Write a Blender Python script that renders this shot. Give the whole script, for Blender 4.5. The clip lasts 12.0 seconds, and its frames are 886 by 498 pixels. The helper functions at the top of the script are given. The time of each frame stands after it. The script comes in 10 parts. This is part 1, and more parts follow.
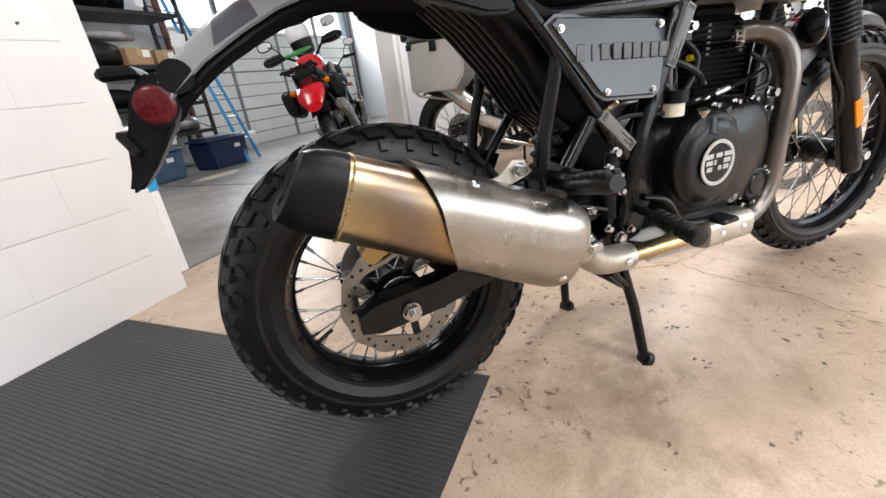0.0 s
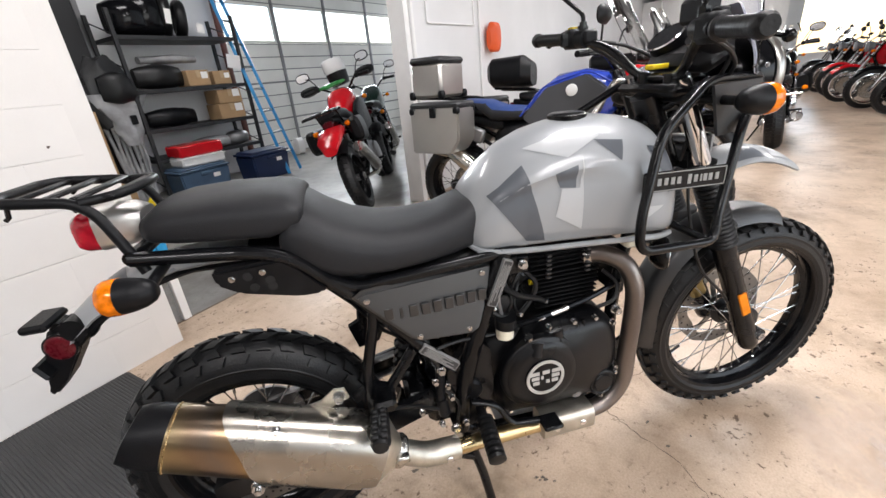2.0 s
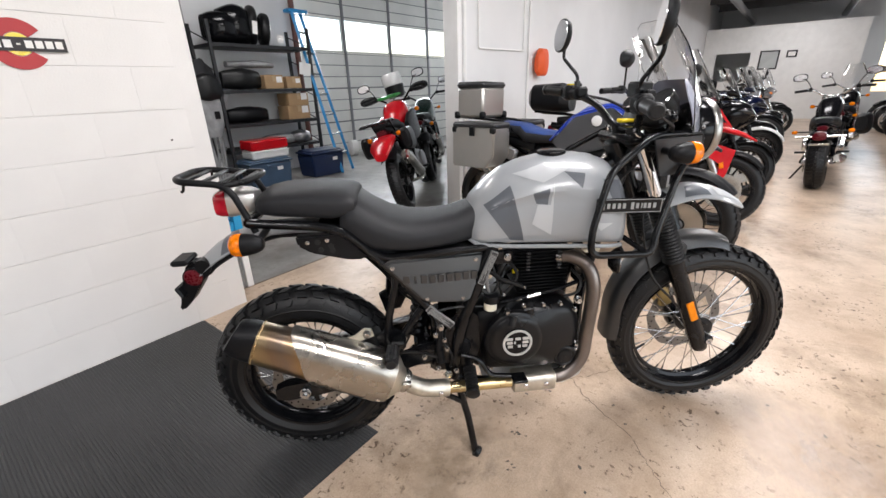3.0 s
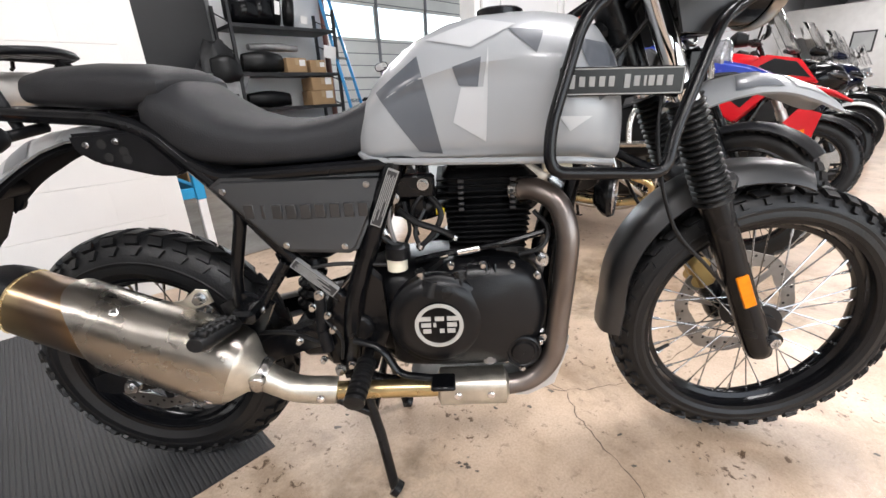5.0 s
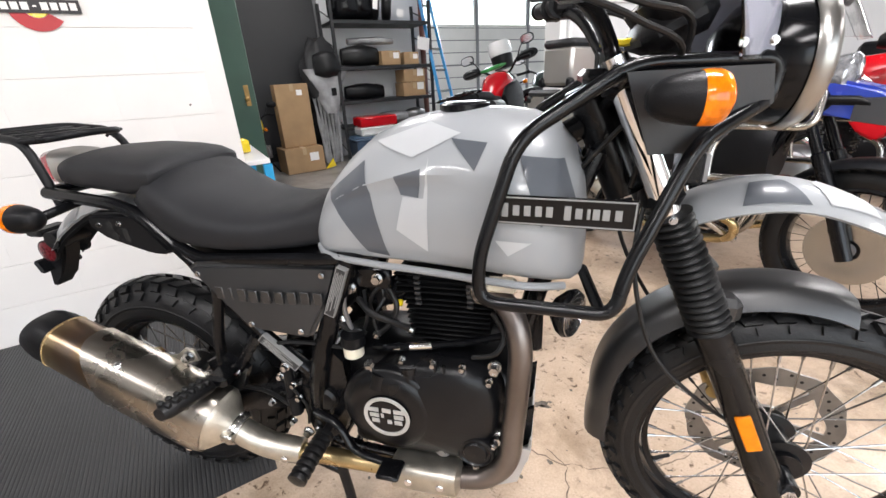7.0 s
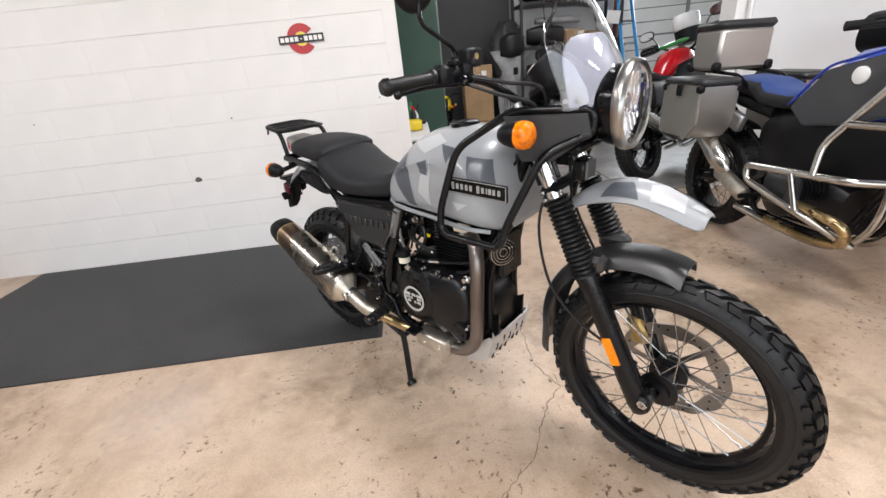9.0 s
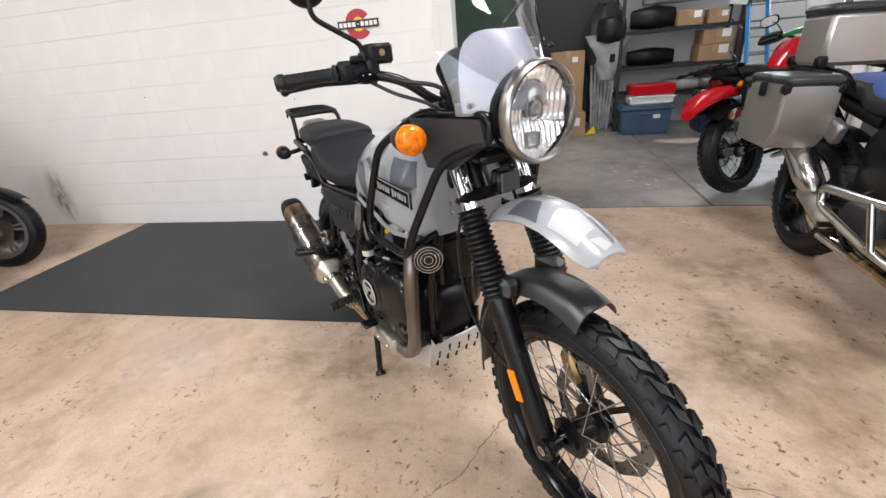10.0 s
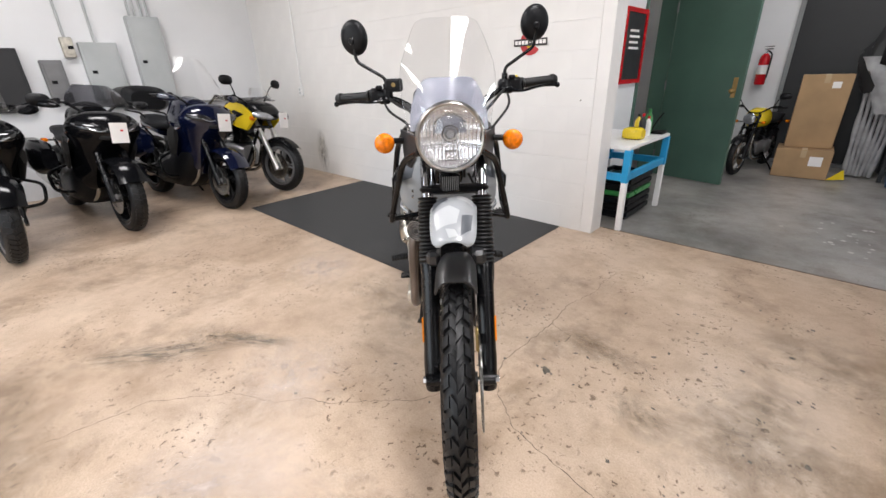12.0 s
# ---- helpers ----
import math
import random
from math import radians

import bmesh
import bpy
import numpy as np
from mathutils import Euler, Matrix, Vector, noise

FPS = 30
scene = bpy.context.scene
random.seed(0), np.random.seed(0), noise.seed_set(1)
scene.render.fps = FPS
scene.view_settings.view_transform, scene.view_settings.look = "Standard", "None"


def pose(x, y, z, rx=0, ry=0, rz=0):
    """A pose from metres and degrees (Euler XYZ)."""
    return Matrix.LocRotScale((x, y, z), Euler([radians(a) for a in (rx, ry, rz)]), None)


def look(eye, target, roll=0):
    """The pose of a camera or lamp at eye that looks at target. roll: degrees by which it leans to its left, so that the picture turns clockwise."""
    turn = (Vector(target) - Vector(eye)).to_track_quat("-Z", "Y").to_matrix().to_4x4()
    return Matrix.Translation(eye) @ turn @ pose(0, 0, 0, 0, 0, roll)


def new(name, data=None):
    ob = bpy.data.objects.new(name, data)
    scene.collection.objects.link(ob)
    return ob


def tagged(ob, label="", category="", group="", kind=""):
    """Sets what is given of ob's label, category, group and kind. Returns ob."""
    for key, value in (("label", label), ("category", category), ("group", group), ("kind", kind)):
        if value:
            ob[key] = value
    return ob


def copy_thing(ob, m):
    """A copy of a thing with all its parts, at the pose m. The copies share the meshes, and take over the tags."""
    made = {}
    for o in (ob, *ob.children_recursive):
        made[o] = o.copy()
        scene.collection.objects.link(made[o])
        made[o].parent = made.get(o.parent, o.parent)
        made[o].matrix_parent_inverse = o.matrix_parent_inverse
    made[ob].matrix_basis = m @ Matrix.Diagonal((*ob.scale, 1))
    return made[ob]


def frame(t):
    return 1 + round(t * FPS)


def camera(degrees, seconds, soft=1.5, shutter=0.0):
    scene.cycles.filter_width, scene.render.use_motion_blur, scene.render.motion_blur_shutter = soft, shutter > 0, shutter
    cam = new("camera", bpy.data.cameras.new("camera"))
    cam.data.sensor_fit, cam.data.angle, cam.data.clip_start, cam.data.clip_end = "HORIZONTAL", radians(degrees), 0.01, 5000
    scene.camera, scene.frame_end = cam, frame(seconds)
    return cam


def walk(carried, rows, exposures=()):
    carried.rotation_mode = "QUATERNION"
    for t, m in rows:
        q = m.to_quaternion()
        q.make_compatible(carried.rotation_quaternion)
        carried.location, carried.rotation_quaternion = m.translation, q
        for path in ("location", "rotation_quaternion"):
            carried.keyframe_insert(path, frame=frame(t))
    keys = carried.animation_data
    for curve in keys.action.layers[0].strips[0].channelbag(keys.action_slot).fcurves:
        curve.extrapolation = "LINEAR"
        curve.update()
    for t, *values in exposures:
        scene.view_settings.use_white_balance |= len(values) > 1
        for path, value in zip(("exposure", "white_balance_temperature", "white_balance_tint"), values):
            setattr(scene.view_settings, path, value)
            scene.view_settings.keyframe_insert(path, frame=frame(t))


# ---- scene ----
cam = camera(93.9, 12.0)
PATH = [
    (0, (-0.156, -0.792, 0.721), (0.466, 0.953, -0.032), -7.6),
    (0.5, (-0.076, -0.742, 0.713), (0.458, 1.027, -0.052), -9.0),
    (1, (0.049, -0.736, 0.869), (0.529, 1.037, 0.075), -9.1),
    (1.5, (0.183, -0.768, 1.036), (0.639, 1.006, 0.233), -7.5),
    (2, (0.328, -0.917, 1.181), (0.705, 0.886, 0.402), -5.5),
    (2.5, (0.38, -1.097, 1.238), (0.678, 0.737, 0.499), -3.2),
    (3, (0.351, -1.294, 1.268), (0.547, 0.558, 0.538), -1.8),
    (3.2, (0.332, -1.361, 1.268), (0.511, 0.501, 0.56), -1.3),
    (4.8, (0.678, -0.988, 1.007), (0.653, 0.884, 0.304), -2.8),
    (5, (0.732, -0.915, 0.922), (0.694, 0.958, 0.223), -2.8),
    (5.5, (0.826, -0.811, 0.799), (0.733, 1.071, 0.128), -2.9),
    (6, (0.863, -0.791, 0.787), (0.683, 1.082, 0.11), -3.2),
    (6.5, (0.909, -0.772, 0.899), (0.589, 1.065, 0.175), -3.4),
    (6.7, (0.935, -0.76, 1.019), (0.555, 1.057, 0.275), -3.3),
    (8.3, (1.467, -1.049, 1.236), (0.441, 0.446, 0.391), -5.4),
    (8.5, (1.526, -1.083, 1.25), (0.436, 0.365, 0.404), -5.7),
    (9, (1.67, -1.031, 1.244), (0.416, 0.292, 0.421), -6.2),
    (9.5, (1.822, -0.893, 1.253), (0.44, 0.3, 0.435), -5.8),
    (10, (1.941, -0.63, 1.23), (0.401, 0.325, 0.385), -5.3),
    (10.5, (2.131, -0.408, 1.242), (0.452, 0.273, 0.394), -4.2),
    (11, (2.304, -0.264, 1.26), (0.541, 0.156, 0.415), -2.7),
    (11.5, (2.381, -0.131, 1.258), (0.563, 0.052, 0.446), -2.1),
    (12, (2.537, -0.045, 1.283), (0.698, -0.024, 0.495), -1.8),
]
walk(cam, [(t, look(eye, target, roll)) for t, eye, target, roll in PATH], [(0, 0.2), (1.5, 0.12), (2.5, -0.1), (3.2, -0.08), (5, 0.2), (6.5, 0.26), (8.5, -0.06), (10.5, -0.06), (12, -0.12)])

# ---------- room frame: a runs along the block wall, b from the camera's side towards the garage bay ----------
ROOM = pose(0, 0, 0, 0, 0, 45)
BLOCK = pose(0, 0, 0, 0, 0, 46)  # the block wall stands a degree off the rest
CEIL = 3.6

# ---------- world and lights ----------
world = bpy.data.worlds.new("world")
scene.world = world
world.use_nodes = True
wn = world.node_tree.nodes
sky = wn.new("ShaderNodeTexSky")
sky.sky_type, sky.sun_disc = "NISHITA", False
sky.sun_elevation, sky.sun_rotation = radians(35), radians(20)
wn["Background"].inputs["Strength"].default_value = 0.3
world.node_tree.links.new(sky.outputs["Color"], wn["Background"].inputs["Color"])


def area_lamp(name, m, sx, sy, watts, color=(0.985, 0.955, 0.975)):
    d = bpy.data.lights.new(name, "AREA")
    d.shape, d.size, d.size_y, d.energy, d.color = "RECTANGLE", sx, sy, watts, color
    ob = new(name, d)
    ob.matrix_world = m
    return ob


# fixtures hang below the ceiling: a, b, length along b (or a when turned)
FIXTURES = [(-3.0, -1.0, 90), (1.6, -0.9, -45), (-0.8, -2.3, 0), (4.2, -1.6, 90), (6.8, -1.0, 90), (10.6, -1.0, 90), (15.0, -1.0, 90), (-1.2, -4.0, 0), (4.5, -4.5, 0), (1.8, 3.4, 0), (-1.9, 3.6, 90)]
for a, b, turn in FIXTURES:
    watts = 84 if a == 1.6 else 52 if a == -0.8 else 60 if a < 5 else 75 if a < 8 else 66
    if b > 2:
        watts = 42 if a > 0 else 3.5
    area_lamp("lamp_light", ROOM @ pose(a, b, 3.30, 0, 0, turn), 1.2, 0.52, watts)
area_lamp("daylight_garage", ROOM @ pose(6.7, 6.05, 2.27, -90, 0, 0), 5.0, 0.6, 210, (0.9, 0.95, 1.0))
area_lamp("daylight_shop_window", ROOM @ pose(0.0, -6.05, 1.72, 90, 0, 0), 5.5, 2.3, 125, (0.97, 0.975, 1.0))
area_lamp("daylight_front", ROOM @ pose(19.9, -4.5, 1.9, 90, 0, 90), 2.2, 2.2, 95, (0.86, 0.93, 1.0))


# ---------- materials ----------
def mat(name, color, rough=0.5, metal=0.0, var=0.12, scale=6.0, bump=0.0, bump_scale=60.0, coat=0.0, rough_var=0.1, spec=0.5):
    m = bpy.data.materials.new(name)
    m.use_nodes = True
    nt = m.node_tree
    p = nt.nodes["Principled BSDF"]
    co = nt.nodes.new("ShaderNodeTexCoord")
    n1 = nt.nodes.new("ShaderNodeTexNoise")
    n1.inputs["Scale"].default_value, n1.inputs["Detail"].default_value = scale, 6.0
    nt.links.new(co.outputs["Object"], n1.inputs["Vector"])
    n2 = nt.nodes.new("ShaderNodeTexNoise")
    n2.inputs["Scale"].default_value, n2.inputs["Detail"].default_value = bump_scale, 3.0
    nt.links.new(co.outputs["Object"], n2.inputs["Vector"])
    ramp = nt.nodes.new("ShaderNodeValToRGB")
    lo = [max(0.0, c * (1 - var)) for c in color]
    hi = [min(1.0, c * (1 + var)) for c in color]
    ramp.color_ramp.elements[0].position, ramp.color_ramp.elements[1].position = 0.3, 0.7
    ramp.color_ramp.elements[0].color, ramp.color_ramp.elements[1].color = (*lo, 1), (*hi, 1)
    nt.links.new(n1.outputs["Fac"], ramp.inputs["Fac"])
    nt.links.new(ramp.outputs["Color"], p.inputs["Base Color"])
    mr = nt.nodes.new("ShaderNodeMapRange")
    mr.inputs["To Min"].default_value, mr.inputs["To Max"].default_value = max(0.02, rough - rough_var), min(1.0, rough + rough_var)
    nt.links.new(n1.outputs["Fac"], mr.inputs["Value"])
    nt.links.new(mr.outputs["Result"], p.inputs["Roughness"])
    p.inputs["Metallic"].default_value = metal
    p.inputs["Coat Weight"].default_value = coat
    p.inputs["Coat Roughness"].default_value = 0.08
    p.inputs["Specular IOR Level"].default_value = spec
    if bump:
        b = nt.nodes.new("ShaderNodeBump")
        b.inputs["Strength"].default_value, b.inputs["Distance"].default_value = bump, 0.002
        nt.links.new(n2.outputs["Fac"], b.inputs["Height"])
        nt.links.new(b.outputs["Normal"], p.inputs["Normal"])
    return m


def glass_mat(name, color, rough=0.02, ior=1.45, alpha_mix=0.0):
    m = bpy.data.materials.new(name)
    m.use_nodes = True
    nt = m.node_tree
    p = nt.nodes["Principled BSDF"]
    p.inputs["Base Color"].default_value = (*color, 1)
    p.inputs["Roughness"].default_value = rough
    p.inputs["IOR"].default_value = ior
    p.inputs["Transmission Weight"].default_value = 1.0
    return m


def glow_mat(name, color, strength):
    m = bpy.data.materials.new(name)
    m.use_nodes = True
    p = m.node_tree.nodes["Principled BSDF"]
    p.inputs["Base Color"].default_value = (*color, 1)
    p.inputs["Emission Color"].default_value = (*color, 1)
    p.inputs["Emission Strength"].default_value = strength
    return m


def concrete(name, base, dark, spot, gloss, spots):
    m = bpy.data.materials.new(name)
    m.use_nodes = True
    nt = m.node_tree
    nodes, links = nt.nodes, nt.links
    p = nodes["Principled BSDF"]
    co = nodes.new("ShaderNodeTexCoord")

    def noise_at(scale, detail, rough=0.55, dist=0.0):
        n = nodes.new("ShaderNodeTexNoise")
        n.inputs["Scale"].default_value, n.inputs["Detail"].default_value = scale, detail
        n.inputs["Roughness"].default_value, n.inputs["Distortion"].default_value = rough, dist
        links.new(co.outputs["Object"], n.inputs["Vector"])
        return n.outputs["Fac"]

    def ramp(fac, p0, c0, p1, c1):
        r = nodes.new("ShaderNodeValToRGB")
        e = r.color_ramp.elements
        e[0].position, e[0].color, e[1].position, e[1].color = p0, (*c0, 1), p1, (*c1, 1)
        links.new(fac, r.inputs["Fac"])
        return r.outputs["Color"]

    def mix(kind, fac, a, b):
        x = nodes.new("ShaderNodeMix")
        x.data_type, x.blend_type = "RGBA", kind
        x.inputs["Factor"].default_value = fac
        links.new(a, x.inputs["A"])
        links.new(b, x.inputs["B"])
        return x.outputs["Result"]

    c = ramp(noise_at(0.9, 9, 0.62, 0.1), 0.34, dark, 0.60, base)
    # worn smears, brown traffic stains, pale scuffs, grain
    c = mix("MULTIPLY", 0.75, c, ramp(noise_at(4.4, 9, 0.72, 0.15), 0.32, (0.66, 0.61, 0.54), 0.56, (1, 1, 1)))
    c = mix("MULTIPLY", 0.8, c, ramp(noise_at(1.5, 9, 0.72, 0.3), 0.53, (1, 1, 1), 0.70, (0.42, 0.37, 0.31)))
    c = mix("SCREEN", 0.5, c, ramp(noise_at(2.7, 8, 0.72, 0.2), 0.58, (0, 0, 0), 0.80, (0.30, 0.27, 0.24)))
    c = mix("MULTIPLY", 0.6, c, ramp(noise_at(150.0, 4), 0.35, (0.78, 0.76, 0.73), 0.6, (1, 1, 1)))
    # dark chips and oil specks in loose clusters
    s = ramp(noise_at(34.0, 4, 0.65, 0.5), spots, (1, 1, 1), spots + 0.06, spot)
    clump = ramp(noise_at(2.3, 3), 0.46, (0, 0, 0), 0.60, (1, 1, 1))
    x = nodes.new("ShaderNodeMix")
    x.data_type, x.blend_type = "RGBA", "MULTIPLY"
    links.new(clump, x.inputs["Factor"])
    links.new(c, x.inputs["A"])
    links.new(s, x.inputs["B"])
    links.new(x.outputs["Result"], p.inputs["Base Color"])
    mr = nodes.new("ShaderNodeMapRange")
    mr.inputs["To Min"].default_value, mr.inputs["To Max"].default_value = gloss - 0.1, gloss + 0.2
    links.new(noise_at(3.0, 5), mr.inputs["Value"])
    links.new(mr.outputs["Result"], p.inputs["Roughness"])
    bp = nodes.new("ShaderNodeBump")
    bp.inputs["Strength"].default_value, bp.inputs["Distance"].default_value = 0.15, 0.003
    links.new(noise_at(60.0, 5), bp.inputs["Height"])
    links.new(bp.outputs["Normal"], p.inputs["Normal"])
    return m


M_FLOOR = concrete("tan_concrete", (0.62, 0.49, 0.375), (0.44, 0.325, 0.235), (0.24, 0.19, 0.145), 0.30, 0.585)
M_BAYFLOOR = concrete("grey_concrete", (0.36, 0.35, 0.335), (0.15, 0.147, 0.14), (0.5, 0.48, 0.45), 0.30, 0.64)
M_BLOCK = mat("white_block_paint", (0.75, 0.735, 0.715), 0.55, var=0.04, scale=2.5, bump=0.35, bump_scale=120)
M_WALL = mat("white_wall_paint", (0.72, 0.725, 0.735), 0.55, var=0.05, scale=1.2, bump=0.2, bump_scale=90)
M_CEIL = mat("dark_ceiling", (0.12, 0.12, 0.125), 0.8, var=0.3, scale=1.5)
M_WHITE = mat("white_paint", (0.8, 0.8, 0.79), 0.4, var=0.04)
M_BLACK = mat("satin_black", (0.0032, 0.0034, 0.0042), 0.25, var=0.25, scale=14, bump=0.06, bump_scale=250, spec=0.3)
M_GLOSSBLACK = mat("gloss_black", (0.0035, 0.0037, 0.0045), 0.16, var=0.2, coat=0.05, spec=0.2)
M_PLASTIC = mat("black_plastic", (0.0048, 0.005, 0.006), 0.42, var=0.2, scale=20, bump=0.25, bump_scale=400, spec=0.2)
M_RUBBER = mat("tyre_rubber", (0.0052, 0.0053, 0.0058), 0.44, var=0.35, scale=18, bump=0.3, bump_scale=180, spec=0.36)
M_SEAT = mat("seat_vinyl", (0.0115, 0.0119, 0.0138), 0.56, var=0.15, scale=8, bump=0.4, bump_scale=500, spec=0.3)
M_CHROME = mat("chrome", (0.82, 0.82, 0.83), 0.12, 1.0, var=0.05)
M_STEEL = mat("brushed_steel", (0.48, 0.465, 0.435), 0.23, 1.0, var=0.08, scale=10, bump=0.05, bump_scale=300)
M_ALU = mat("cast_aluminium", (0.60, 0.59, 0.57), 0.38, 1.0, var=0.12, scale=12, bump=0.2, bump_scale=200)
M_ALUBOX = mat("anodised_aluminium", (0.50, 0.48, 0.45), 0.42, 0.85, var=0.06, scale=4, bump=0.05, bump_scale=300)
M_GREYALU = mat("grey_metal", (0.22, 0.22, 0.225), 0.4, 0.7, var=0.1)
M_MAT = mat("ribbed_rubber_mat", (0.043, 0.0435, 0.045), 0.50, var=0.2, scale=3, bump=0.2, bump_scale=300, spec=0.38)
M_RED = mat("red_plastic", (0.50, 0.006, 0.012), 0.24, var=0.1, coat=0.3, spec=0.3)
M_BLUE = mat("blue_paint", (0.02, 0.05, 0.36), 0.25, var=0.1, coat=0.4)
M_NAVY = mat("navy_paint", (0.0024, 0.0045, 0.020), 0.14, var=0.15, coat=0.3)
M_YELLOW = mat("yellow_paint", (0.80, 0.60, 0.02), 0.25, var=0.06, coat=0.4)
M_PEARL = mat("pearl_white", (0.72, 0.72, 0.71), 0.22, var=0.05, coat=0.5)
M_ORANGE = mat("amber_lens", (0.78, 0.18, 0.002), 0.12, var=0.4, scale=80, coat=0.25, spec=0.3)
M_AMBER = mat("amber_reflector", (0.82, 0.24, 0.004), 0.35, var=0.15, scale=60, spec=0.25)
M_REDLENS = mat("red_lens", (0.085, 0.003, 0.008), 0.28, var=0.3, scale=120, coat=0.1, spec=0.3)
M_LAMPGLASS = mat("lamp_glass", (0.35, 0.36, 0.38), 0.12, 0.6, var=0.4, scale=60, coat=0.6)
M_TAILRED = mat("tail_lens", (0.42, 0.008, 0.022), 0.12, var=0.25, scale=50, coat=0.6)
M_TAG = mat("paper_tag", (0.82, 0.80, 0.78), 0.7, var=0.03)
M_SMOKE = glass_mat("smoked_screen", (0.22, 0.22, 0.24))
M_LAMPDARK = mat("smoked_lamp", (0.02, 0.021, 0.023), 0.08, 0.3, var=0.4, scale=60, coat=0.6)
M_GLASS = glass_mat("clear_screen", (0.97, 0.97, 0.97))
M_BOTGREEN = mat("green_bottle", (0.03, 0.22, 0.05), 0.3, var=0.1)
M_GREEN = mat("green_door_paint", (0.065, 0.13, 0.098), 0.42, var=0.12, scale=2, bump=0.1)
M_CARD = mat("cardboard", (0.36, 0.23, 0.12), 0.8, var=0.12, scale=5, bump=0.15)
M_BINBLUE = mat("blue_tote_plastic", (0.05, 0.09, 0.15), 0.45, var=0.15)
M_BINNAVY = mat("navy_tote_plastic", (0.01, 0.022, 0.07), 0.4, var=0.15)
M_LADDER = mat("blue_fibreglass", (0.02, 0.25, 0.55), 0.45, var=0.1)
M_TABLEBLUE = mat("blue_lacquer", (0.02, 0.30, 0.58), 0.35, var=0.05)
M_LAMP = glow_mat("lamp_diffuser", (1.0, 0.97, 0.92), 9.0)
M_DARKWALL = mat("charcoal_panel", (0.012, 0.0125, 0.0145), 0.5, var=0.15)
M_CLOTH = mat("grey_fabric", (0.30, 0.30, 0.305), 0.85, var=0.25, scale=8, bump=0.4, bump_scale=40)
M_GARAGE = mat("ribbed_door_paint", (0.78, 0.77, 0.73), 0.5, var=0.06, scale=2)
M_PANEL = mat("grey_enamel", (0.42, 0.44, 0.44), 0.4, var=0.08, scale=3)


M_CAMO = mat("camo_light_grey", (0.275, 0.287, 0.297), 0.36, var=0.04, scale=3, coat=0.4)
M_CAMOWHITE = mat("camo_white", (0.41, 0.42, 0.43), 0.36, var=0.03, coat=0.4)
M_CAMODARK = mat("camo_slate", (0.075, 0.083, 0.096), 0.36, var=0.06, coat=0.25)
M_MASK = mat("pearl_mask", (0.185, 0.19, 0.23), 0.32, var=0.03, coat=0.2)
M_PANELB = mat("satin_charcoal", (0.020, 0.0205, 0.022), 0.48, var=0.12, scale=6, bump=0.12, bump_scale=500)
M_SIDEPANEL = mat("satin_grey_panel", (0.013, 0.0135, 0.0145), 0.36, var=0.1, scale=5, bump=0.1, bump_scale=500, spec=0.85)
M_FIN = mat("fin_black", (0.0028, 0.0029, 0.0034), 0.6, var=0.2, scale=9, bump=0.15, bump_scale=350, spec=0.12)
M_DISC = mat("worn_disc_steel", (0.25, 0.245, 0.235), 0.32, 1.0, var=0.15, scale=25, bump=0.08, bump_scale=300)
M_SHIELD = mat("brushed_shield_steel", (0.36, 0.335, 0.295), 0.27, 1.0, var=0.12, scale=12, bump=0.06, bump_scale=300)
M_GUNMETAL = mat("gunmetal_paint", (0.055, 0.057, 0.062), 0.35, 0.2, var=0.1, scale=3, coat=0.2)
M_ENGINE = mat("engine_black", (0.0038, 0.0040, 0.0048), 0.31, var=0.2, scale=9, bump=0.2, bump_scale=350, spec=0.3)
M_HEADER = mat("heat_browned_steel", (0.19, 0.165, 0.15), 0.34, 0.9, var=0.25, scale=5, bump=0.05)
M_GOLDPIPE = mat("golden_steel", (0.55, 0.42, 0.22), 0.28, 1.0, var=0.2, scale=9)
M_CASTSILVER = mat("cast_silver", (0.58, 0.55, 0.48), 0.38, 0.95, var=0.22, scale=22, bump=0.25, bump_scale=260)
M_BRASS = mat("gold_caliper", (0.42, 0.30, 0.12), 0.4, 0.8, var=0.15)
M_STICKER = mat("grey_sticker", (0.26, 0.26, 0.255), 0.5, var=0.1)
M_BADGE = mat("silver_print", (0.50, 0.50, 0.48), 0.4, 0.3, var=0.08)
M_BOLT = mat("zinc_bolt", (0.42, 0.42, 0.42), 0.24, 1.0, var=0.15, scale=40)
M_BEZEL = mat("satin_nickel", (0.34, 0.33, 0.31), 0.3, 1.0, var=0.08)
M_SEATBLUE = mat("dark_blue_vinyl", (0.022, 0.055, 0.20), 0.55, var=0.15, scale=8, bump=0.3, bump_scale=400)
M_RESERVOIR = mat("milky_plastic", (0.66, 0.62, 0.50), 0.4, var=0.08)
M_HOLE = mat("dark_hole", (0.006, 0.006, 0.006), 0.8, var=0.1)
M_REFLECT = mat("fluted_reflector", (0.84, 0.84, 0.86), 0.20, 0.85, var=0.04, rough_var=0.03)
M_SKID = mat("bead_blasted_aluminium", (0.62, 0.62, 0.61), 0.5, 0.6, var=0.06, scale=8, bump=0.1)


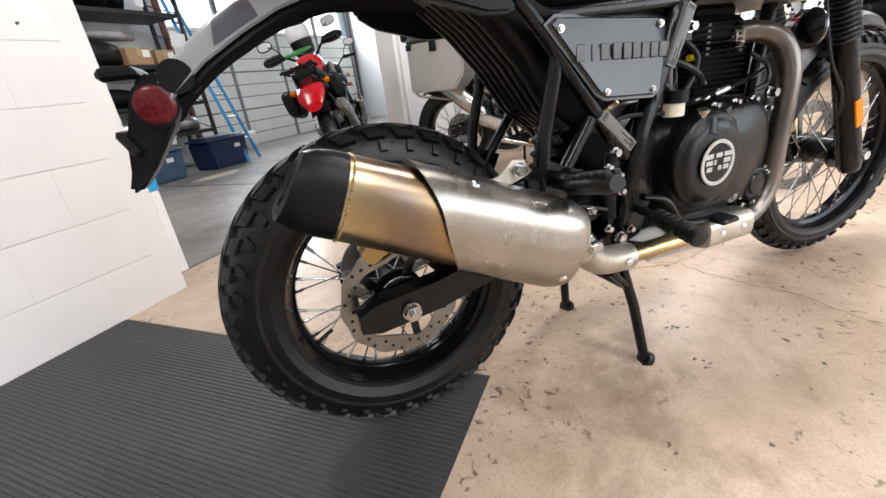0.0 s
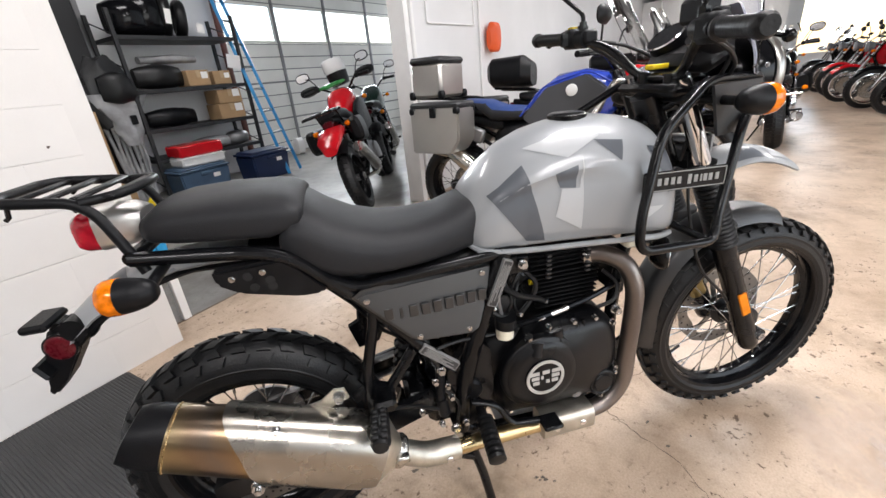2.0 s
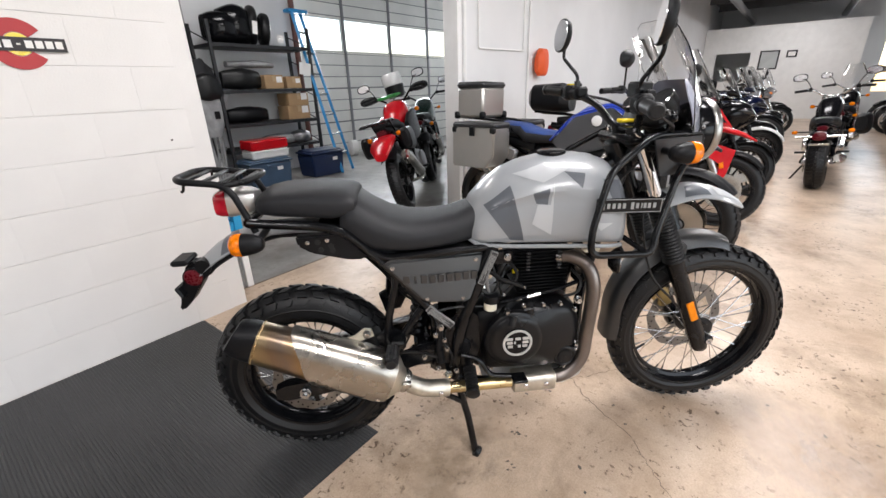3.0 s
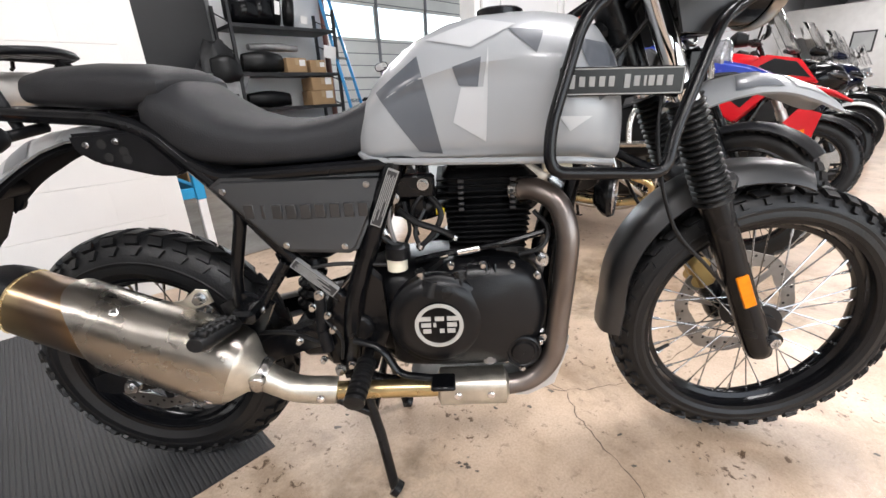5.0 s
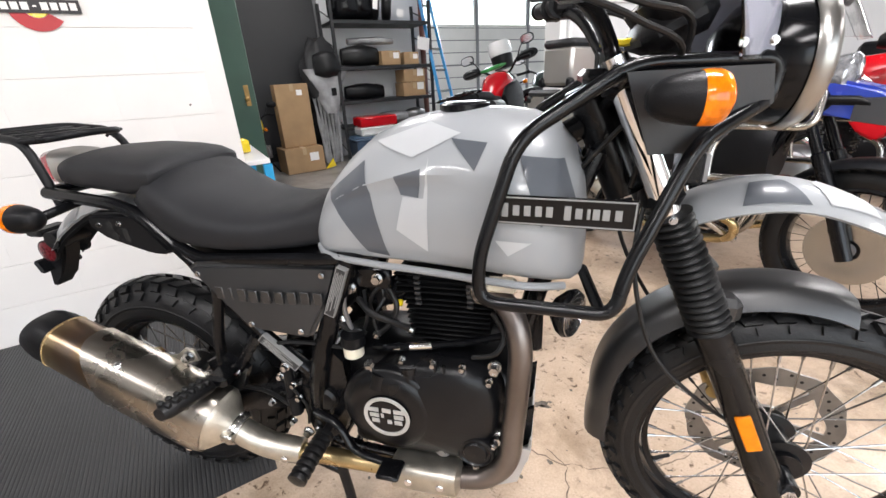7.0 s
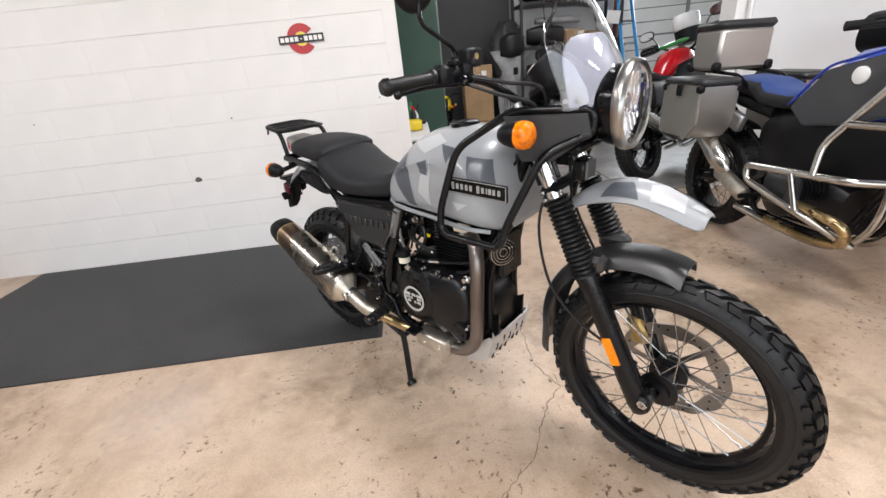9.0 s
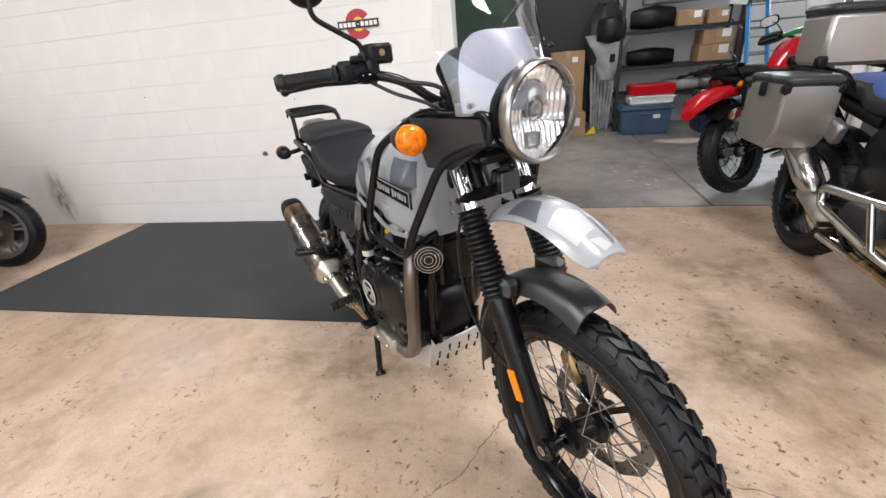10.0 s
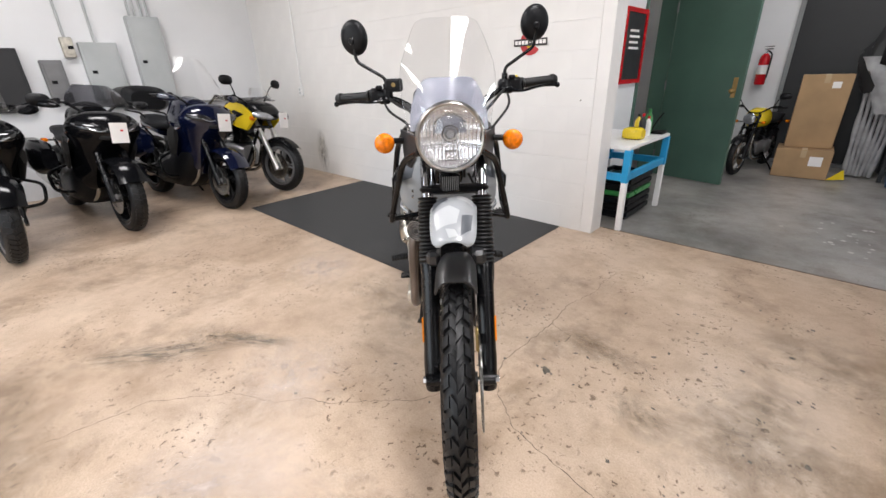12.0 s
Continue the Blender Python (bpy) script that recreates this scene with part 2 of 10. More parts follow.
def heat_steel():
    """Muffler skin: straw, bronze and brown bands of heat along its axis, with streaks."""
    m = bpy.data.materials.new("heat_tinted_steel")
    m.use_nodes = True
    nt = m.node_tree
    p = nt.nodes["Principled BSDF"]
    co = nt.nodes.new("ShaderNodeTexCoord")
    sep = nt.nodes.new("ShaderNodeSeparateXYZ")
    nt.links.new(co.outputs["Object"], sep.inputs["Vector"])
    nz = nt.nodes.new("ShaderNodeTexNoise")
    nz.inputs["Scale"].default_value, nz.inputs["Detail"].default_value = 14.0, 5.0
    nt.links.new(co.outputs["Object"], nz.inputs["Vector"])
    ad = nt.nodes.new("ShaderNodeMath")
    ad.operation = "MULTIPLY_ADD"
    nt.links.new(nz.outputs["Fac"], ad.inputs[0])
    ad.inputs[1].default_value = 0.05
    nt.links.new(sep.outputs["X"], ad.inputs[2])
    mr = nt.nodes.new("ShaderNodeMapRange")
    mr.inputs["From Min"].default_value, mr.inputs["From Max"].default_value = -0.09, 0.16
    nt.links.new(ad.outputs["Value"], mr.inputs["Value"])
    r = nt.nodes.new("ShaderNodeValToRGB")
    e = r.color_ramp.elements
    e[0].position, e[0].color = 0.0, (0.50, 0.45, 0.33, 1)
    e[1].position, e[1].color = 1.0, (0.20, 0.15, 0.10, 1)
    for pos, c in ((0.12, (0.46, 0.36, 0.20, 1)), (0.3, (0.27, 0.195, 0.13, 1)), (0.45, (0.24, 0.185, 0.145, 1)), (0.62, (0.34, 0.225, 0.115, 1)), (0.8, (0.22, 0.15, 0.10, 1))):
        k = e.new(pos)
        k.color = c
    nt.links.new(mr.outputs["Result"], r.inputs["Fac"])
    nt.links.new(r.outputs["Color"], p.inputs["Base Color"])
    p.inputs["Metallic"].default_value = 1.0
    p.inputs["Roughness"].default_value = 0.3
    return m


M_HEAT = heat_steel()


# ---------- mesh helpers ----------
def bm_new():
    return bmesh.new()


def finish(name, bm, material, smooth=True, angle=40):
    me = bpy.data.meshes.new(name)
    bmesh.ops.recalc_face_normals(bm, faces=bm.faces)
    bm.to_mesh(me)
    bm.free()
    me.materials.append(material)
    if smooth:
        me.shade_smooth()
        me.set_sharp_from_angle(angle=radians(angle))
    return me


def part(name, bm, material, parent=None, label="", smooth=True, m=None, angle=40):
    ob = new(name, finish(name, bm, material, smooth, angle) if isinstance(bm, bmesh.types.BMesh) else bm)
    if parent is not None:
        ob.parent = parent
    if m is not None:
        ob.matrix_basis = m
    if label:
        ob["label"] = label
    return ob


def thing(name, m, label, category, group="", kind=""):
    e = new(name)
    e.empty_display_size = 0.1
    e.matrix_basis = m
    return tagged(e, label, category, group, kind)


def setting(name, bm, material, m, label="", category="", smooth=False):
    ob = part(name, bm, material, None, smooth=smooth, m=m)
    return tagged(ob, label, category, kind="structure")


def add_box(bm, c, s, bevel=0.0, m=None, seg=1):
    r = bmesh.ops.create_cube(bm, size=1.0)
    vs = r["verts"]
    for v in vs:
        v.co = Vector((v.co.x * s[0] + c[0], v.co.y * s[1] + c[1], v.co.z * s[2] + c[2]))
        if m is not None:
            v.co = m @ v.co
    if bevel:
        es = list({e for v in vs for e in v.link_edges})
        bmesh.ops.bevel(bm, geom=es, offset=bevel, segments=seg, profile=0.5, affect="EDGES")
    return bm


def span(bm, lo, hi, bevel=0.0):
    return add_box(bm, [(p + q) / 2 for p, q in zip(lo, hi)], [q - p for p, q in zip(lo, hi)], bevel)


def rings(bm, rs, cap=True, closed=False):
    """Skins rings of equal length."""
    vv = [[bm.verts.new(p) for p in r] for r in rs]
    k = len(vv[0])
    n = len(vv)
    for i in range(n if closed else n - 1):
        a, b = vv[i], vv[(i + 1) % n]
        for j in range(k):
            bm.faces.new((a[j], a[(j + 1) % k], b[(j + 1) % k], b[j]))
    if cap and not closed:
        bm.faces.new(vv[0][::-1])
        bm.faces.new(vv[-1])
    return bm


def smooth_path(pts, steps=6, closed=False):
    pts = [Vector(p) for p in pts]
    if len(pts) < 3:
        return pts
    out = []
    n = len(pts)
    for i in range(n if closed else n - 1):
        p0 = pts[(i - 1) % n] if closed or i > 0 else pts[0] * 2 - pts[1]
        p1, p2 = pts[i], pts[(i + 1) % n]
        p3 = pts[(i + 2) % n] if closed or i + 2 < n else pts[-1] * 2 - pts[-2]
        for k in range(steps):
            t = k / steps
            out.append(0.5 * (2 * p1 + (p2 - p0) * t + (2 * p0 - 5 * p1 + 4 * p2 - p3) * t * t + (3 * p1 - p0 - 3 * p2 + p3) * t ** 3))
    if not closed:
        out.append(pts[-1])
    return out


def fillet(pts, r, steps=5, closed=False):
    """A polyline with its corners rounded."""
    pts = [Vector(p) for p in pts]
    n = len(pts)
    out = []
    for i in range(n):
        if not closed and i in (0, n - 1):
            out.append(pts[i])
            continue
        p, q, s = pts[(i - 1) % n], pts[i], pts[(i + 1) % n]
        d = min(r, (p - q).length * 0.45, (s - q).length * 0.45)
        a, b = q + (p - q).normalized() * d, q + (s - q).normalized() * d
        for k in range(steps + 1):
            t = k / steps
            out.append((1 - t) ** 2 * a + 2 * t * (1 - t) * q + t * t * b)
    return out


def add_tube(bm, pts, r, seg=10, closed=False, flat=1.0):
    """A pipe along points; r: one radius or one for each point."""
    pts = [Vector(p) for p in pts]
    n = len(pts)
    rr = r if isinstance(r, (list, tuple)) else [r] * n
    rs = []
    up = None
    for i in range(n):
        a = pts[(i - 1) % n] if closed or i > 0 else pts[0]
        b = pts[(i + 1) % n] if closed or i < n - 1 else pts[-1]
        d = (b - a).normalized()
        if up is None:
            up = Vector((0, 0, 1)) if abs(d.z) < 0.9 else Vector((0, 1, 0))
        side = d.cross(up)
        if side.length < 1e-5:
            side = d.cross(Vector((1, 0, 0)))
        side.normalize()
        up = side.cross(d).normalized()
        rs.append([pts[i] + rr[i] * (math.cos(2 * math.pi * j / seg) * side + flat * math.sin(2 * math.pi * j / seg) * up) for j in range(seg)])
    return rings(bm, rs, True, closed)


def add_cyl(bm, p, q, r, seg=16, r2=None):
    return add_tube(bm, [p, q], [r, r if r2 is None else r2], seg)


def add_lathe(bm, prof, c=(0, 0, 0), axis="y", seg=48, closed=True):
    """Turns a profile of (radius, along) about an axis."""
    rs = []
    for i in range(seg):
        t = 2 * math.pi * i / seg
        ct, st = math.cos(t), math.sin(t)
        ring = []
        for r, h in prof:
            v = {"y": (r * ct, h, r * st), "z": (r * ct, r * st, h), "x": (h, r * ct, r * st)}[axis]
            ring.append(Vector(c) + Vector(v))
        rs.append(ring)
    vv = [[bm.verts.new(p) for p in r] for r in rs]
    k = len(prof)
    for i in range(seg):
        a, b = vv[i], vv[(i + 1) % seg]
        for j in range(k if closed else k - 1):
            bm.faces.new((a[j], a[(j + 1) % k], b[(j + 1) % k], b[j]))
    return bm


def add_loft(bm, secs, n=24, cap=True):
    """Sections (x, y, z, half width, half height, squareness) skinned along x."""
    rs = []
    for x, y, z, hw, hh, p in secs:
        ring = []
        for j in range(n):
            t = 2 * math.pi * (j + 0.5) / n
            c, s = math.cos(t), math.sin(t)
            ring.append(Vector((x, y + hw * math.copysign(abs(c) ** (2 / p), c), z + hh * math.copysign(abs(s) ** (2 / p), s))))
        rs.append(ring)
    return rings(bm, rs, cap)


def add_plate(bm, outline, y0, y1, m=None):
    """A plate with an outline in x and z, from y0 to y1."""
    a = [bm.verts.new((x, y0, z)) for x, z in outline]
    b = [bm.verts.new((x, y1, z)) for x, z in outline]
    k = len(a)
    bm.faces.new(a)
    bm.faces.new(b[::-1])
    for j in range(k):
        bm.faces.new((a[j], b[j], b[(j + 1) % k], a[(j + 1) % k]))
    if m is not None:
        bmesh.ops.transform(bm, matrix=m, verts=a + b)
    return bm


def add_dome(bm, c, d, r, h, seg=16, rows=4):
    """A low dome on the base c, towards d."""
    d = Vector(d).normalized()
    s = d.orthogonal().normalized()
    u = d.cross(s)
    rs = []
    for i in range(rows):
        t = i / rows * math.pi / 2
        rs.append([Vector(c) + d * (h * math.sin(t)) + r * math.cos(t) * (math.cos(2 * math.pi * j / seg) * s + math.sin(2 * math.pi * j / seg) * u) for j in range(seg)])
    rs.append([Vector(c) + d * h + r * 0.02 * (math.cos(2 * math.pi * j / seg) * s + math.sin(2 * math.pi * j / seg) * u) for j in range(seg)])
    return rings(bm, rs)


def add_hex(bm, p, d, r, h):
    d = Vector(d).normalized()
    return add_cyl(bm, Vector(p), Vector(p) + d * h, r, 6)


# ---------- structure ----------
bm = bm_new()
span(bm, (-5.3, -6.2, -0.15), (21.0, 1.55, 0.0))
floor_main = setting("floor", bm, M_FLOOR, ROOM, "tan sealed concrete floor with stains and cracks", "floor")
bm = bm_new()
span(bm, (-3.2, 1.55, -0.15), (9.6, 6.4, -0.004))
setting("floor_bay", bm, M_BAYFLOOR, ROOM, "grey worn concrete floor of the garage bay", "floor")

bm = bm_new()
span(bm, (-5.25, 1.3425, 0), (0.415, 1.53, CEIL))
wall_block = setting("wall_north", bm, M_BLOCK, BLOCK, "white painted concrete block wall", "wall")
bm = bm_new()
span(bm, (-5.3, -6.0, 0), (-5.1, 1.60, CEIL))
setting("wall_west", bm, M_WALL, ROOM, "white painted wall with electrical panels", "wall")
bm = bm_new()
span(bm, (2.97, 1.5, 0), (20.2, 1.60, CEIL))
setting("wall_north_east", bm, M_WALL, ROOM, "white painted wall behind parked motorcycles", "wall")
bm = bm_new()
span(bm, (20.0, -6.0, 0), (20.2, 1.5, 0.7))
span(bm, (20.0, -6.0, 3.1), (20.2, 1.5, CEIL))
span(bm, (20.0, -6.0, 0.7), (20.2, -5.7, 3.1))
span(bm, (20.0, -3.2, 0.7), (20.2, 1.5, 3.1))
setting("wall_east", bm, M_WALL, ROOM, "plain wall at the far end of the showroom", "wall")
bm = bm_new()
span(bm, (-5.3, -6.2, 0), (20.2, -6.0, 0.5))
span(bm, (-5.3, -6.2, 2.95), (20.2, -6.0, CEIL))
span(bm, (-5.3, -6.2, 0.5), (-2.8, -6.0, 2.95))
span(bm, (2.8, -6.2, 0.5), (20.2, -6.0, 2.95))
setting("wall_south", bm, M_WALL, ROOM, "white wall with a wide shop window", "wall")
bm = bm_new()
span(bm, (-5.3, -6.2, CEIL), (20.2, 6.4, CEIL + 0.12))
for a in range(-4, 20, 2):
    span(bm, (a, -6.0, CEIL - 0.22), (a + 0.1, 1.4, CEIL))
setting("ceiling", bm, M_CEIL, ROOM, "dark ceiling with joists", "ceiling")
# bay: side wall with a doorway, back walls, garage wall
bm = bm_new()
span(bm, (-0.15, 1.56, 0), (0.0, 2.98, CEIL))
span(bm, (-0.15, 2.98, 2.12), (0.0, 3.86, CEIL))
span(bm, (-0.15, 3.86, 0), (0.0, 5.5, CEIL))
setting("wall_bay_side", bm, M_WALL, ROOM, "white wall with an open doorway", "wall")
bm = bm_new()
span(bm, (-3.0, 5.5, 0), (3.75, 5.65, CEIL))
span(bm, (3.75, 5.5, 0), (3.9, 6.4, CEIL))
setting("wall_bay_back", bm, M_WALL, ROOM, "white wall behind the storage shelf", "wall")
bm = bm_new()
span(bm, (3.9, 6.1, 3.27), (9.4, 6.3, CEIL))
span(bm, (3.9, 6.1, 0), (4.08, 6.3, 3.27))
span(bm, (9.3, 6.1, 0), (9.4, 6.3, 3.27))
setting("wall_garage", bm, M_WALL, ROOM, "wall round the garage door", "wall")
bm = bm_new()
span(bm, (9.4, 1.60, 0), (9.55, 6.4, CEIL))
setting("wall_bay_east", bm, M_WALL, ROOM, "plain wall of the garage bay", "wall")
bm = bm_new()
span(bm, (-3.2, 1.60, 0), (-3.0, 5.65, CEIL))
setting("wall_back_room", bm, M_WALL, ROOM, "plain wall of the back room", "wall")


# ---------- background motorcycles ----------
CACHE = {}


def cached(key, make):
    if key not in CACHE:
        CACHE[key] = make()
    return CACHE[key]


def tyre_profile(R, w, h, fat=1.0):
    """Cross-section of a tyre: (radius, along) all round."""
    out = []
    for k in range(15):
        t = math.pi * k / 14
        out.append((R - h + h * math.sin(t) ** 0.8 if 0 < k < 14 else R - h, -w / 2 * math.cos(t) * (1.0 if 0 < k < 14 else 0.72)))
    return out


def simple_tyre(R, w, h):
    bm = bm_new()
    add_lathe(bm, tyre_profile(R, w, h), seg=56)
    # shallow tread bars
    for i in range(44):
        t = 2 * math.pi * i / 44
        for s in (-1, 1):
            m = pose(0, 0, 0, 0, -math.degrees(t), 0) @ pose(R - 0.0082, s * w * 0.2, 0, s * 18, 0, s * 22)
            add_box(bm, (0, 0, 0), (0.012, w * 0.34, R * 0.115), 0.0, m)
    return finish("tyre", bm, M_RUBBER)


def cast_rim(R, w, h, mat_, arms):
    r = R - h
    bm = bm_new()
    add_lathe(bm, [(r + 0.012, -w * 0.4), (r + 0.012, w * 0.4), (r - 0.004, w * 0.42), (r - 0.022, w * 0.36), (r - 0.026, 0.0), (r - 0.022, -w * 0.36), (r - 0.004, -w * 0.42)], seg=56)
    add_lathe(bm, [(0.012, -w * 0.55), (0.055, -w * 0.5), (0.06, -w * 0.3), (0.048, 0), (0.06, w * 0.3), (0.055, w * 0.5), (0.012, w * 0.55)], seg=24)
    for i in range(arms):
        t = 360 * i / arms
        for d in (-7, 7):
            m = pose(0, 0, 0, 0, t + d, 0)
            a = r - 0.02
            add_box(bm, ((a + 0.045) / 2, 0, 0), (a - 0.045, w * 0.28, 0.017), 0.004, m)
    return finish("rim", bm, mat_)


def wire_rim(R, w, h, mat_):
    r = R - h
    bm = bm_new()
    add_lathe(bm, [(r + 0.01, -w * 0.38), (r + 0.012, w * 0.38), (r - 0.006, w * 0.42), (r - 0.016, w * 0.3), (r - 0.020, 0.0), (r - 0.016, -w * 0.3), (r - 0.006, -w * 0.42)], seg=64)
    add_lathe(bm, [(0.012, -w * 0.62), (0.05, -w * 0.56), (0.05, -w * 0.42), (0.03, -w * 0.3), (0.03, w * 0.3), (0.05, w * 0.42), (0.05, w * 0.56), (0.012, w * 0.62)], seg=24)
    for i in range(32):
        t = 2 * math.pi * i / 32
        s = 1 if i % 2 else -1
        q = t + (0.55 if (i // 2) % 2 else -0.55)
        add_cyl(bm, (0.047 * math.cos(q), s * w * 0.48, 0.047 * math.sin(q)), ((r - 0.012) * math.cos(t), s * w * 0.1, (r - 0.012) * math.sin(t)), 0.0018, 5)
    return finish("rim", bm, mat_)


def disc_mesh(r, t=0.005):
    bm = bm_new()
    add_lathe(bm, [(r * 0.3, -t * 0.3), (r * 0.62, -t * 0.3), (r * 0.66, -t / 2), (r, -t / 2), (r, t / 2), (r * 0.66, t / 2), (r * 0.62, t * 0.3), (r * 0.3, t * 0.3)], seg=48)
    return finish("brake_disc", bm, M_STEEL)


def add_wheel(name, parent, x, R, w, h, wire=False, rim_mat=None, disc=0.14, both=True):
    hub = bm_new()
    add_lathe(hub, [(0.008, -w * 0.75), (0.03, -w * 0.72), (0.034, 0), (0.03, w * 0.72), (0.008, w * 0.75)], seg=20)
    wheel = part(name, hub, M_GREYALU, parent, m=pose(x, 0, R))
    part("tyre", cached(("tyre", R, w, h), lambda: simple_tyre(R, w, h)), None, wheel)
    rm = rim_mat or M_BLACK
    part("rim", cached(("rim", R, w, h, wire, rm.name), lambda: wire_rim(R, w, h, rm) if wire else cast_rim(R, w, h, rm, 5)), None, wheel)
    for s in ((-1, 1) if both else (1,)):
        part("brake_disc", cached(("disc", disc), lambda: disc_mesh(disc)), None, wheel, m=pose(0, s * w * 0.62, 0))
    return wheel


def mirror_parts(bike, x, y, z, s, stem_from):
    bm = bm_new()
    add_tube(bm, smooth_path([stem_from, ((stem_from[0] + x) / 2, (stem_from[1] + y) / 2, z - 0.02), (x, y, z)]), 0.006, 8)
    arm = part("mirror", bm, M_BLACK, bike)
    bm = bm_new()
    add_loft(bm, [(-0.012, 0, 0, 0.075, 0.045, 2.6), (0.0, 0, 0, 0.08, 0.05, 2.6), (0.025, 0, 0, 0.05, 0.03, 2.2), (0.03, 0, 0, 0.02, 0.012, 2)])
    part("mirror_shell", bm, M_PLASTIC, arm, m=pose(x, y, z + 0.02, 0, 0, s * 8))
    bm = bm_new()
    add_loft(bm, [(-0.0155, 0, 0, 0.068, 0.039, 2.6), (-0.0125, 0, 0, 0.07, 0.041, 2.6)])
    part("mirror_glass", bm, M_CHROME, arm, m=pose(x, y, z + 0.02, 0, 0, s * 8))


def motorcycle(m, label, group="", style="naked", body=M_RED, accent=None, seat=M_SEAT, wb=1.45, fr=0.31, rr=0.315, fw=0.12, rw=0.16, wire=False, rim=None, tank_z=0.98, seat_z=0.82, bar_z=1.08, screen=0.0, topcase=None, panniers=None, tag=False, frame_mat=None, fender_mat=None, muffler=M_STEEL, indicators=True, beak=False, fairing=False, muffler_side=-1, lamp_twin=False, pan_back=0.0, case_len=0.34, fork_mat=None, inline=True, ind_y=0.16, engine_mat=None, case_back=0.0, fend=None):
    accent = accent or body
    frame_mat = frame_mat or M_BLACK
    fender_mat = fender_mat or M_PLASTIC
    bike = thing("motorcycle", m, label, "motorcycle", group)
    add_wheel("rear_wheel", bike, 0, rr, rw, rr * 0.30, wire, rim, 0.12, False)
    add_wheel("front_wheel", bike, wb, fr, fw, fr * 0.27, wire, rim, 0.15, True)
    rake = 0.48
    top = (wb - rake * (bar_z - fr - 0.1), bar_z - 0.1)
    for s in (-1, 1):
        bm = bm_new()
        y = s * (fw / 2 + 0.035)
        add_tube(bm, [(wb + 0.01, y, fr - 0.04), (wb - 0.15 * rake, y, fr + 0.15), (wb - 0.38 * rake, y, fr + 0.38), (wb - 0.385 * rake, y, fr + 0.385), (top[0], y, top[1])], [0.03, 0.03, 0.028, 0.021, 0.021], 14)
        part("fork_leg", bm, fork_mat if fork_mat else M_BLACK if style != "cruiser" else M_CHROME, bike)
        bm = bm_new()
        add_box(bm, (wb - 0.05, s * (fw / 2 + 0.012), fr + 0.11), (0.06, 0.03, 0.11), 0.008, pose(0, 0, 0))
        part("brake_caliper", bm, M_BLACK if style != "cruiser" else M_CHROME, bike)
    bm = bm_new()
    add_box(bm, (top[0] + 0.02, 0, top[1] - 0.05), (0.06, fw + 0.12, 0.03), 0.01)
    add_box(bm, (top[0] + 0.1, 0, top[1] - 0.22), (0.06, fw + 0.12, 0.035), 0.01)
    add_cyl(bm, (top[0] - 0.05, 0, top[1]), (top[0] + 0.04, 0, top[1] - 0.26), 0.035)
    part("steering_head", bm, frame_mat, bike)
    # handlebar, grips, mirrors
    hb = [(top[0] - 0.14, -0.38, bar_z), (top[0] - 0.06, -0.22, bar_z + 0.01), (top[0], -0.08, bar_z - 0.08), (top[0], 0.08, bar_z - 0.08), (top[0] - 0.06, 0.22, bar_z + 0.01), (top[0] - 0.14, 0.38, bar_z)]
    bm = bm_new()
    add_tube(bm, smooth_path(hb), 0.0125, 10)
    part("handlebar", bm, M_BLACK if style != "cruiser" else M_CHROME, bike)
    for s in (-1, 1):
        bm = bm_new()
        add_cyl(bm, (top[0] - 0.145, s * 0.39, bar_z), (top[0] - 0.09, s * 0.265, bar_z + 0.007), 0.018, 14)
        add_box(bm, (top[0] - 0.07, s * 0.235, bar_z + 0.01), (0.05, 0.05, 0.05), 0.012)
        add_tube(bm, smooth_path([(top[0] - 0.03, s * 0.22, bar_z), (top[0] - 0.04, s * 0.3, bar_z - 0.005), (top[0] - 0.08, s * 0.39, bar_z - 0.01)]), 0.006, 8)
        part("grip", bm, M_PLASTIC, bike)
        if not fairing:
            mirror_parts(bike, top[0] - 0.02, s * 0.36, bar_z + 0.16, s, (top[0] - 0.06, s * 0.22, bar_z + 0.02))
    # headlight
    bm = bm_new()
    if fairing or lamp_twin:
        for s in (-1, 1):
            add_loft(bm, [(top[0] + 0.20, s * 0.175, bar_z - 0.18, 0.08, 0.034, 2.5), (top[0] + 0.28, s * 0.15, bar_z - 0.195, 0.075, 0.038, 2.5), (top[0] + 0.325, s * 0.125, bar_z - 0.21, 0.05, 0.028, 2.0), (top[0] + 0.345, s * 0.10, bar_z - 0.215, 0.015, 0.008, 2.0)])
    else:
        add_lathe(bm, [(0.02, -0.1), (0.06, -0.08), (0.085, -0.02), (0.09, 0.02), (0.08, 0.03), (0.03, 0.04), (0.002, 0.042), (0.002, -0.1)], (top[0] + 0.16, 0, bar_z - 0.17), "x", 28)
    lamp = part("headlight", bm, M_LAMPDARK if fairing else M_LAMPGLASS, bike)
    if fairing:
        for s in (-1, 1):
            bm = bm_new()
            add_tube(bm, smooth_path([(top[0] + 0.215, s * 0.245, bar_z - 0.166), (top[0] + 0.300, s * 0.185, bar_z - 0.190), (top[0] + 0.350, s * 0.115, bar_z - 0.226), (top[0] + 0.366, s * 0.060, bar_z - 0.222)], 4), 0.008, 8, flat=0.7)
            part("light_strip", bm, M_LAMPGLASS, lamp, "bright lamp strip")
    # tank, seat, tail
    tx = top[0] - 0.1
    bm = bm_new()
    w = 0.15 if style != "cruiser" else 0.13
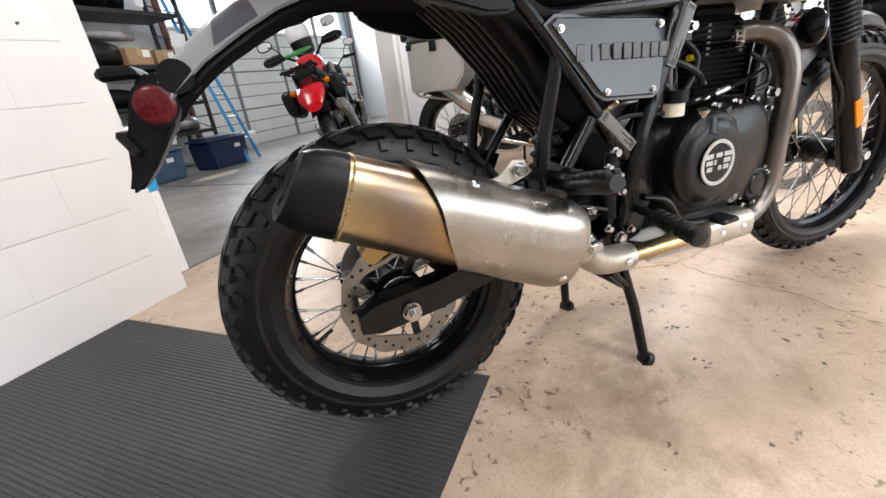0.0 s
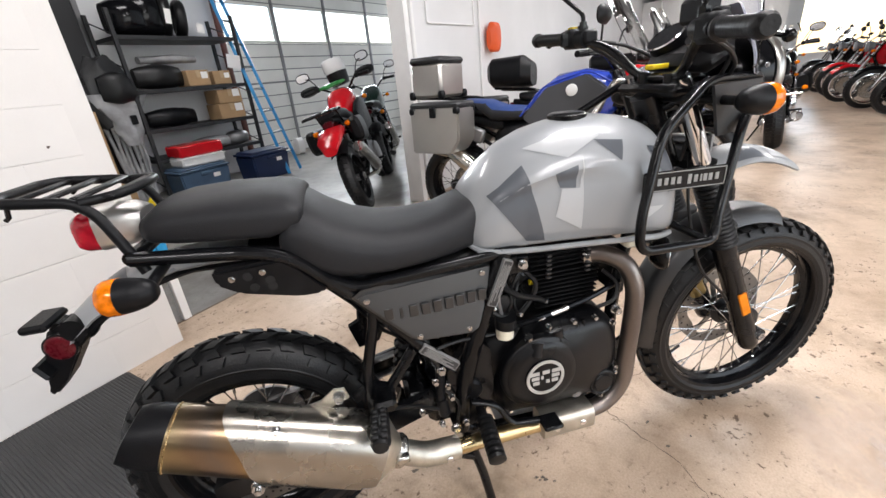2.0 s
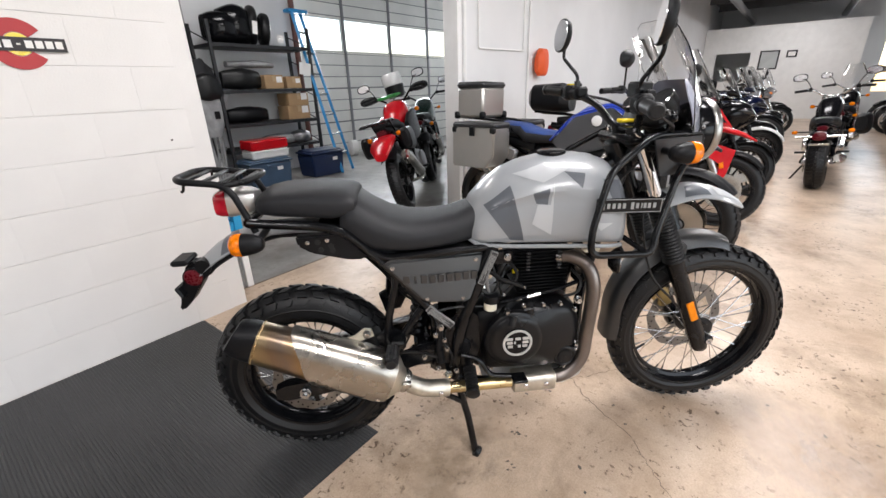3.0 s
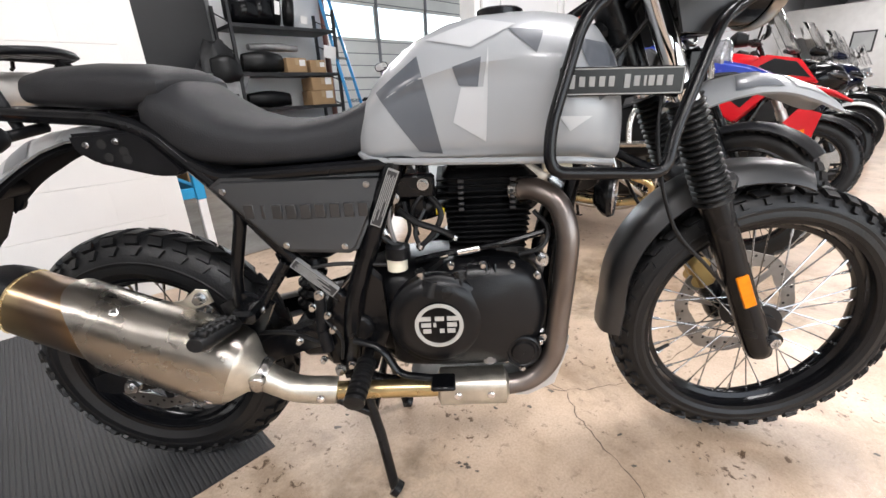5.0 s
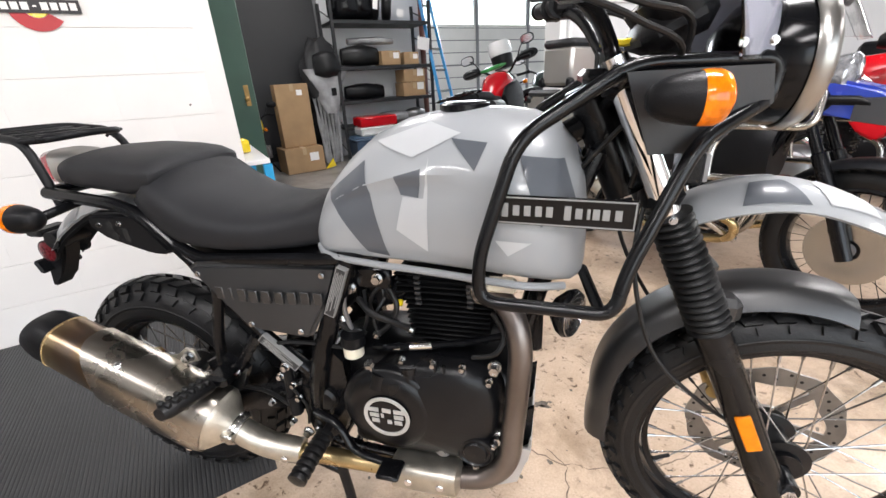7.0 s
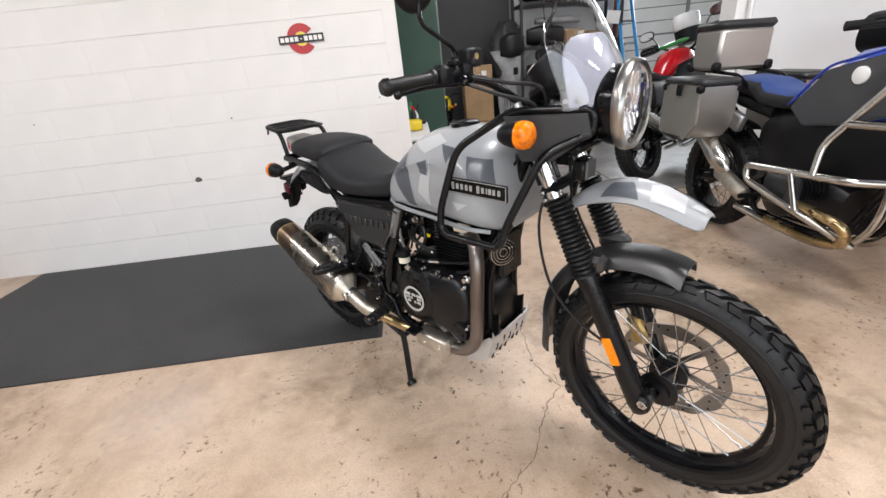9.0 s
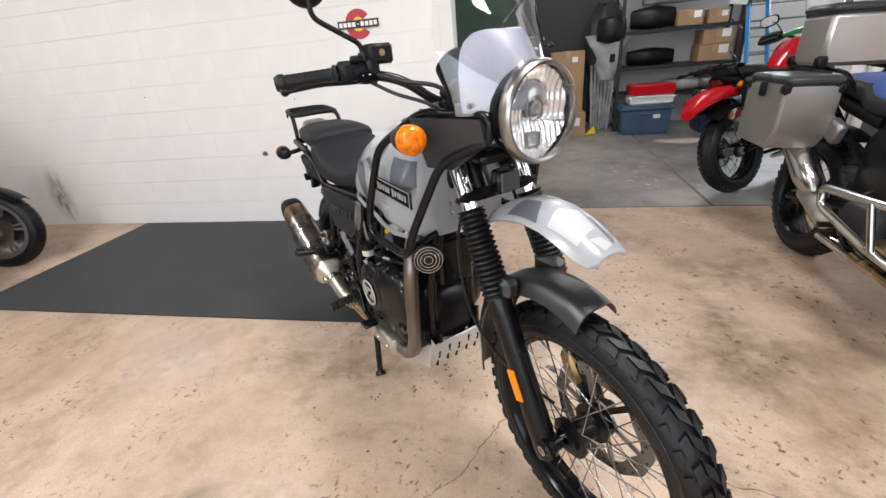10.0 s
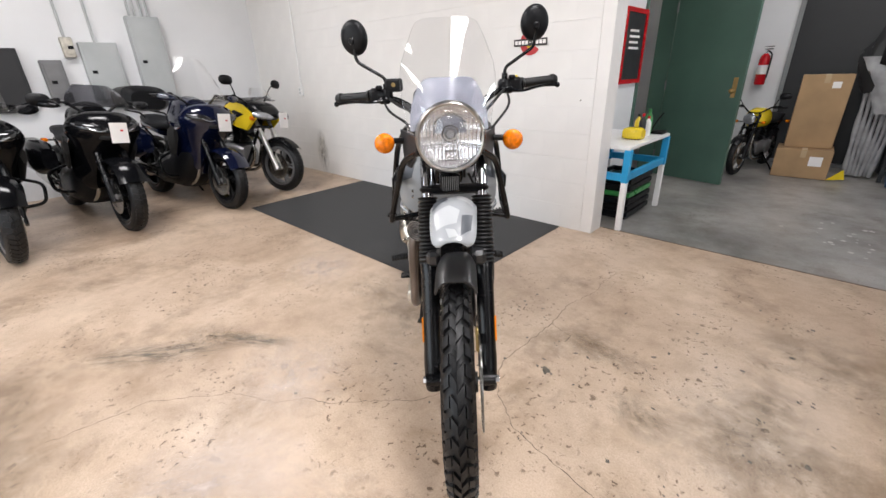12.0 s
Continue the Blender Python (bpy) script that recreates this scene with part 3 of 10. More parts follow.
    add_loft(bm, [(tx - 0.46, 0, seat_z + 0.02, 0.07, 0.05, 2.3), (tx - 0.40, 0, seat_z + 0.05, w * 0.75, 0.09, 2.5), (tx - 0.25, 0, (tank_z + seat_z) / 2 - 0.01, w, (tank_z - seat_z) / 2 + 0.08, 2.6), (tx - 0.08, 0, (tank_z + seat_z) / 2, w * 1.05, (tank_z - seat_z) / 2 + 0.09, 2.7), (tx + 0.06, 0, (tank_z + seat_z) / 2, w * 0.92, (tank_z - seat_z) / 2 + 0.06, 2.5), (tx + 0.12, 0, (tank_z + seat_z) / 2 - 0.02, w * 0.55, 0.06, 2.2)])
    part("fuel_tank", bm, body, bike)
    sx = tx - 0.42
    bm = bm_new()
    add_loft(bm, [(sx + 0.04, 0, seat_z, 0.09, 0.035, 3), (sx - 0.1, 0, seat_z - 0.005, 0.13, 0.045, 3), (sx - 0.28, 0, seat_z, 0.15, 0.05, 3), (sx - 0.34, 0, seat_z + 0.04, 0.14, 0.055, 3), (sx - 0.55, 0, seat_z + 0.06, 0.12, 0.05, 3), (sx - 0.66, 0, seat_z + 0.07, 0.08, 0.03, 2.6)])
    part("seat", bm, seat, bike)
    bm = bm_new()
    add_loft(bm, [(sx - 0.2, 0, seat_z - 0.07, 0.12, 0.05, 2.6), (sx - 0.5, 0, seat_z - 0.02, 0.11, 0.05, 2.6), (sx - 0.72, 0, seat_z + 0.02, 0.06, 0.03, 2.4)])
    part("tail_cowl", bm, M_PLASTIC if beak else accent if style != "cruiser" else M_GLOSSBLACK, bike)
    bm = bm_new()
    add_loft(bm, [(sx - 0.70, 0, seat_z - 0.005, 0.05, 0.03, 2.6), (sx - 0.755, 0, seat_z - 0.01, 0.045, 0.028, 2.6)])
    part("tail_light", bm, M_REDLENS, bike)
    # frame, engine
    bm = bm_new()
    for s in (-1, 1):
        add_tube(bm, fillet([(top[0] + 0.03, s * 0.03, top[1] - 0.16), (wb * 0.45, s * 0.12, 0.62), (0.42, s * 0.12, 0.42)], 0.1), 0.02, 8)
        add_tube(bm, [(0.45, s * 0.12, 0.6), (sx - 0.62, s * 0.08, seat_z - 0.03)], 0.014, 8)
        add_tube(bm, fillet([(top[0] + 0.05, s * 0.03, top[1] - 0.22), (wb * 0.66, s * 0.1, 0.26), (0.45, s * 0.1, 0.24), (0.42, s * 0.12, 0.42)], 0.08), 0.016, 8)
    part("frame", bm, frame_mat, bike)
    bm = bm_new()
    ex = wb * 0.5
    add_loft(bm, [(ex - 0.28, 0, 0.43, 0.1, 0.09, 2.6), (ex - 0.2, 0, 0.43, 0.16, 0.14, 3), (ex + 0.1, 0, 0.42, 0.17, 0.15, 3), (ex + 0.22, 0, 0.4, 0.12, 0.12, 2.6)])
    for s in (-1, 1):
        add_lathe(bm, [(0.002, 0), (0.10, 0.0), (0.115, -0.012 * s), (0.115, -0.04 * s), (0.002, -0.04 * s)], (ex - 0.05, s * 0.205, 0.42), "y", 28)
    part("engine", bm, engine_mat if engine_mat else M_GREYALU if style != "cruiser" else M_CHROME, bike)
    bm = bm_new()
    lean = 0.12
    rs = []
    for i in range(10):
        for dz, k in ((0, 0.8), (0.002, 1), (0.012, 1), (0.014, 0.8)):
            z = 0.54 + i * 0.024 + dz
            x = ex + 0.12 + lean * (z - 0.5)
            rs.append([Vector((x + sx_ * 0.10 * k, sy_ * 0.13 * k, z)) for sx_, sy_ in ((-1, -0.8), (-0.8, -1), (0.8, -1), (1, -0.8), (1, 0.8), (0.8, 1), (-0.8, 1), (-1, 0.8))])
    rings(bm, rs)
    if inline:
        part("cylinder", bm, M_BLACK if style != "cruiser" else M_CHROME, bike)
    # exhaust
    my = muffler_side * 0.19
    bm = bm_new()
    for s in (-1, 1):
        add_tube(bm, smooth_path([(ex + 0.22, s * 0.05, 0.66), (ex + 0.34, s * 0.06, 0.58), (ex + 0.34, s * 0.07, 0.36), (ex + 0.2, s * 0.08, 0.22), (ex - 0.1, s * 0.09, 0.2), (0.4, my * 0.9, 0.26)]), 0.019, 10)
    part("exhaust_pipe", bm, M_STEEL, bike)
    up = 0.62 if style in ("adventure", "naked", "sport") else 0.38
    bm = bm_new()
    p, q = Vector((0.42, my, 0.28)), Vector((-0.2, my, up))
    add_tube(bm, [p, p.lerp(q, 0.12), p.lerp(q, 0.2), p.lerp(q, 0.92), q, p.lerp(q, 0.985)], [0.022, 0.03, 0.055, 0.06, 0.048, 0.03], 18)
    if muffler:
        part("muffler", bm, muffler, bike)
    # swingarm and shock
    bm = bm_new()
    for s in (-1, 1):
        add_tube(bm, [(0.46, s * 0.1, 0.42), (0.0, s * (rw / 2 + 0.05), rr)], 0.024, 8)
    add_cyl(bm, (0.46, -0.12, 0.42), (0.46, 0.12, 0.42), 0.03)
    part("swingarm", bm, frame_mat, bike)
    bm = bm_new()
    for i in range(8):
        add_lathe(bm, [(0.03, -0.006), (0.042, 0), (0.03, 0.006)], (0.33 + i * 0.004, 0.0, 0.48 + i * 0.024), "z", 14)
    add_cyl(bm, (0.32, 0, 0.42), (0.37, 0, 0.72), 0.022)
    part("shock", bm, M_GREYALU, bike)
    # fenders
    def fender(cx, cz, R, w, t0, t1, mt, name):
        bm = bm_new()
        rs = []
        for i in range(15):
            t = radians(t0 + (t1 - t0) * i / 14)
            ring = []
            for th in (0.0, 0.006):
                for j in range(9):
                    k = j if th == 0 else 8 - j
                    a = -1 + 2 * k / 8
                    rad = R + th - 0.035 * abs(a) ** 2.5
                    ring.append(Vector((cx + rad * math.cos(t), a * w / 2, cz + rad * math.sin(t))))
            rs.append(ring)
        rings(bm, rs)
        part(name, bm, mt, bike)
    fender(wb, fr, fr + 0.03, fw + (0.10 if fairing else 0.05), 28 if fairing else 40, 172 if fairing else 150, accent if not beak else fender_mat, "front_fender")
    fender(0, rr, rr + 0.05, rw + 0.03, 60, 128 if style == "cruiser" else 130, body if style == "cruiser" else M_PLASTIC, "rear_fender")
    if beak:
        bm = bm_new()
        add_loft(bm, [(top[0] + 0.08, 0, bar_z - 0.26, 0.11, 0.025, 2.4), (top[0] + 0.25, 0, bar_z - 0.26, 0.10, 0.03, 2.4), (top[0] + 0.42, 0, bar_z - 0.31, 0.07, 0.022, 2.4), (top[0] + 0.52, 0, bar_z - 0.36, 0.03, 0.01, 2.2)])
        part("beak", bm, M_PLASTIC if body is M_BLUE else accent, bike)
    if fairing:
        # one-piece body: flanks over the engine, wide shoulders, pointed nose
        z0 = bar_z - 1.12
        bm = bm_new()
        add_loft(bm, [(tx - 0.34, 0, 0.60 + z0, 0.10, 0.14, 2.6), (tx - 0.28, 0, 0.61 + z0, 0.17, 0.22, 2.8), (tx - 0.05, 0, 0.63 + z0, 0.225, 0.31, 3.0), (tx + 0.12, 0, 0.70 + z0, 0.26, 0.30, 2.8), (top[0] + 0.10, 0, 0.83 + z0, 0.29, 0.225, 2.6), (top[0] + 0.20, 0, 0.89 + z0, 0.26, 0.165, 2.4), (top[0] + 0.29, 0, 0.90 + z0, 0.17, 0.11, 2.2), (top[0] + 0.345, 0, 0.885 + z0, 0.07, 0.05, 2.0), (top[0] + 0.355, 0, 0.88 + z0, 0.02, 0.015, 2.0)], 32)
        for v in bm.verts:
            low = min(1.0, max(0.0, (v.co.z - 0.55 - z0) / 0.34))
            front = min(1.0, max(0.0, (v.co.x - tx) / 0.14))
            v.co.y *= 1 - 0.55 * front * (1 - low)
        fb = part("fairing", bm, body, bike)
        for s in (-1, 1):
            # dark vents and lower belly, mirror pods, engine bars
            bm = bm_new()
            add_loft(bm, [(tx - 0.16, s * 0.222, 0.66 + z0, 0.02, 0.13, 2.2), (tx - 0.02, s * 0.245, 0.69 + z0, 0.02, 0.15, 2.2), (tx + 0.07, s * 0.262, 0.74 + z0, 0.02, 0.06, 2.2)])
            part("vent", bm, M_HOLE, fb)
            bm = bm_new()
            add_tube(bm, fillet([(ex + 0.2, s * 0.16, 0.30), (ex + 0.22, s * 0.36, 0.33), (ex + 0.18, s * 0.38, 0.50), (ex + 0.1, s * 0.2, 0.56)], 0.06), 0.014, 8)
            part("engine_bar", bm, M_BLACK, bike)
            bm = bm_new()
            add_loft(bm, [(top[0] + 0.02, s * 0.35, bar_z - 0.01, 0.03, 0.018, 2.4), (top[0] + 0.05, s * 0.345, bar_z - 0.01, 0.065, 0.036, 2.5), (top[0] + 0.11, s * 0.32, bar_z - 0.02, 0.05, 0.028, 2.4), (top[0] + 0.15, s * 0.29, bar_z - 0.03, 0.02, 0.012, 2)])
            part("mirror_pod", bm, body, bike)
        bm = bm_new()
        add_loft(bm, [(ex - 0.38, 0, 0.32, 0.10, 0.10, 3), (ex - 0.3, 0, 0.34, 0.20, 0.17, 3), (ex + 0.15, 0, 0.37, 0.235, 0.20, 3), (ex + 0.30, 0, 0.46, 0.225, 0.17, 3), (ex + 0.40, 0, 0.56, 0.15, 0.10, 2.6)])
        part("belly_pan", bm, M_PLASTIC, bike)
        bm = bm_new()
        add_loft(bm, [(top[0] + 0.26, 0, bar_z - 0.285, 0.13, 0.03, 2.4), (top[0] + 0.33, 0, bar_z - 0.275, 0.09, 0.028, 2.4), (top[0] + 0.35, 0, bar_z - 0.27, 0.04, 0.016, 2.2)])
        part("air_intake", bm, M_HOLE, fb)
    if screen:
        bm = bm_new()
        rs = []
        for i in range(7):
            f = i / 6
            z = bar_z - 0.03 + screen * f
            wd = (0.23 if fairing else 0.17) * (1 - 0.45 * f ** 2.2)
            xo = top[0] + 0.2 - 0.55 * screen * f
            ring = []
            for th in (0, 0.004):
                for j in range(9):
                    k = j if th == 0 else 8 - j
                    a = -1 + k / 4
                    ring.append(Vector((xo - 0.09 * a * a - th, a * wd, z)))
            rs.append(ring)
        rings(bm, rs)
        part("windscreen", bm, M_SMOKE if screen == 0.18 else M_GLASS, bike).visible_shadow = False
    if indicators:
        for x, z, y in ((top[0] + 0.13, bar_z - 0.22, 0.2), (sx - 0.66, seat_z - 0.05, ind_y)):
            for s in (-1, 1):
                bm = bm_new()
                add_loft(bm, [(x - 0.03, s * y, z, 0.012, 0.012, 2), (x - 0.01, s * y, z, 0.028, 0.024, 2.4), (x + 0.025, s * y, z, 0.026, 0.022, 2.4), (x + 0.035, s * y, z, 0.01, 0.01, 2)])
                ind = part("indicator", bm, M_ORANGE, bike)
                bm = bm_new()
                add_cyl(bm, (x, s * 0.06, z), (x, s * (y - 0.02), z), 0.009, 8)
                part("stalk", bm, M_PLASTIC, ind)
    if topcase:
        bm = bm_new()
        cx = sx - 0.74 - case_back
        if topcase == "alu":
            add_box(bm, (cx, 0, seat_z + 0.26), (case_len, 0.34, 0.24), 0.02)
            tc = part("top_case", bm, M_ALUBOX, bike, "brushed aluminium top case")
            bm = bm_new()
            add_box(bm, (cx, 0, seat_z + 0.40), (case_len + 0.015, 0.355, 0.05), 0.02)
            part("lid", bm, M_PANELB, tc)
            for s in (-1, 1):
                for d in (-1, 1):
                    bm = bm_new()
                    add_box(bm, (cx + d * (case_len / 2 - 0.005), s * 0.165, seat_z + 0.16), (0.05, 0.05, 0.06), 0.012)
                    part("corner_guard", bm, M_PLASTIC, tc)
            bm = bm_new()
            add_box(bm, (cx - case_len / 2, 0, seat_z + 0.28), (0.03, 0.2, 0.13), 0.01)
            part("pad", bm, M_PLASTIC, tc)
        else:
            add_loft(bm, [(cx - 0.2, 0, seat_z + 0.28, 0.17, 0.09, 3), (cx - 0.16, 0, seat_z + 0.28, 0.24, 0.13, 3), (cx + 0.12, 0, seat_z + 0.28, 0.25, 0.14, 3), (cx + 0.2, 0, seat_z + 0.26, 0.18, 0.1, 3)])
            tc = part("top_case", bm, M_PLASTIC if topcase == "black" else body, bike)
            bm = bm_new()
            add_box(bm, (cx - 0.205, 0, seat_z + 0.26), (0.015, 0.22, 0.04), 0.006)
            part("reflector", bm, M_REDLENS, tc)
        bm = bm_new()
        for s in (-1, 1):
            add_tube(bm, fillet([(sx - 0.3, s * 0.12, seat_z - 0.02), (sx - 0.5, s * 0.13, seat_z + 0.12), (cx - 0.14, s * 0.13, seat_z + 0.145)], 0.05), 0.011, 8)
        part("luggage_rack", bm, M_BLACK, bike)
    if panniers:
        for s in (-1, 1):
            bm = bm_new()
            cx, cz = sx - 0.45 - pan_back, seat_z - 0.12
            if panniers == "alu":
                vs = [(-0.20, 0.20), (0.20, 0.20), (0.20, -0.02), (0.13, -0.11), (-0.20, -0.11)]
                y0, y1 = s * 0.18, s * 0.42
                add_plate(bm, [(cx + px, cz + pz) for px, pz in vs], min(y0, y1), max(y0, y1))
                bmesh.ops.bevel(bm, geom=bm.edges[:], offset=0.012, segments=2, affect="EDGES")
                pn = part("pannier", bm, M_ALUBOX, bike, "brushed aluminium pannier with black corners")
                bm = bm_new()
                add_box(bm, (cx, (y0 + y1) / 2, cz + 0.215), (0.415, 0.235, 0.045), 0.016)
                part("lid", bm, M_PANELB, pn)
                for px in (-0.18, 0.18):
                    for py in (y0, y1):
                        bm = bm_new()
                        add_box(bm, (cx + px, py + (0.012 if py == min(y0, y1) else -0.012), cz + 0.18), (0.05, 0.04, 0.05), 0.012)
                        part("corner_guard", bm, M_PLASTIC, pn)
                bm = bm_new()
                add_box(bm, (cx, y1 + s * 0.008, cz + 0.17), (0.05, 0.018, 0.07), 0.006)
                part("latch", bm, M_PLASTIC, pn)
            else:
                add_loft(bm, [(cx - 0.3, s * 0.25, cz - 0.05, 0.07, 0.1, 3), (cx - 0.2, s * 0.27, cz - 0.06, 0.1, 0.16, 3), (cx + 0.15, s * 0.27, cz - 0.08, 0.1, 0.16, 3), (cx + 0.27, s * 0.25, cz - 0.08, 0.06, 0.1, 3)])
                part("pannier", bm, body if panniers == "body" else M_PLASTIC, bike)
    if tag:
        bm = bm_new()
        add_box(bm, (top[0] + 0.375, 0.03, bar_z - 0.24), (0.002, 0.13, 0.17), 0.0)
        tg = part("price_tag", bm, M_TAG, bike, "white paper tag hung on the bike", smooth=False)
        bm = bm_new()
        add_box(bm, (top[0] + 0.3785, 0.05, bar_z - 0.22), (0.002, 0.02, 0.015), 0.0)
        part("stamp", bm, M_RED, tg, smooth=False)
    bm = bm_new()
    add_tube(bm, [(0.5, 0.12, 0.26), (0.46, 0.28, 0.012)], 0.011, 8)
    add_box(bm, (0.46, 0.285, 0.006), (0.06, 0.04, 0.012), 0.003)
    part("side_stand", bm, M_BLACK, bike)
    for s in (-1, 1):
        bm = bm_new()
        add_cyl(bm, (0.52, s * 0.14, 0.36), (0.52, s * 0.26, 0.36), 0.014, 10)
        part("footpeg", bm, M_PLASTIC, bike)
    return bike


def at(u, v, heading, lean=0, back=0.0):
    """A pose on the floor from room places; heading in degrees within the room (0: along u, 90: into the bay)."""
    return ROOM @ pose(u, -v, 0, 0, 0, heading) @ pose(0, 0, 0, lean, 0, 0) @ pose(-back, 0, 0)


# row along the north-east wall, front wheels towards the aisle (heading -90)
ROW = "motorcycles in the row"
adv = motorcycle(at(2.50, -0.79, -91, -2), "grey adventure motorcycle with aluminium cases and blue seat", ROW, "adventure", M_BLUE, M_BLUE, M_SEAT, 1.52, 0.345, 0.335, 0.11, 0.16, True, M_BLACK, 1.04, 0.87, 1.20, 0.36, "alu", "alu", beak=True, pan_back=0.14, case_len=0.27, case_back=0.06, inline=False, muffler=None, engine_mat=M_ENGINE)
bm = bm_new()
add_loft(bm, [(0.655, 0, 0.875, 0.05, 0.034, 3), (0.61, 0, 0.880, 0.10, 0.042, 3), (0.52, 0, 0.878, 0.122, 0.046, 3), (0.40, 0, 0.888, 0.128, 0.046, 3), (0.34, 0, 0.905, 0.124, 0.050, 3), (0.28, 0, 0.93, 0.120, 0.046, 3), (0.12, 0, 0.945, 0.105, 0.043, 3), (0.04, 0, 0.948, 0.085, 0.032, 3)])
part("seat_cover", bm, M_SEATBLUE, adv, "blue vinyl seat top")
# boxer cylinders, steel crash bars and high muffler of the grey bike
for s in (-1, 1):
    bm = bm_new()
    rs = []
    for i in range(7):
        for dy, k in ((0, 0.8), (0.003, 1), (0.012, 1), (0.015, 0.8)):
            y = s * (0.15 + i * 0.02 + dy)
            rs.append([Vector((0.86 + 0.075 * k * math.cos(t), y, 0.50 + 0.065 * k * math.sin(t))) for t in [2 * math.pi * j / 14 for j in range(14)]])
    rings(bm, rs)
    part("boxer_cylinder", bm, M_ENGINE, adv)
    bm = bm_new()
    add_loft(bm, [(0.775, s * 0.325, 0.50, 0.02, 0.05, 3), (0.79, s * 0.325, 0.50, 0.04, 0.075, 3), (0.93, s * 0.325, 0.50, 0.04, 0.075, 3), (0.945, s * 0.325, 0.50, 0.02, 0.05, 3)])
    part("valve_cover", bm, M_PANELB, adv)
    bm = bm_new()
    add_tube(bm, fillet([(1.28, s * 0.16, 0.62), (1.20, s * 0.36, 0.63), (0.70, s * 0.40, 0.595), (0.72, s * 0.40, 0.52), (1.02, s * 0.38, 0.45), (1.14, s * 0.18, 0.30)], 0.05), 0.0175, 12)
    add_tube(bm, [(0.96, s * 0.393, 0.612), (1.02, s * 0.38, 0.452)], 0.0125, 10)
    part("crash_bar", bm, M_STEEL, adv, "polished steel crash bar")
    bm = bm_new()
    add_tube(bm, fillet([(1.06, s * 0.385, 0.625), (1.04, s * 0.36, 0.75), (1.20, s * 0.25, 1.06), (1.34, s * 0.22, 1.0), (1.36, s * 0.28, 0.85), (1.10, s * 0.335, 0.84)], 0.05), 0.0155, 12)
    part("tank_guard", bm, M_STEEL, adv, "polished steel tank guard")
    bm = bm_new()
    add_tube(bm, smooth_path([(0.90, s * 0.30, 0.45), (1.06, s * 0.30, 0.44), (1.16, s * 0.27, 0.40), (1.12, s * 0.22, 0.31), (0.9, s * 0.16, 0.25), (0.6, s * 0.13, 0.24)]), 0.022, 12)
    part("header_pipe", bm, M_GOLDPIPE, adv)
bm = bm_new()
add_tube(bm, [(0.30, -0.19, 0.44), (0.27, -0.19, 0.47), (0.22, -0.20, 0.51), (0.0, -0.21, 0.69), (-0.03, -0.21, 0.71), (-0.02, -0.21, 0.70)], [0.03, 0.055, 0.062, 0.066, 0.052, 0.03], 20)
part("muffler", bm, M_STEEL, adv, "polished steel muffler")
bm = bm_new()
add_tube(bm, [(0.46, -0.18, 0.335), (0.45, -0.18, 0.342), (0.24, -0.19, 0.43), (0.22, -0.19, 0.44)], [0.03, 0.044, 0.044, 0.03], 20)
part("pipe_cover", bm, M_CASTSILVER, adv, "silver exhaust pipe cover")
bm = bm_new()
add_loft(bm, [(0.36, 0, 0.66, 0.09, 0.10, 3), (0.44, 0, 0.63, 0.13, 0.19, 3.5), (0.62, 0, 0.64, 0.145, 0.20, 3.5), (0.86, 0, 0.68, 0.15, 0.19, 3.5), (1.06, 0, 0.70, 0.13, 0.17, 3.5), (1.16, 0, 0.70, 0.09, 0.12, 3)])
part("airbox", bm, M_PLASTIC, adv, "black airbox and wiring covers")
bm = bm_new()
add_box(bm, (0.26, -0.17, 0.74), (0.10, 0.05, 0.10), 0.012, Matrix.Translation((0.26, 0, 0.74)) @ pose(0, 0, 0, 0, 20, 0) @ Matrix.Translation((-0.26, 0, -0.74)))
part("side_cover", bm, M_GREYALU, adv)
bm = bm_new()
for s in (-1, 1):
    add_tube(bm, fillet([(0.30, s * 0.13, 0.70), (0.05, s * 0.16, 0.78), (-0.25, s * 0.16, 0.80), (-0.25, s * 0.16, 0.62), (0.12, s * 0.16, 0.56), (0.28, s * 0.14, 0.48)], 0.05), 0.009, 8)
part("pannier_frame", bm, M_STEEL, adv)
for s in (-1, 1):
    bm = bm_new()
    add_plate(bm, [(0.60, 0.85), (0.76, 1.03), (1.02, 1.10), (1.16, 1.0), (1.10, 0.86), (0.92, 0.80), (0.70, 0.77)], min(s * 0.145, s * 0.172), max(s * 0.145, s * 0.172))
    bmesh.ops.bevel(bm, geom=bm.edges[:], offset=0.010, segments=2, affect="EDGES")
    part("tank_panel", bm, M_GUNMETAL, adv, "angular gunmetal tank panel")
    bm = bm_new()
    add_tube(bm, fillet([(0.58, s * 0.155, 0.86), (0.75, s * 0.160, 1.045), (1.02, s * 0.155, 1.118), (1.20, s * 0.13, 1.02)], 0.05), 0.0065, 8)
    part("blue_trim", bm, M_BLUE, adv)
bm = bm_new()
add_lathe(bm, [(0.001, 0.0), (0.036, 0.0), (0.036, 0.008), (0.03, 0.011), (0.001, 0.011)], (0, 0, 0), "z", 24, False)
part("tank_badge", bm, M_PEARL, adv, "round blue and white tank badge", m=pose(0.93, -0.173, 1.01, 90, 0, 0))
redb = motorcycle(at(3.47, -0.64, -80, -6), "red sport touring motorcycle with a black tail bag", ROW, "adventure", M_RED, M_RED, M_SEAT, 1.5, 0.325, 0.325, 0.10, 0.15, False, M_BLACK, 1.02, 0.85, 1.12, 0.42, "black", None, beak=True, fork_mat=M_ALU, lamp_twin=False)
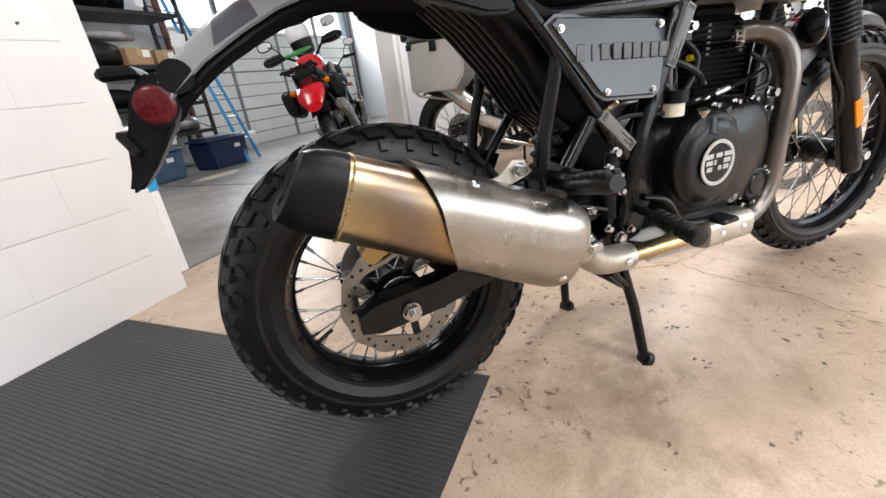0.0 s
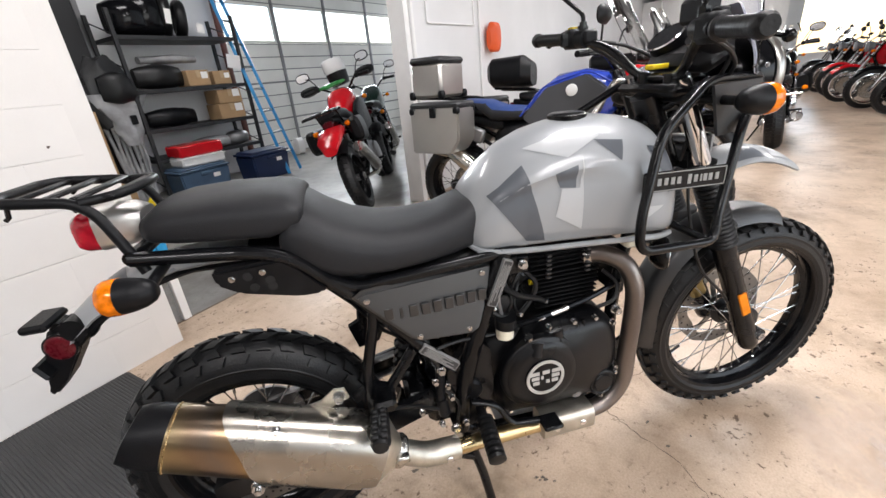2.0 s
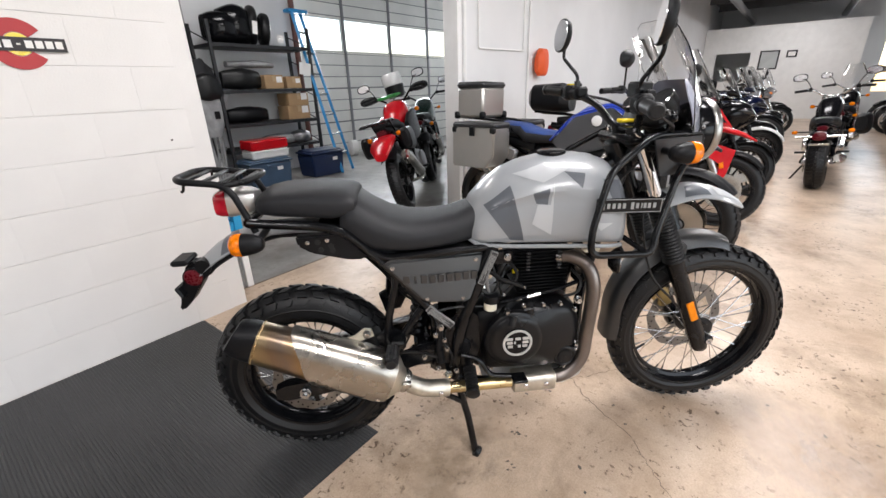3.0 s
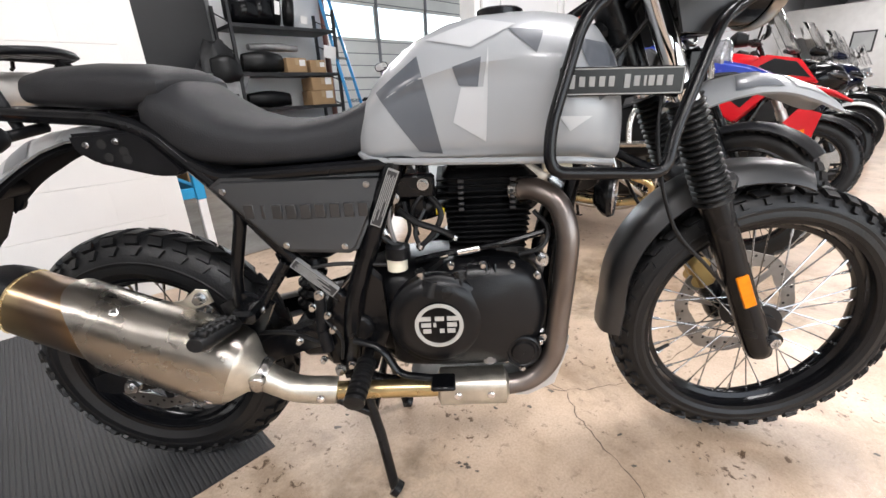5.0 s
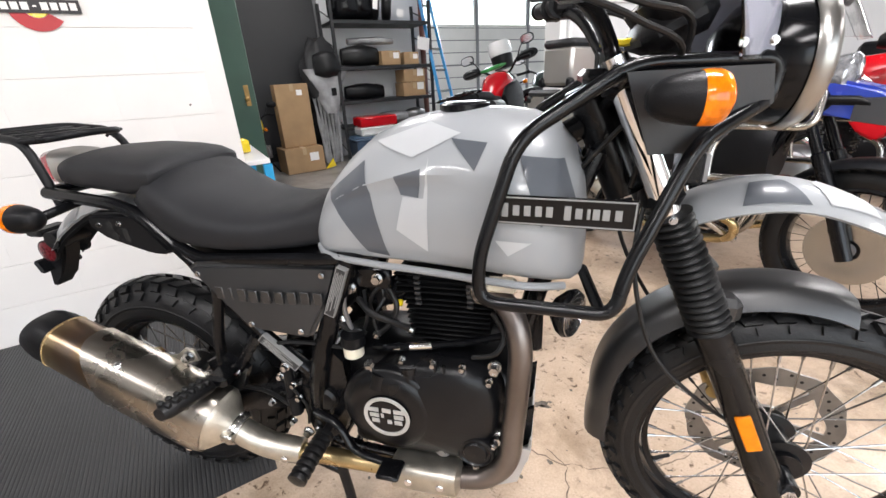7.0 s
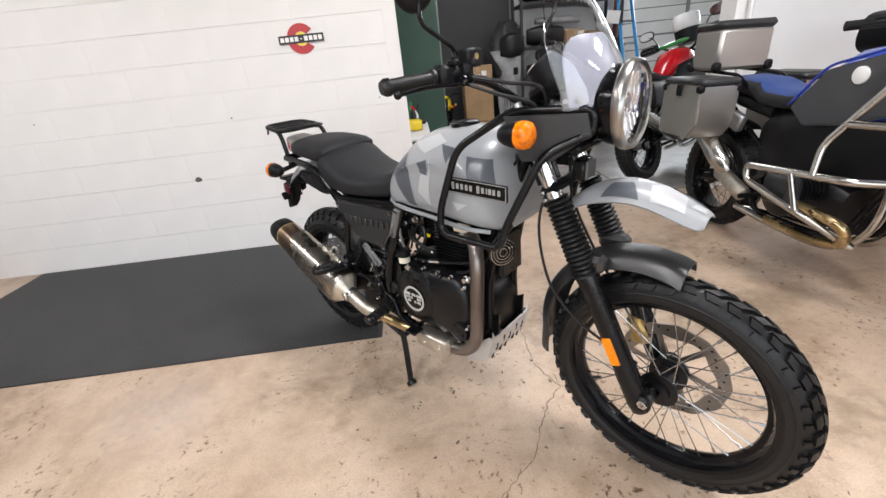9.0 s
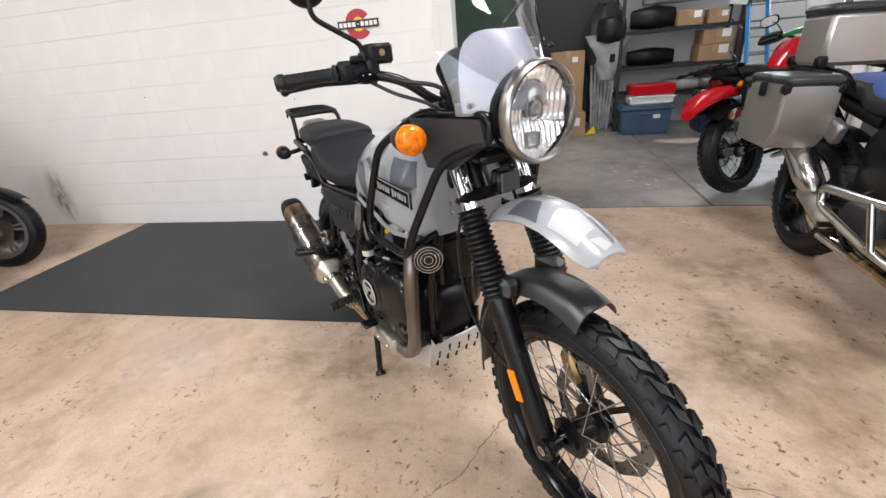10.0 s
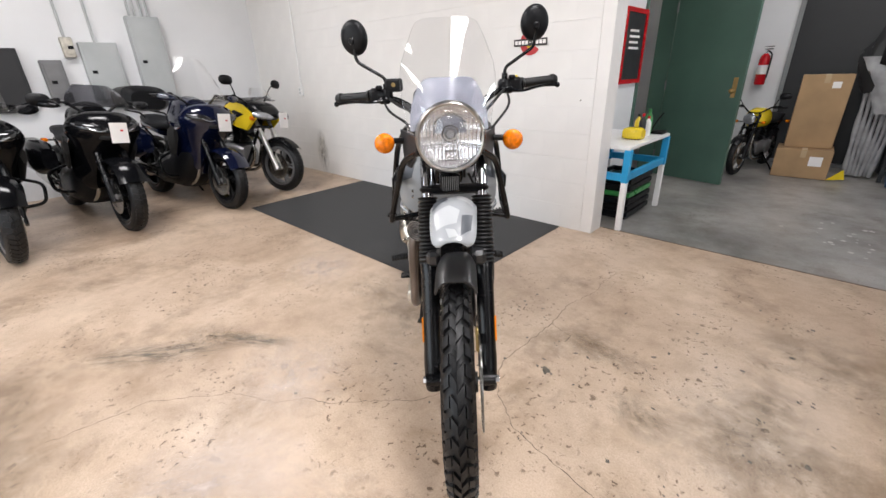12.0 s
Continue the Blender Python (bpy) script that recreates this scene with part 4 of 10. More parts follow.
motorcycle(at(4.85, -0.54, -80, -6), "black sport motorcycle in the row", ROW, "sport", M_GLOSSBLACK, M_BLACK, M_SEAT, 1.45, 0.30, 0.315, 0.12, 0.17, False, M_BLACK, 1.0, 0.83, 1.1, 0.3, None, None, fairing=True)
motorcycle(at(6.35, -0.50, -80, -6), "navy sport motorcycle with white fender in the row", ROW, "sport", M_NAVY, M_PEARL, M_SEAT, 1.45, 0.30, 0.315, 0.12, 0.17, False, M_BLACK, 1.0, 0.83, 1.1, 0.32, None, None, fairing=True)
cr = motorcycle(at(5.95, 1.59, -5, -6), "black and chrome cruiser with red tail light", ROW, "cruiser", M_GLOSSBLACK, None, M_SEAT, 1.6, 0.32, 0.31, 0.11, 0.19, True, M_CHROME, 0.92, 0.70, 1.1, 0.0, None, None, ind_y=0.25)
# round tail lamp, chrome bar and plate strip of the cruiser
bm = bm_new()
add_loft(bm, [(-0.315, 0, 0.63, 0.035, 0.028, 2.4), (-0.30, 0, 0.63, 0.062, 0.046, 2.4), (-0.22, 0, 0.64, 0.058, 0.044, 2.4)])
part("rear_lamp", bm, M_REDLENS, cr, "large red tail lamp")
bm = bm_new()
add_tube(bm, [(-0.20, -0.22, 0.62), (-0.20, 0.22, 0.62)], 0.012, 10)
part("indicator_bar", bm, M_CHROME, cr, "chrome indicator bar")
bm = bm_new()
add_box(bm, (-0.30, 0, 0.545), (0.012, 0.17, 0.026), 0.004)
part("plate_strip", bm, M_CHROME, cr)
# tall nose of the grey bike: blue centre, grey flanks, black rear corners
bm = bm_new()
add_plate(bm, [(1.20, 1.015), (1.32, 1.02), (1.46, 0.985), (1.59, 0.92), (1.665, 0.845), (1.56, 0.852), (1.40, 0.87), (1.22, 0.89)], -0.085, 0.085)
bmesh.ops.bevel(bm, geom=bm.edges[:], offset=0.016, segments=3, affect="EDGES")
nose = part("nose_cowl", bm, M_BLUE, adv, "blue nose cowl")
for s in (-1, 1):
    for pts, mt in (([(1.40, 0.95), (1.50, 0.955), (1.60, 0.90), (1.655, 0.845), (1.56, 0.846), (1.40, 0.864)], M_GUNMETAL), ([(1.14, 0.90), (1.19, 1.0), (1.30, 0.985), (1.335, 0.93), (1.30, 0.88)], M_PLASTIC)):
        bm = bm_new()
        add_plate(bm, pts, min(s * 0.078, s * 0.092), max(s * 0.078, s * 0.092))
        bmesh.ops.bevel(bm, geom=bm.edges[:], offset=0.004, segments=2, affect="EDGES")
        part("flank_panel", bm, mt, nose)
# red fairing sides, fork fender and knuckle guards of the red bike
for s in (-1, 1):
    bm = bm_new()
    add_plate(bm, [(0.86, 0.80), (1.02, 0.96), (1.16, 1.06), (1.36, 1.02), (1.48, 0.86), (1.32, 0.90), (1.20, 0.78), (1.06, 0.62), (0.98, 0.66)], min(s * 0.17, s * 0.215), max(s * 0.17, s * 0.215))
    bmesh.ops.bevel(bm, geom=bm.edges[:], offset=0.012, segments=2, affect="EDGES")
    part("side_fairing", bm, M_RED, redb, "glossy red side fairing")
    bm = bm_new()
    add_plate(bm, [(1.0, 0.78), (1.14, 0.92), (1.26, 0.94), (1.18, 0.84), (1.08, 0.72)], min(s * 0.214, s * 0.220), max(s * 0.214, s * 0.220))
    part("dark_vent", bm, M_PLASTIC, redb)
    bm = bm_new()
    add_plate(bm, [(1.14, 0.985), (1.22, 1.03), (1.34, 1.0), (1.43, 0.90), (1.32, 0.92), (1.24, 0.88)], min(s * 0.214, s * 0.220), max(s * 0.214, s * 0.220))
    part("dark_vent", bm, M_PLASTIC, redb)
    bm = bm_new()
    add_plate(bm, [(1.445, 0.52), (1.475, 0.53), (1.465, 0.58), (1.435, 0.57)], min(s * 0.116, s * 0.124), max(s * 0.116, s * 0.124))
    part("fork_reflector", bm, M_ORANGE, redb)
    bm = bm_new()
    add_plate(bm, [(1.34, 0.62), (1.42, 0.72), (1.54, 0.68), (1.50, 0.46), (1.44, 0.40), (1.44, 0.56)], min(s * 0.085, s * 0.115), max(s * 0.085, s * 0.115))
    part("fork_guard", bm, M_RED, redb, "red fork guard")
    bm = bm_new()
    add_loft(bm, [(0.96, s * 0.36, 1.13, 0.05, 0.03, 2.5), (1.0, s * 0.37, 1.14, 0.075, 0.05, 2.5), (1.06, s * 0.35, 1.13, 0.05, 0.035, 2.5)])
    part("hand_guard", bm, M_PLASTIC, redb)
# red trail bike in the bay, tail towards the aisle
trail = motorcycle(at(2.58, -1.91, 33, -15), "red trail motorcycle with a black rear rack", "", "adventure", M_RED, M_RED, M_SEAT, 1.48, 0.345, 0.325, 0.09, 0.14, True, M_BLACK, 1.08, 0.88, 1.22, 0.0, None, None, beak=True)
bm = bm_new()
add_loft(bm, [(0.05, 0, 0.80, 0.10, 0.05, 2.6), (-0.2, 0, 0.79, 0.125, 0.06, 2.6), (-0.36, 0, 0.74, 0.11, 0.055, 2.4), (-0.45, 0, 0.67, 0.06, 0.035, 2.2)])
part("rear_fender_tip", bm, M_RED, trail, "red pointed rear fender")
bm = bm_new()
add_tube(bm, [(0.0, -0.14, 0.975), (0.0, 0.14, 0.975)], 0.010, 8)
rack_base = part("luggage_rack", bm, M_BLACK, trail, "black rear rack")
for p, q, r in [((0.0, y, 0.985), (-0.36, y, 0.985), 0.009) for y in (-0.12, -0.04, 0.04, 0.12)] + [((x, -0.14, 0.975), (x, 0.14, 0.975), 0.010) for x in (-0.18, -0.36)] + [((-0.05, y, 0.975), (0.05, y, 0.86), 0.009) for y in (-0.1, 0.1)]:
    bm = bm_new()
    add_tube(bm, [p, q], r, 8)
    part("rack_bar", bm, M_BLACK, rack_base)
for s in (-1, 1):
    bm = bm_new()
    add_loft(bm, [(-0.10, s * 0.21, 0.76, 0.03, 0.08, 3), (-0.07, s * 0.21, 0.76, 0.06, 0.11, 3), (0.22, s * 0.20, 0.74, 0.06, 0.12, 3), (0.27, s * 0.20, 0.74, 0.03, 0.08, 3)])
    part("side_bag", bm, M_PLASTIC, trail, "black soft side bag")
    bm = bm_new()
    add_loft(bm, [(0.52, s * 0.15, 0.80, 0.03, 0.10, 3), (0.60, s * 0.17, 0.82, 0.03, 0.16, 3), (0.90, s * 0.19, 0.86, 0.035, 0.17, 3), (1.05, s * 0.18, 0.90, 0.02, 0.10, 3)])
    part("tank_shroud", bm, M_RED if s > 0 else M_PLASTIC, trail)
for s, mt in ((-1, M_PLASTIC), (1, M_PLASTIC)):
    bm = bm_new()
    add_loft(bm, [(1.02, s * 0.34, 1.24, 0.08, 0.03, 2.5), (1.06, s * 0.34, 1.245, 0.11, 0.05, 2.5), (1.10, s * 0.33, 1.245, 0.09, 0.045, 2.5)])
    part("hand_guard", bm, mt, trail)
bm = bm_new()
add_loft(bm, [(0.98, 0.12, 1.22, 0.015, 0.02, 2.4), (1.02, 0.06, 1.23, 0.16, 0.022, 2.4), (1.06, 0.0, 1.22, 0.02, 0.02, 2.4)])
part("bar_pad", bm, M_BOTGREEN, trail, "green handlebar pad")
bm = bm_new()
add_lathe(bm, [(0.001, 1.20), (0.10, 1.20), (0.115, 1.24), (0.125, 1.34), (0.11, 1.345), (0.001, 1.345)], (1.22, 0, 0), "z", 24, False)
tb = part("front_bag", bm, M_RUBBER, trail, "black front bag")
bm = bm_new()
add_lathe(bm, [(0.001, 1.346), (0.122, 1.346), (0.13, 1.38), (0.125, 1.47), (0.11, 1.49), (0.001, 1.49)], (1.22, 0, 0), "z", 24, False)
part("cover", bm, M_PEARL, tb, "white plastic cover over the bag")
M_DKGREEN = mat("dark_green_paint", (0.006, 0.022, 0.015), 0.2, var=0.15, coat=0.4)
motorcycle(at(3.95, -2.72, 35, -10), "black and dark green motorcycle parked in the garage bay", "", "naked", M_DKGREEN, M_BLACK, M_SEAT, 1.45, 0.32, 0.315, 0.11, 0.15, True, M_BLACK, 1.04, 0.84, 1.16, 0.0, None, None)
# row along the west wall, front wheels towards the room (heading 0)
LEFT = "motorcycles along the west wall"
yb = motorcycle(at(-4.44, 0.09, 20, -6), "yellow and black naked motorcycle with a paper tag", LEFT, "naked", M_BLACK, M_BLACK, M_SEAT, 1.43, 0.30, 0.31, 0.12, 0.16, False, M_GREYALU, 0.98, 0.80, 1.06, 0.14, None, None, tag=True, lamp_twin=True, fork_mat=M_ALU)
for s in (-1, 1):
    bm = bm_new()
    add_plate(bm, [(0.66, 0.90), (0.92, 1.02), (1.10, 0.99), (1.30, 0.84), (1.14, 0.70), (0.98, 0.74), (0.84, 0.80)], min(s * 0.165, s * 0.20), max(s * 0.165, s * 0.20))
    bmesh.ops.bevel(bm, geom=bm.edges[:], offset=0.012, segments=2, affect="EDGES")
    part("tank_shroud", bm, M_YELLOW, yb, "yellow tank shroud")
    bm = bm_new()
    add_plate(bm, [(0.78, 0.885), (0.98, 0.93), (1.12, 0.88), (1.0, 0.84), (0.88, 0.85)], min(s * 0.199, s * 0.204), max(s * 0.199, s * 0.204))
    part("black_decal", bm, M_BLACK, yb)
bm = bm_new()
add_loft(bm, [(1.14, 0, 0.95, 0.17, 0.09, 2.6), (1.26, 0, 0.91, 0.18, 0.10, 2.6), (1.33, 0, 0.89, 0.14, 0.075, 2.4), (1.345, 0, 0.89, 0.08, 0.04, 2.2)])
part("headlight_cowl", bm, M_BLACK, yb)
motorcycle(at(-4.33, 0.62, 11, -6), "navy blue sport touring motorcycle with black top case", LEFT, "sport_touring", M_NAVY, M_NAVY, M_SEAT, 1.5, 0.30, 0.315, 0.12, 0.17, False, M_BLACK, 1.04, 0.82, 1.12, 0.4, "black", "body", tag=True, fairing=True)
motorcycle(at(-4.47, 1.44, 8, -6), "black luxury touring motorcycle with panniers and a tag", LEFT, "sport_touring", M_GLOSSBLACK, M_GLOSSBLACK, M_SEAT, 1.6, 0.32, 0.31, 0.13, 0.18, False, M_BLACK, 1.04, 0.78, 1.12, 0.18, None, "body", tag=True, fairing=True)
tr = motorcycle(at(-4.32, 2.22, 7, -6), "black touring motorcycle with a tall clear screen", LEFT, "sport_touring", M_GLOSSBLACK, M_GLOSSBLACK, M_SEAT, 1.58, 0.32, 0.31, 0.13, 0.17, False, M_GREYALU, 1.04, 0.80, 1.15, 0.42, None, "body", fairing=True)
for s in (-1, 1):
    mirror_parts(tr, 1.26, s * 0.43, 1.20, s, (1.20, s * 0.24, 1.12))

# further bikes down the showroom
FAR = "motorcycles further down the showroom"
c1 = motorcycle(at(8.35, -0.72, -86, -6), "black cruiser further down the showroom", FAR, "cruiser", M_GLOSSBLACK, None, M_SEAT, 1.6, 0.32, 0.31, 0.11, 0.15, True, M_CHROME, 0.92, 0.70, 1.12, 0.35, None, "black")
c2 = motorcycle(at(7.45, -0.6, -86, -6), "black naked motorcycle further down the showroom", FAR, "naked", M_GLOSSBLACK, None, M_SEAT, 1.45, 0.30, 0.31, 0.12, 0.17, False, M_BLACK, 1.0, 0.82, 1.1, 0.3, "black", None, lamp_twin=True)
c3 = motorcycle(at(10.9, 4.6, 95, -6), "red cruiser in the opposite row", FAR, "cruiser", M_RED, None, M_SEAT, 1.6, 0.32, 0.31, 0.11, 0.15, True, M_CHROME, 0.92, 0.70, 1.12, 0.0, None, None)
for u, v, h in ((9.3, -0.75, -84), (11.6, -0.62, -86), (12.8, -0.7, -82), (8.6, 1.9, -8), (13.1, 4.6, 96), (14.3, 4.6, 94), (9.8, 4.7, 96)):
    copy_thing(c1, at(u, v, h, -6))
for u, v, h in ((10.4, -0.6, -87), (14.0, -0.62, -85), (15.4, 4.6, 94), (8.9, 4.7, 96)):
    copy_thing(c2, at(u, v, h, -6))
copy_thing(c3, at(12.0, 4.65, 95, -6))

# rubber mat under the rear wheel
bm = bm_new()
span(bm, (-2.672, -0.152, 0.0005), (0.140, 1.325, 0.0025))
rs = []
for k in range(226):
    a = -2.668 + 2.802 * k / 226
    rs += [(a, 0.0055), (a + 0.002, 0.0077), (a + 0.0085, 0.0077), (a + 0.0105, 0.0055)]
lo = [bm.verts.new((a, -0.152, z)) for a, z in rs]
hi = [bm.verts.new((a, 1.325, z)) for a, z in rs]
for k in range(len(rs) - 1):
    bm.faces.new((lo[k], lo[k + 1], hi[k + 1], hi[k]))
tagged(part("rubber_mat", bm, M_MAT, None, smooth=False, m=BLOCK), "black ribbed rubber floor mat along the wall", "floor mat")

# ---------- block wall pieces, sign, conduit ----------
def block_mesh(w, h):
    bm = bm_new()
    c, e = 0.0032, 0.0003
    a = [bm.verts.new((x, 0.008, z)) for x, z in ((0, 0), (w, 0), (w, h), (0, h))]
    b = [bm.verts.new((x, 0.0009, z)) for x, z in ((0, 0), (w, 0), (w, h), (0, h))]
    d = [bm.verts.new((x, 0.0, z)) for x, z in ((e, c), (w - e, c), (w - e, h - c), (e, h - c))]
    bm.faces.new(d)
    for p, q in ((a, b), (b, d)):
        for k in range(4):
            bm.faces.new((p[k], p[(k + 1) % 4], q[(k + 1) % 4], q[k]))
    return finish("block", bm, M_BLOCK, False)


whole, half = block_mesh(0.39998, 0.1985), block_mesh(0.19998, 0.1985)
for r in range(18):
    x = -5.078
    if r % 2:
        part("block", half, None, wall_block, m=pose(x, 1.335, r * 0.2 + 0.001))
        x += 0.2
    while x + 0.3996 < 0.42:
        part("block", whole, None, wall_block, m=pose(x, 1.335, r * 0.2 + 0.001))
        x += 0.4
    if x + 0.1996 < 0.42:
        part("block", half, None, wall_block, m=pose(x, 1.335, r * 0.2 + 0.001))

# round shop sign on the block wall: red open ring, yellow disc, dark bar with light bars for the lettering
M_SIGNRED = mat("sign_red", (0.42, 0.03, 0.035), 0.5, var=0.05)
M_SIGNDARK = mat("sign_dark", (0.02, 0.016, 0.018), 0.5, var=0.05)
sign = thing("wall_sign", BLOCK @ pose(-0.247, 1.3325, 1.478), "round red and yellow sign with a black name bar", "sign")
bm = bm_new()
outer = [(0.095 * math.cos(radians(t)), 0.095 * math.sin(radians(t))) for t in range(35, 326, 10)]
inner = [(0.045 * math.cos(radians(t)), 0.045 * math.sin(radians(t))) for t in range(325, 34, -10)]
n = len(outer)
for y0, y1 in ((-0.004, 0.0),):
    rs = [[Vector((o[0], y0, o[1])), Vector((i_[0], y0, i_[1])), Vector((i_[0], y1, i_[1])), Vector((o[0], y1, o[1]))] for o, i_ in zip(outer, inner[::-1])]
    rings(bm, rs)
part("ring", bm, M_SIGNRED, sign, smooth=False)
bm = bm_new()
add_cyl(bm, (0, 0, 0), (0, -0.0045, 0), 0.043, 32)
part("disc", bm, M_YELLOW, sign, smooth=False)
bm = bm_new()
span(bm, (-0.152, -0.0085, -0.026), (0.152, -0.005, 0.026))
part("name_bar", bm, M_SIGNDARK, sign, smooth=False)
for k in range(9):
    x = -0.128 + 0.032 * k
    bm = bm_new()
    if k == 4:
        span(bm, (x - 0.006, -0.0105, -0.003), (x + 0.006, -0.0088, 0.003))
    else:
        span(bm, (x - 0.012, -0.0105, -0.014), (x + 0.012, -0.0088, 0.014))
    part("letter_bar", bm, M_TAG, sign, smooth=False)
# chipped hole and scuffs on the block wall
M_CHIP = mat("chipped_block", (0.10, 0.085, 0.075), 0.9, var=0.3, scale=40, bump=0.6)
for u, z, r in ((-1.234, 0.609, 0.024), (-0.86, 1.02, 0.006), (0.22, 1.05, 0.006), (-2.2, 1.12, 0.005)):
    bm = bm_new()
    pts = [(r * (0.7 + 0.5 * random.random()) * math.cos(k * 0.7) * (1.2 if k % 2 else 0.9), r * (0.6 + 0.5 * random.random()) * math.sin(k * 0.7)) for k in range(9)]
    add_plate(bm, pts, -0.0015, 0.004)
    tagged(part("chipped_spot", bm, M_CHIP, None, smooth=False, m=BLOCK @ pose(u, 1.3343, z)), "dark chipped spot in the painted block wall", "wall damage")
def conduit(pts, r, label, frame_m=ROOM):
    bm = bm_new()
    add_tube(bm, pts, r, 8)
    ob = part("conduit", bm, M_WHITE, None, m=frame_m)
    return tagged(ob, label, "conduit")


conduit([(-3.86, 1.323, 1.12), (-3.84, 1.323, 3.4)], 0.011, "white painted conduit on the block wall", BLOCK)
ob = thing("wall_outlet", BLOCK @ pose(-3.86, 1.333, 1.09), "white surface outlet box on the block wall", "outlet")
bm = bm_new()
add_box(bm, (0, -0.02, 0), (0.075, 0.04, 0.115), 0.005)
part("box", bm, M_WHITE, ob)
bm = bm_new()
for z in (-0.022, 0.022):
    add_box(bm, (0, -0.0415, z), (0.03, 0.004, 0.028), 0.003)
part("socket", bm, M_PANEL, ob)

# ---------- electrical panels on the west wall ----------
def panel_box(b0, b1, z0, z1, mt, depth, label, tubes=()):
    e = thing("electrical_panel", ROOM @ pose(-5.1, 0, 0), label, "electrical panel")
    bm = bm_new()
    span(bm, (0.001, b0, z0), (depth, b1, z1), 0.006)
    body = part("cabinet", bm, mt, e)
    bm = bm_new()
    span(bm, (depth + 0.001, b0 + 0.025, z0 + 0.03), (depth + 0.010, b1 - 0.025, z1 - 0.03), 0.003)
    dr = part("door", bm, mt, e)
    bm = bm_new()
    span(bm, (depth + 0.0105, b0 + 0.05, (z0 + z1) / 2 - 0.02), (depth + 0.018, b0 + 0.10, (z0 + z1) / 2 + 0.015), 0.002)
    part("latch", bm, M_PLASTIC, dr)
    for b, top in tubes:
        bm = bm_new()
        add_tube(bm, [(depth * 0.5, b, z1 - 0.01), (depth * 0.5, b, top)], 0.014, 10)
        part("conduit", bm, M_PANEL, e)


panel_box(-0.33, 0.02, 1.0, 2.02, M_PANEL, 0.13, "tall grey electrical panel with conduits above", [(-0.27, 3.5), (-0.21, 3.5), (-0.14, 3.5), (-0.07, 3.5)])
panel_box(-0.87, -0.50, 1.08, 1.72, M_PANEL, 0.11, "grey electrical panel on the white wall", [(-0.7, 3.5)])
panel_box(-1.27, -1.07, 1.07, 1.53, M_GREYALU, 0.10, "dark grey switch box on the white wall")
panel_box(-1.02, -0.91, 1.56, 1.77, M_CASTSILVER, 0.09, "small beige junction box on the white wall", [(-0.97, 3.5)])
panel_box(-1.75, -1.42, 1.0, 1.65, M_DARKWALL, 0.10, "black electrical cabinet on the white wall")
bm = bm_new()
add_box(bm, (-5.06, 0.35, 0.99), (0.06, 2.2, 0.03), 0.005)
tagged(part("wall_rail", bm, M_GREYALU, None, m=ROOM), "grey rail along the white wall", "rail")

# ---------- garage bay ----------
gd = new("garage_door")
gd.matrix_basis = ROOM
tagged(gd, "sectional garage door with a row of windows", "garage door", kind="structure")
ROWH = [0, 0.65, 1.30, 1.95, 2.60, 3.25]
for r in range(5):
    z0, z1 = ROWH[r], ROWH[r + 1]
    if r == 3:
        for c in range(4):
            a0 = 4.08 + 1.305 * c
            bm = bm_new()
            for lo, hi in (((a0, 6.12, z0 + 0.004), (a0 + 1.3, 6.16, z0 + 0.05)), ((a0, 6.12, z1 - 0.05), (a0 + 1.3, 6.16, z1 - 0.004)), ((a0, 6.12, z0 + 0.05), (a0 + 0.04, 6.16, z1 - 0.05)), ((a0 + 1.26, 6.12, z0 + 0.05), (a0 + 1.3, 6.16, z1 - 0.05))):
                span(bm, lo, hi)
            wf = part("window_frame", bm, M_GARAGE, gd, smooth=False)
            bm = bm_new()
            span(bm, (a0 + 0.04, 6.135, z0 + 0.05), (a0 + 1.26, 6.141, z1 - 0.05))
            part("pane", bm, M_GLASS, wf, smooth=False).visible_shadow = False
    else:
        bm = bm_new()
        # darker grey backing paints the shade in the grooves between the raised panels
        span(bm, (4.08, 6.13, z0), (9.3, 6.16, z1))
        sec = part("section", bm, M_GREYALU, gd, smooth=False)
        for k in range(3):
            zz = z0 + 0.014 + k * 0.2125
            bm = bm_new()
            span(bm, (4.085, 6.116, zz), (9.295, 6.13, zz + 0.197), 0.004)
            part("panel", bm, M_GARAGE, sec, smooth=False)
    for c in range(5):
        bm = bm_new()
        a0 = 4.10 + 1.29 * c
        span(bm, (a0 - 0.03, 6.10, z0 + 0.01), (a0 + 0.03, 6.1175, z1 - 0.01))
        add_cyl(bm, (a0 - 0.02, 6.095, z1 - 0.005), (a0 + 0.02, 6.095, z1 - 0.005), 0.016, 10)
        part("stile", bm, M_GREYALU, gd)
for s, a in ((0, 4.03), (1, 9.35)):
    bm = bm_new()
    span(bm, (a - 0.02, 6.04, 0), (a + 0.02, 6.10, 3.3))
    part("track", bm, M_GREYALU, gd, smooth=False)

# brown steel pipe by the garage corner, white pipe trim at the wall end
bm = bm_new()
add_tube(bm, [(3.80, 5.42, 0), (3.80, 5.42, CEIL)], 0.045, 14)
tagged(part("drain_pipe", bm, mat("rust_brown_pipe", (0.16, 0.06, 0.045), 0.5, var=0.2), None, m=ROOM), "rust brown vertical pipe beside the garage door", "pipe")
bm = bm_new()
span(bm, (2.90, 1.46, 0), (2.969, 1.63, CEIL))
setting("trim_corner", bm, M_WHITE, ROOM, "white corner trim at the end of the wall", "trim")
conduit([(3.02, 1.47, 0.02), (3.02, 1.47, CEIL)], 0.022, "white vertical pipe at the wall end")
conduit(fillet([(3.30, 1.488, 2.6), (3.30, 1.488, 1.63), (4.27, 1.488, 1.64), (4.27, 1.488, 2.6)], 0.03), 0.008, "thin conduit loop on the white wall")
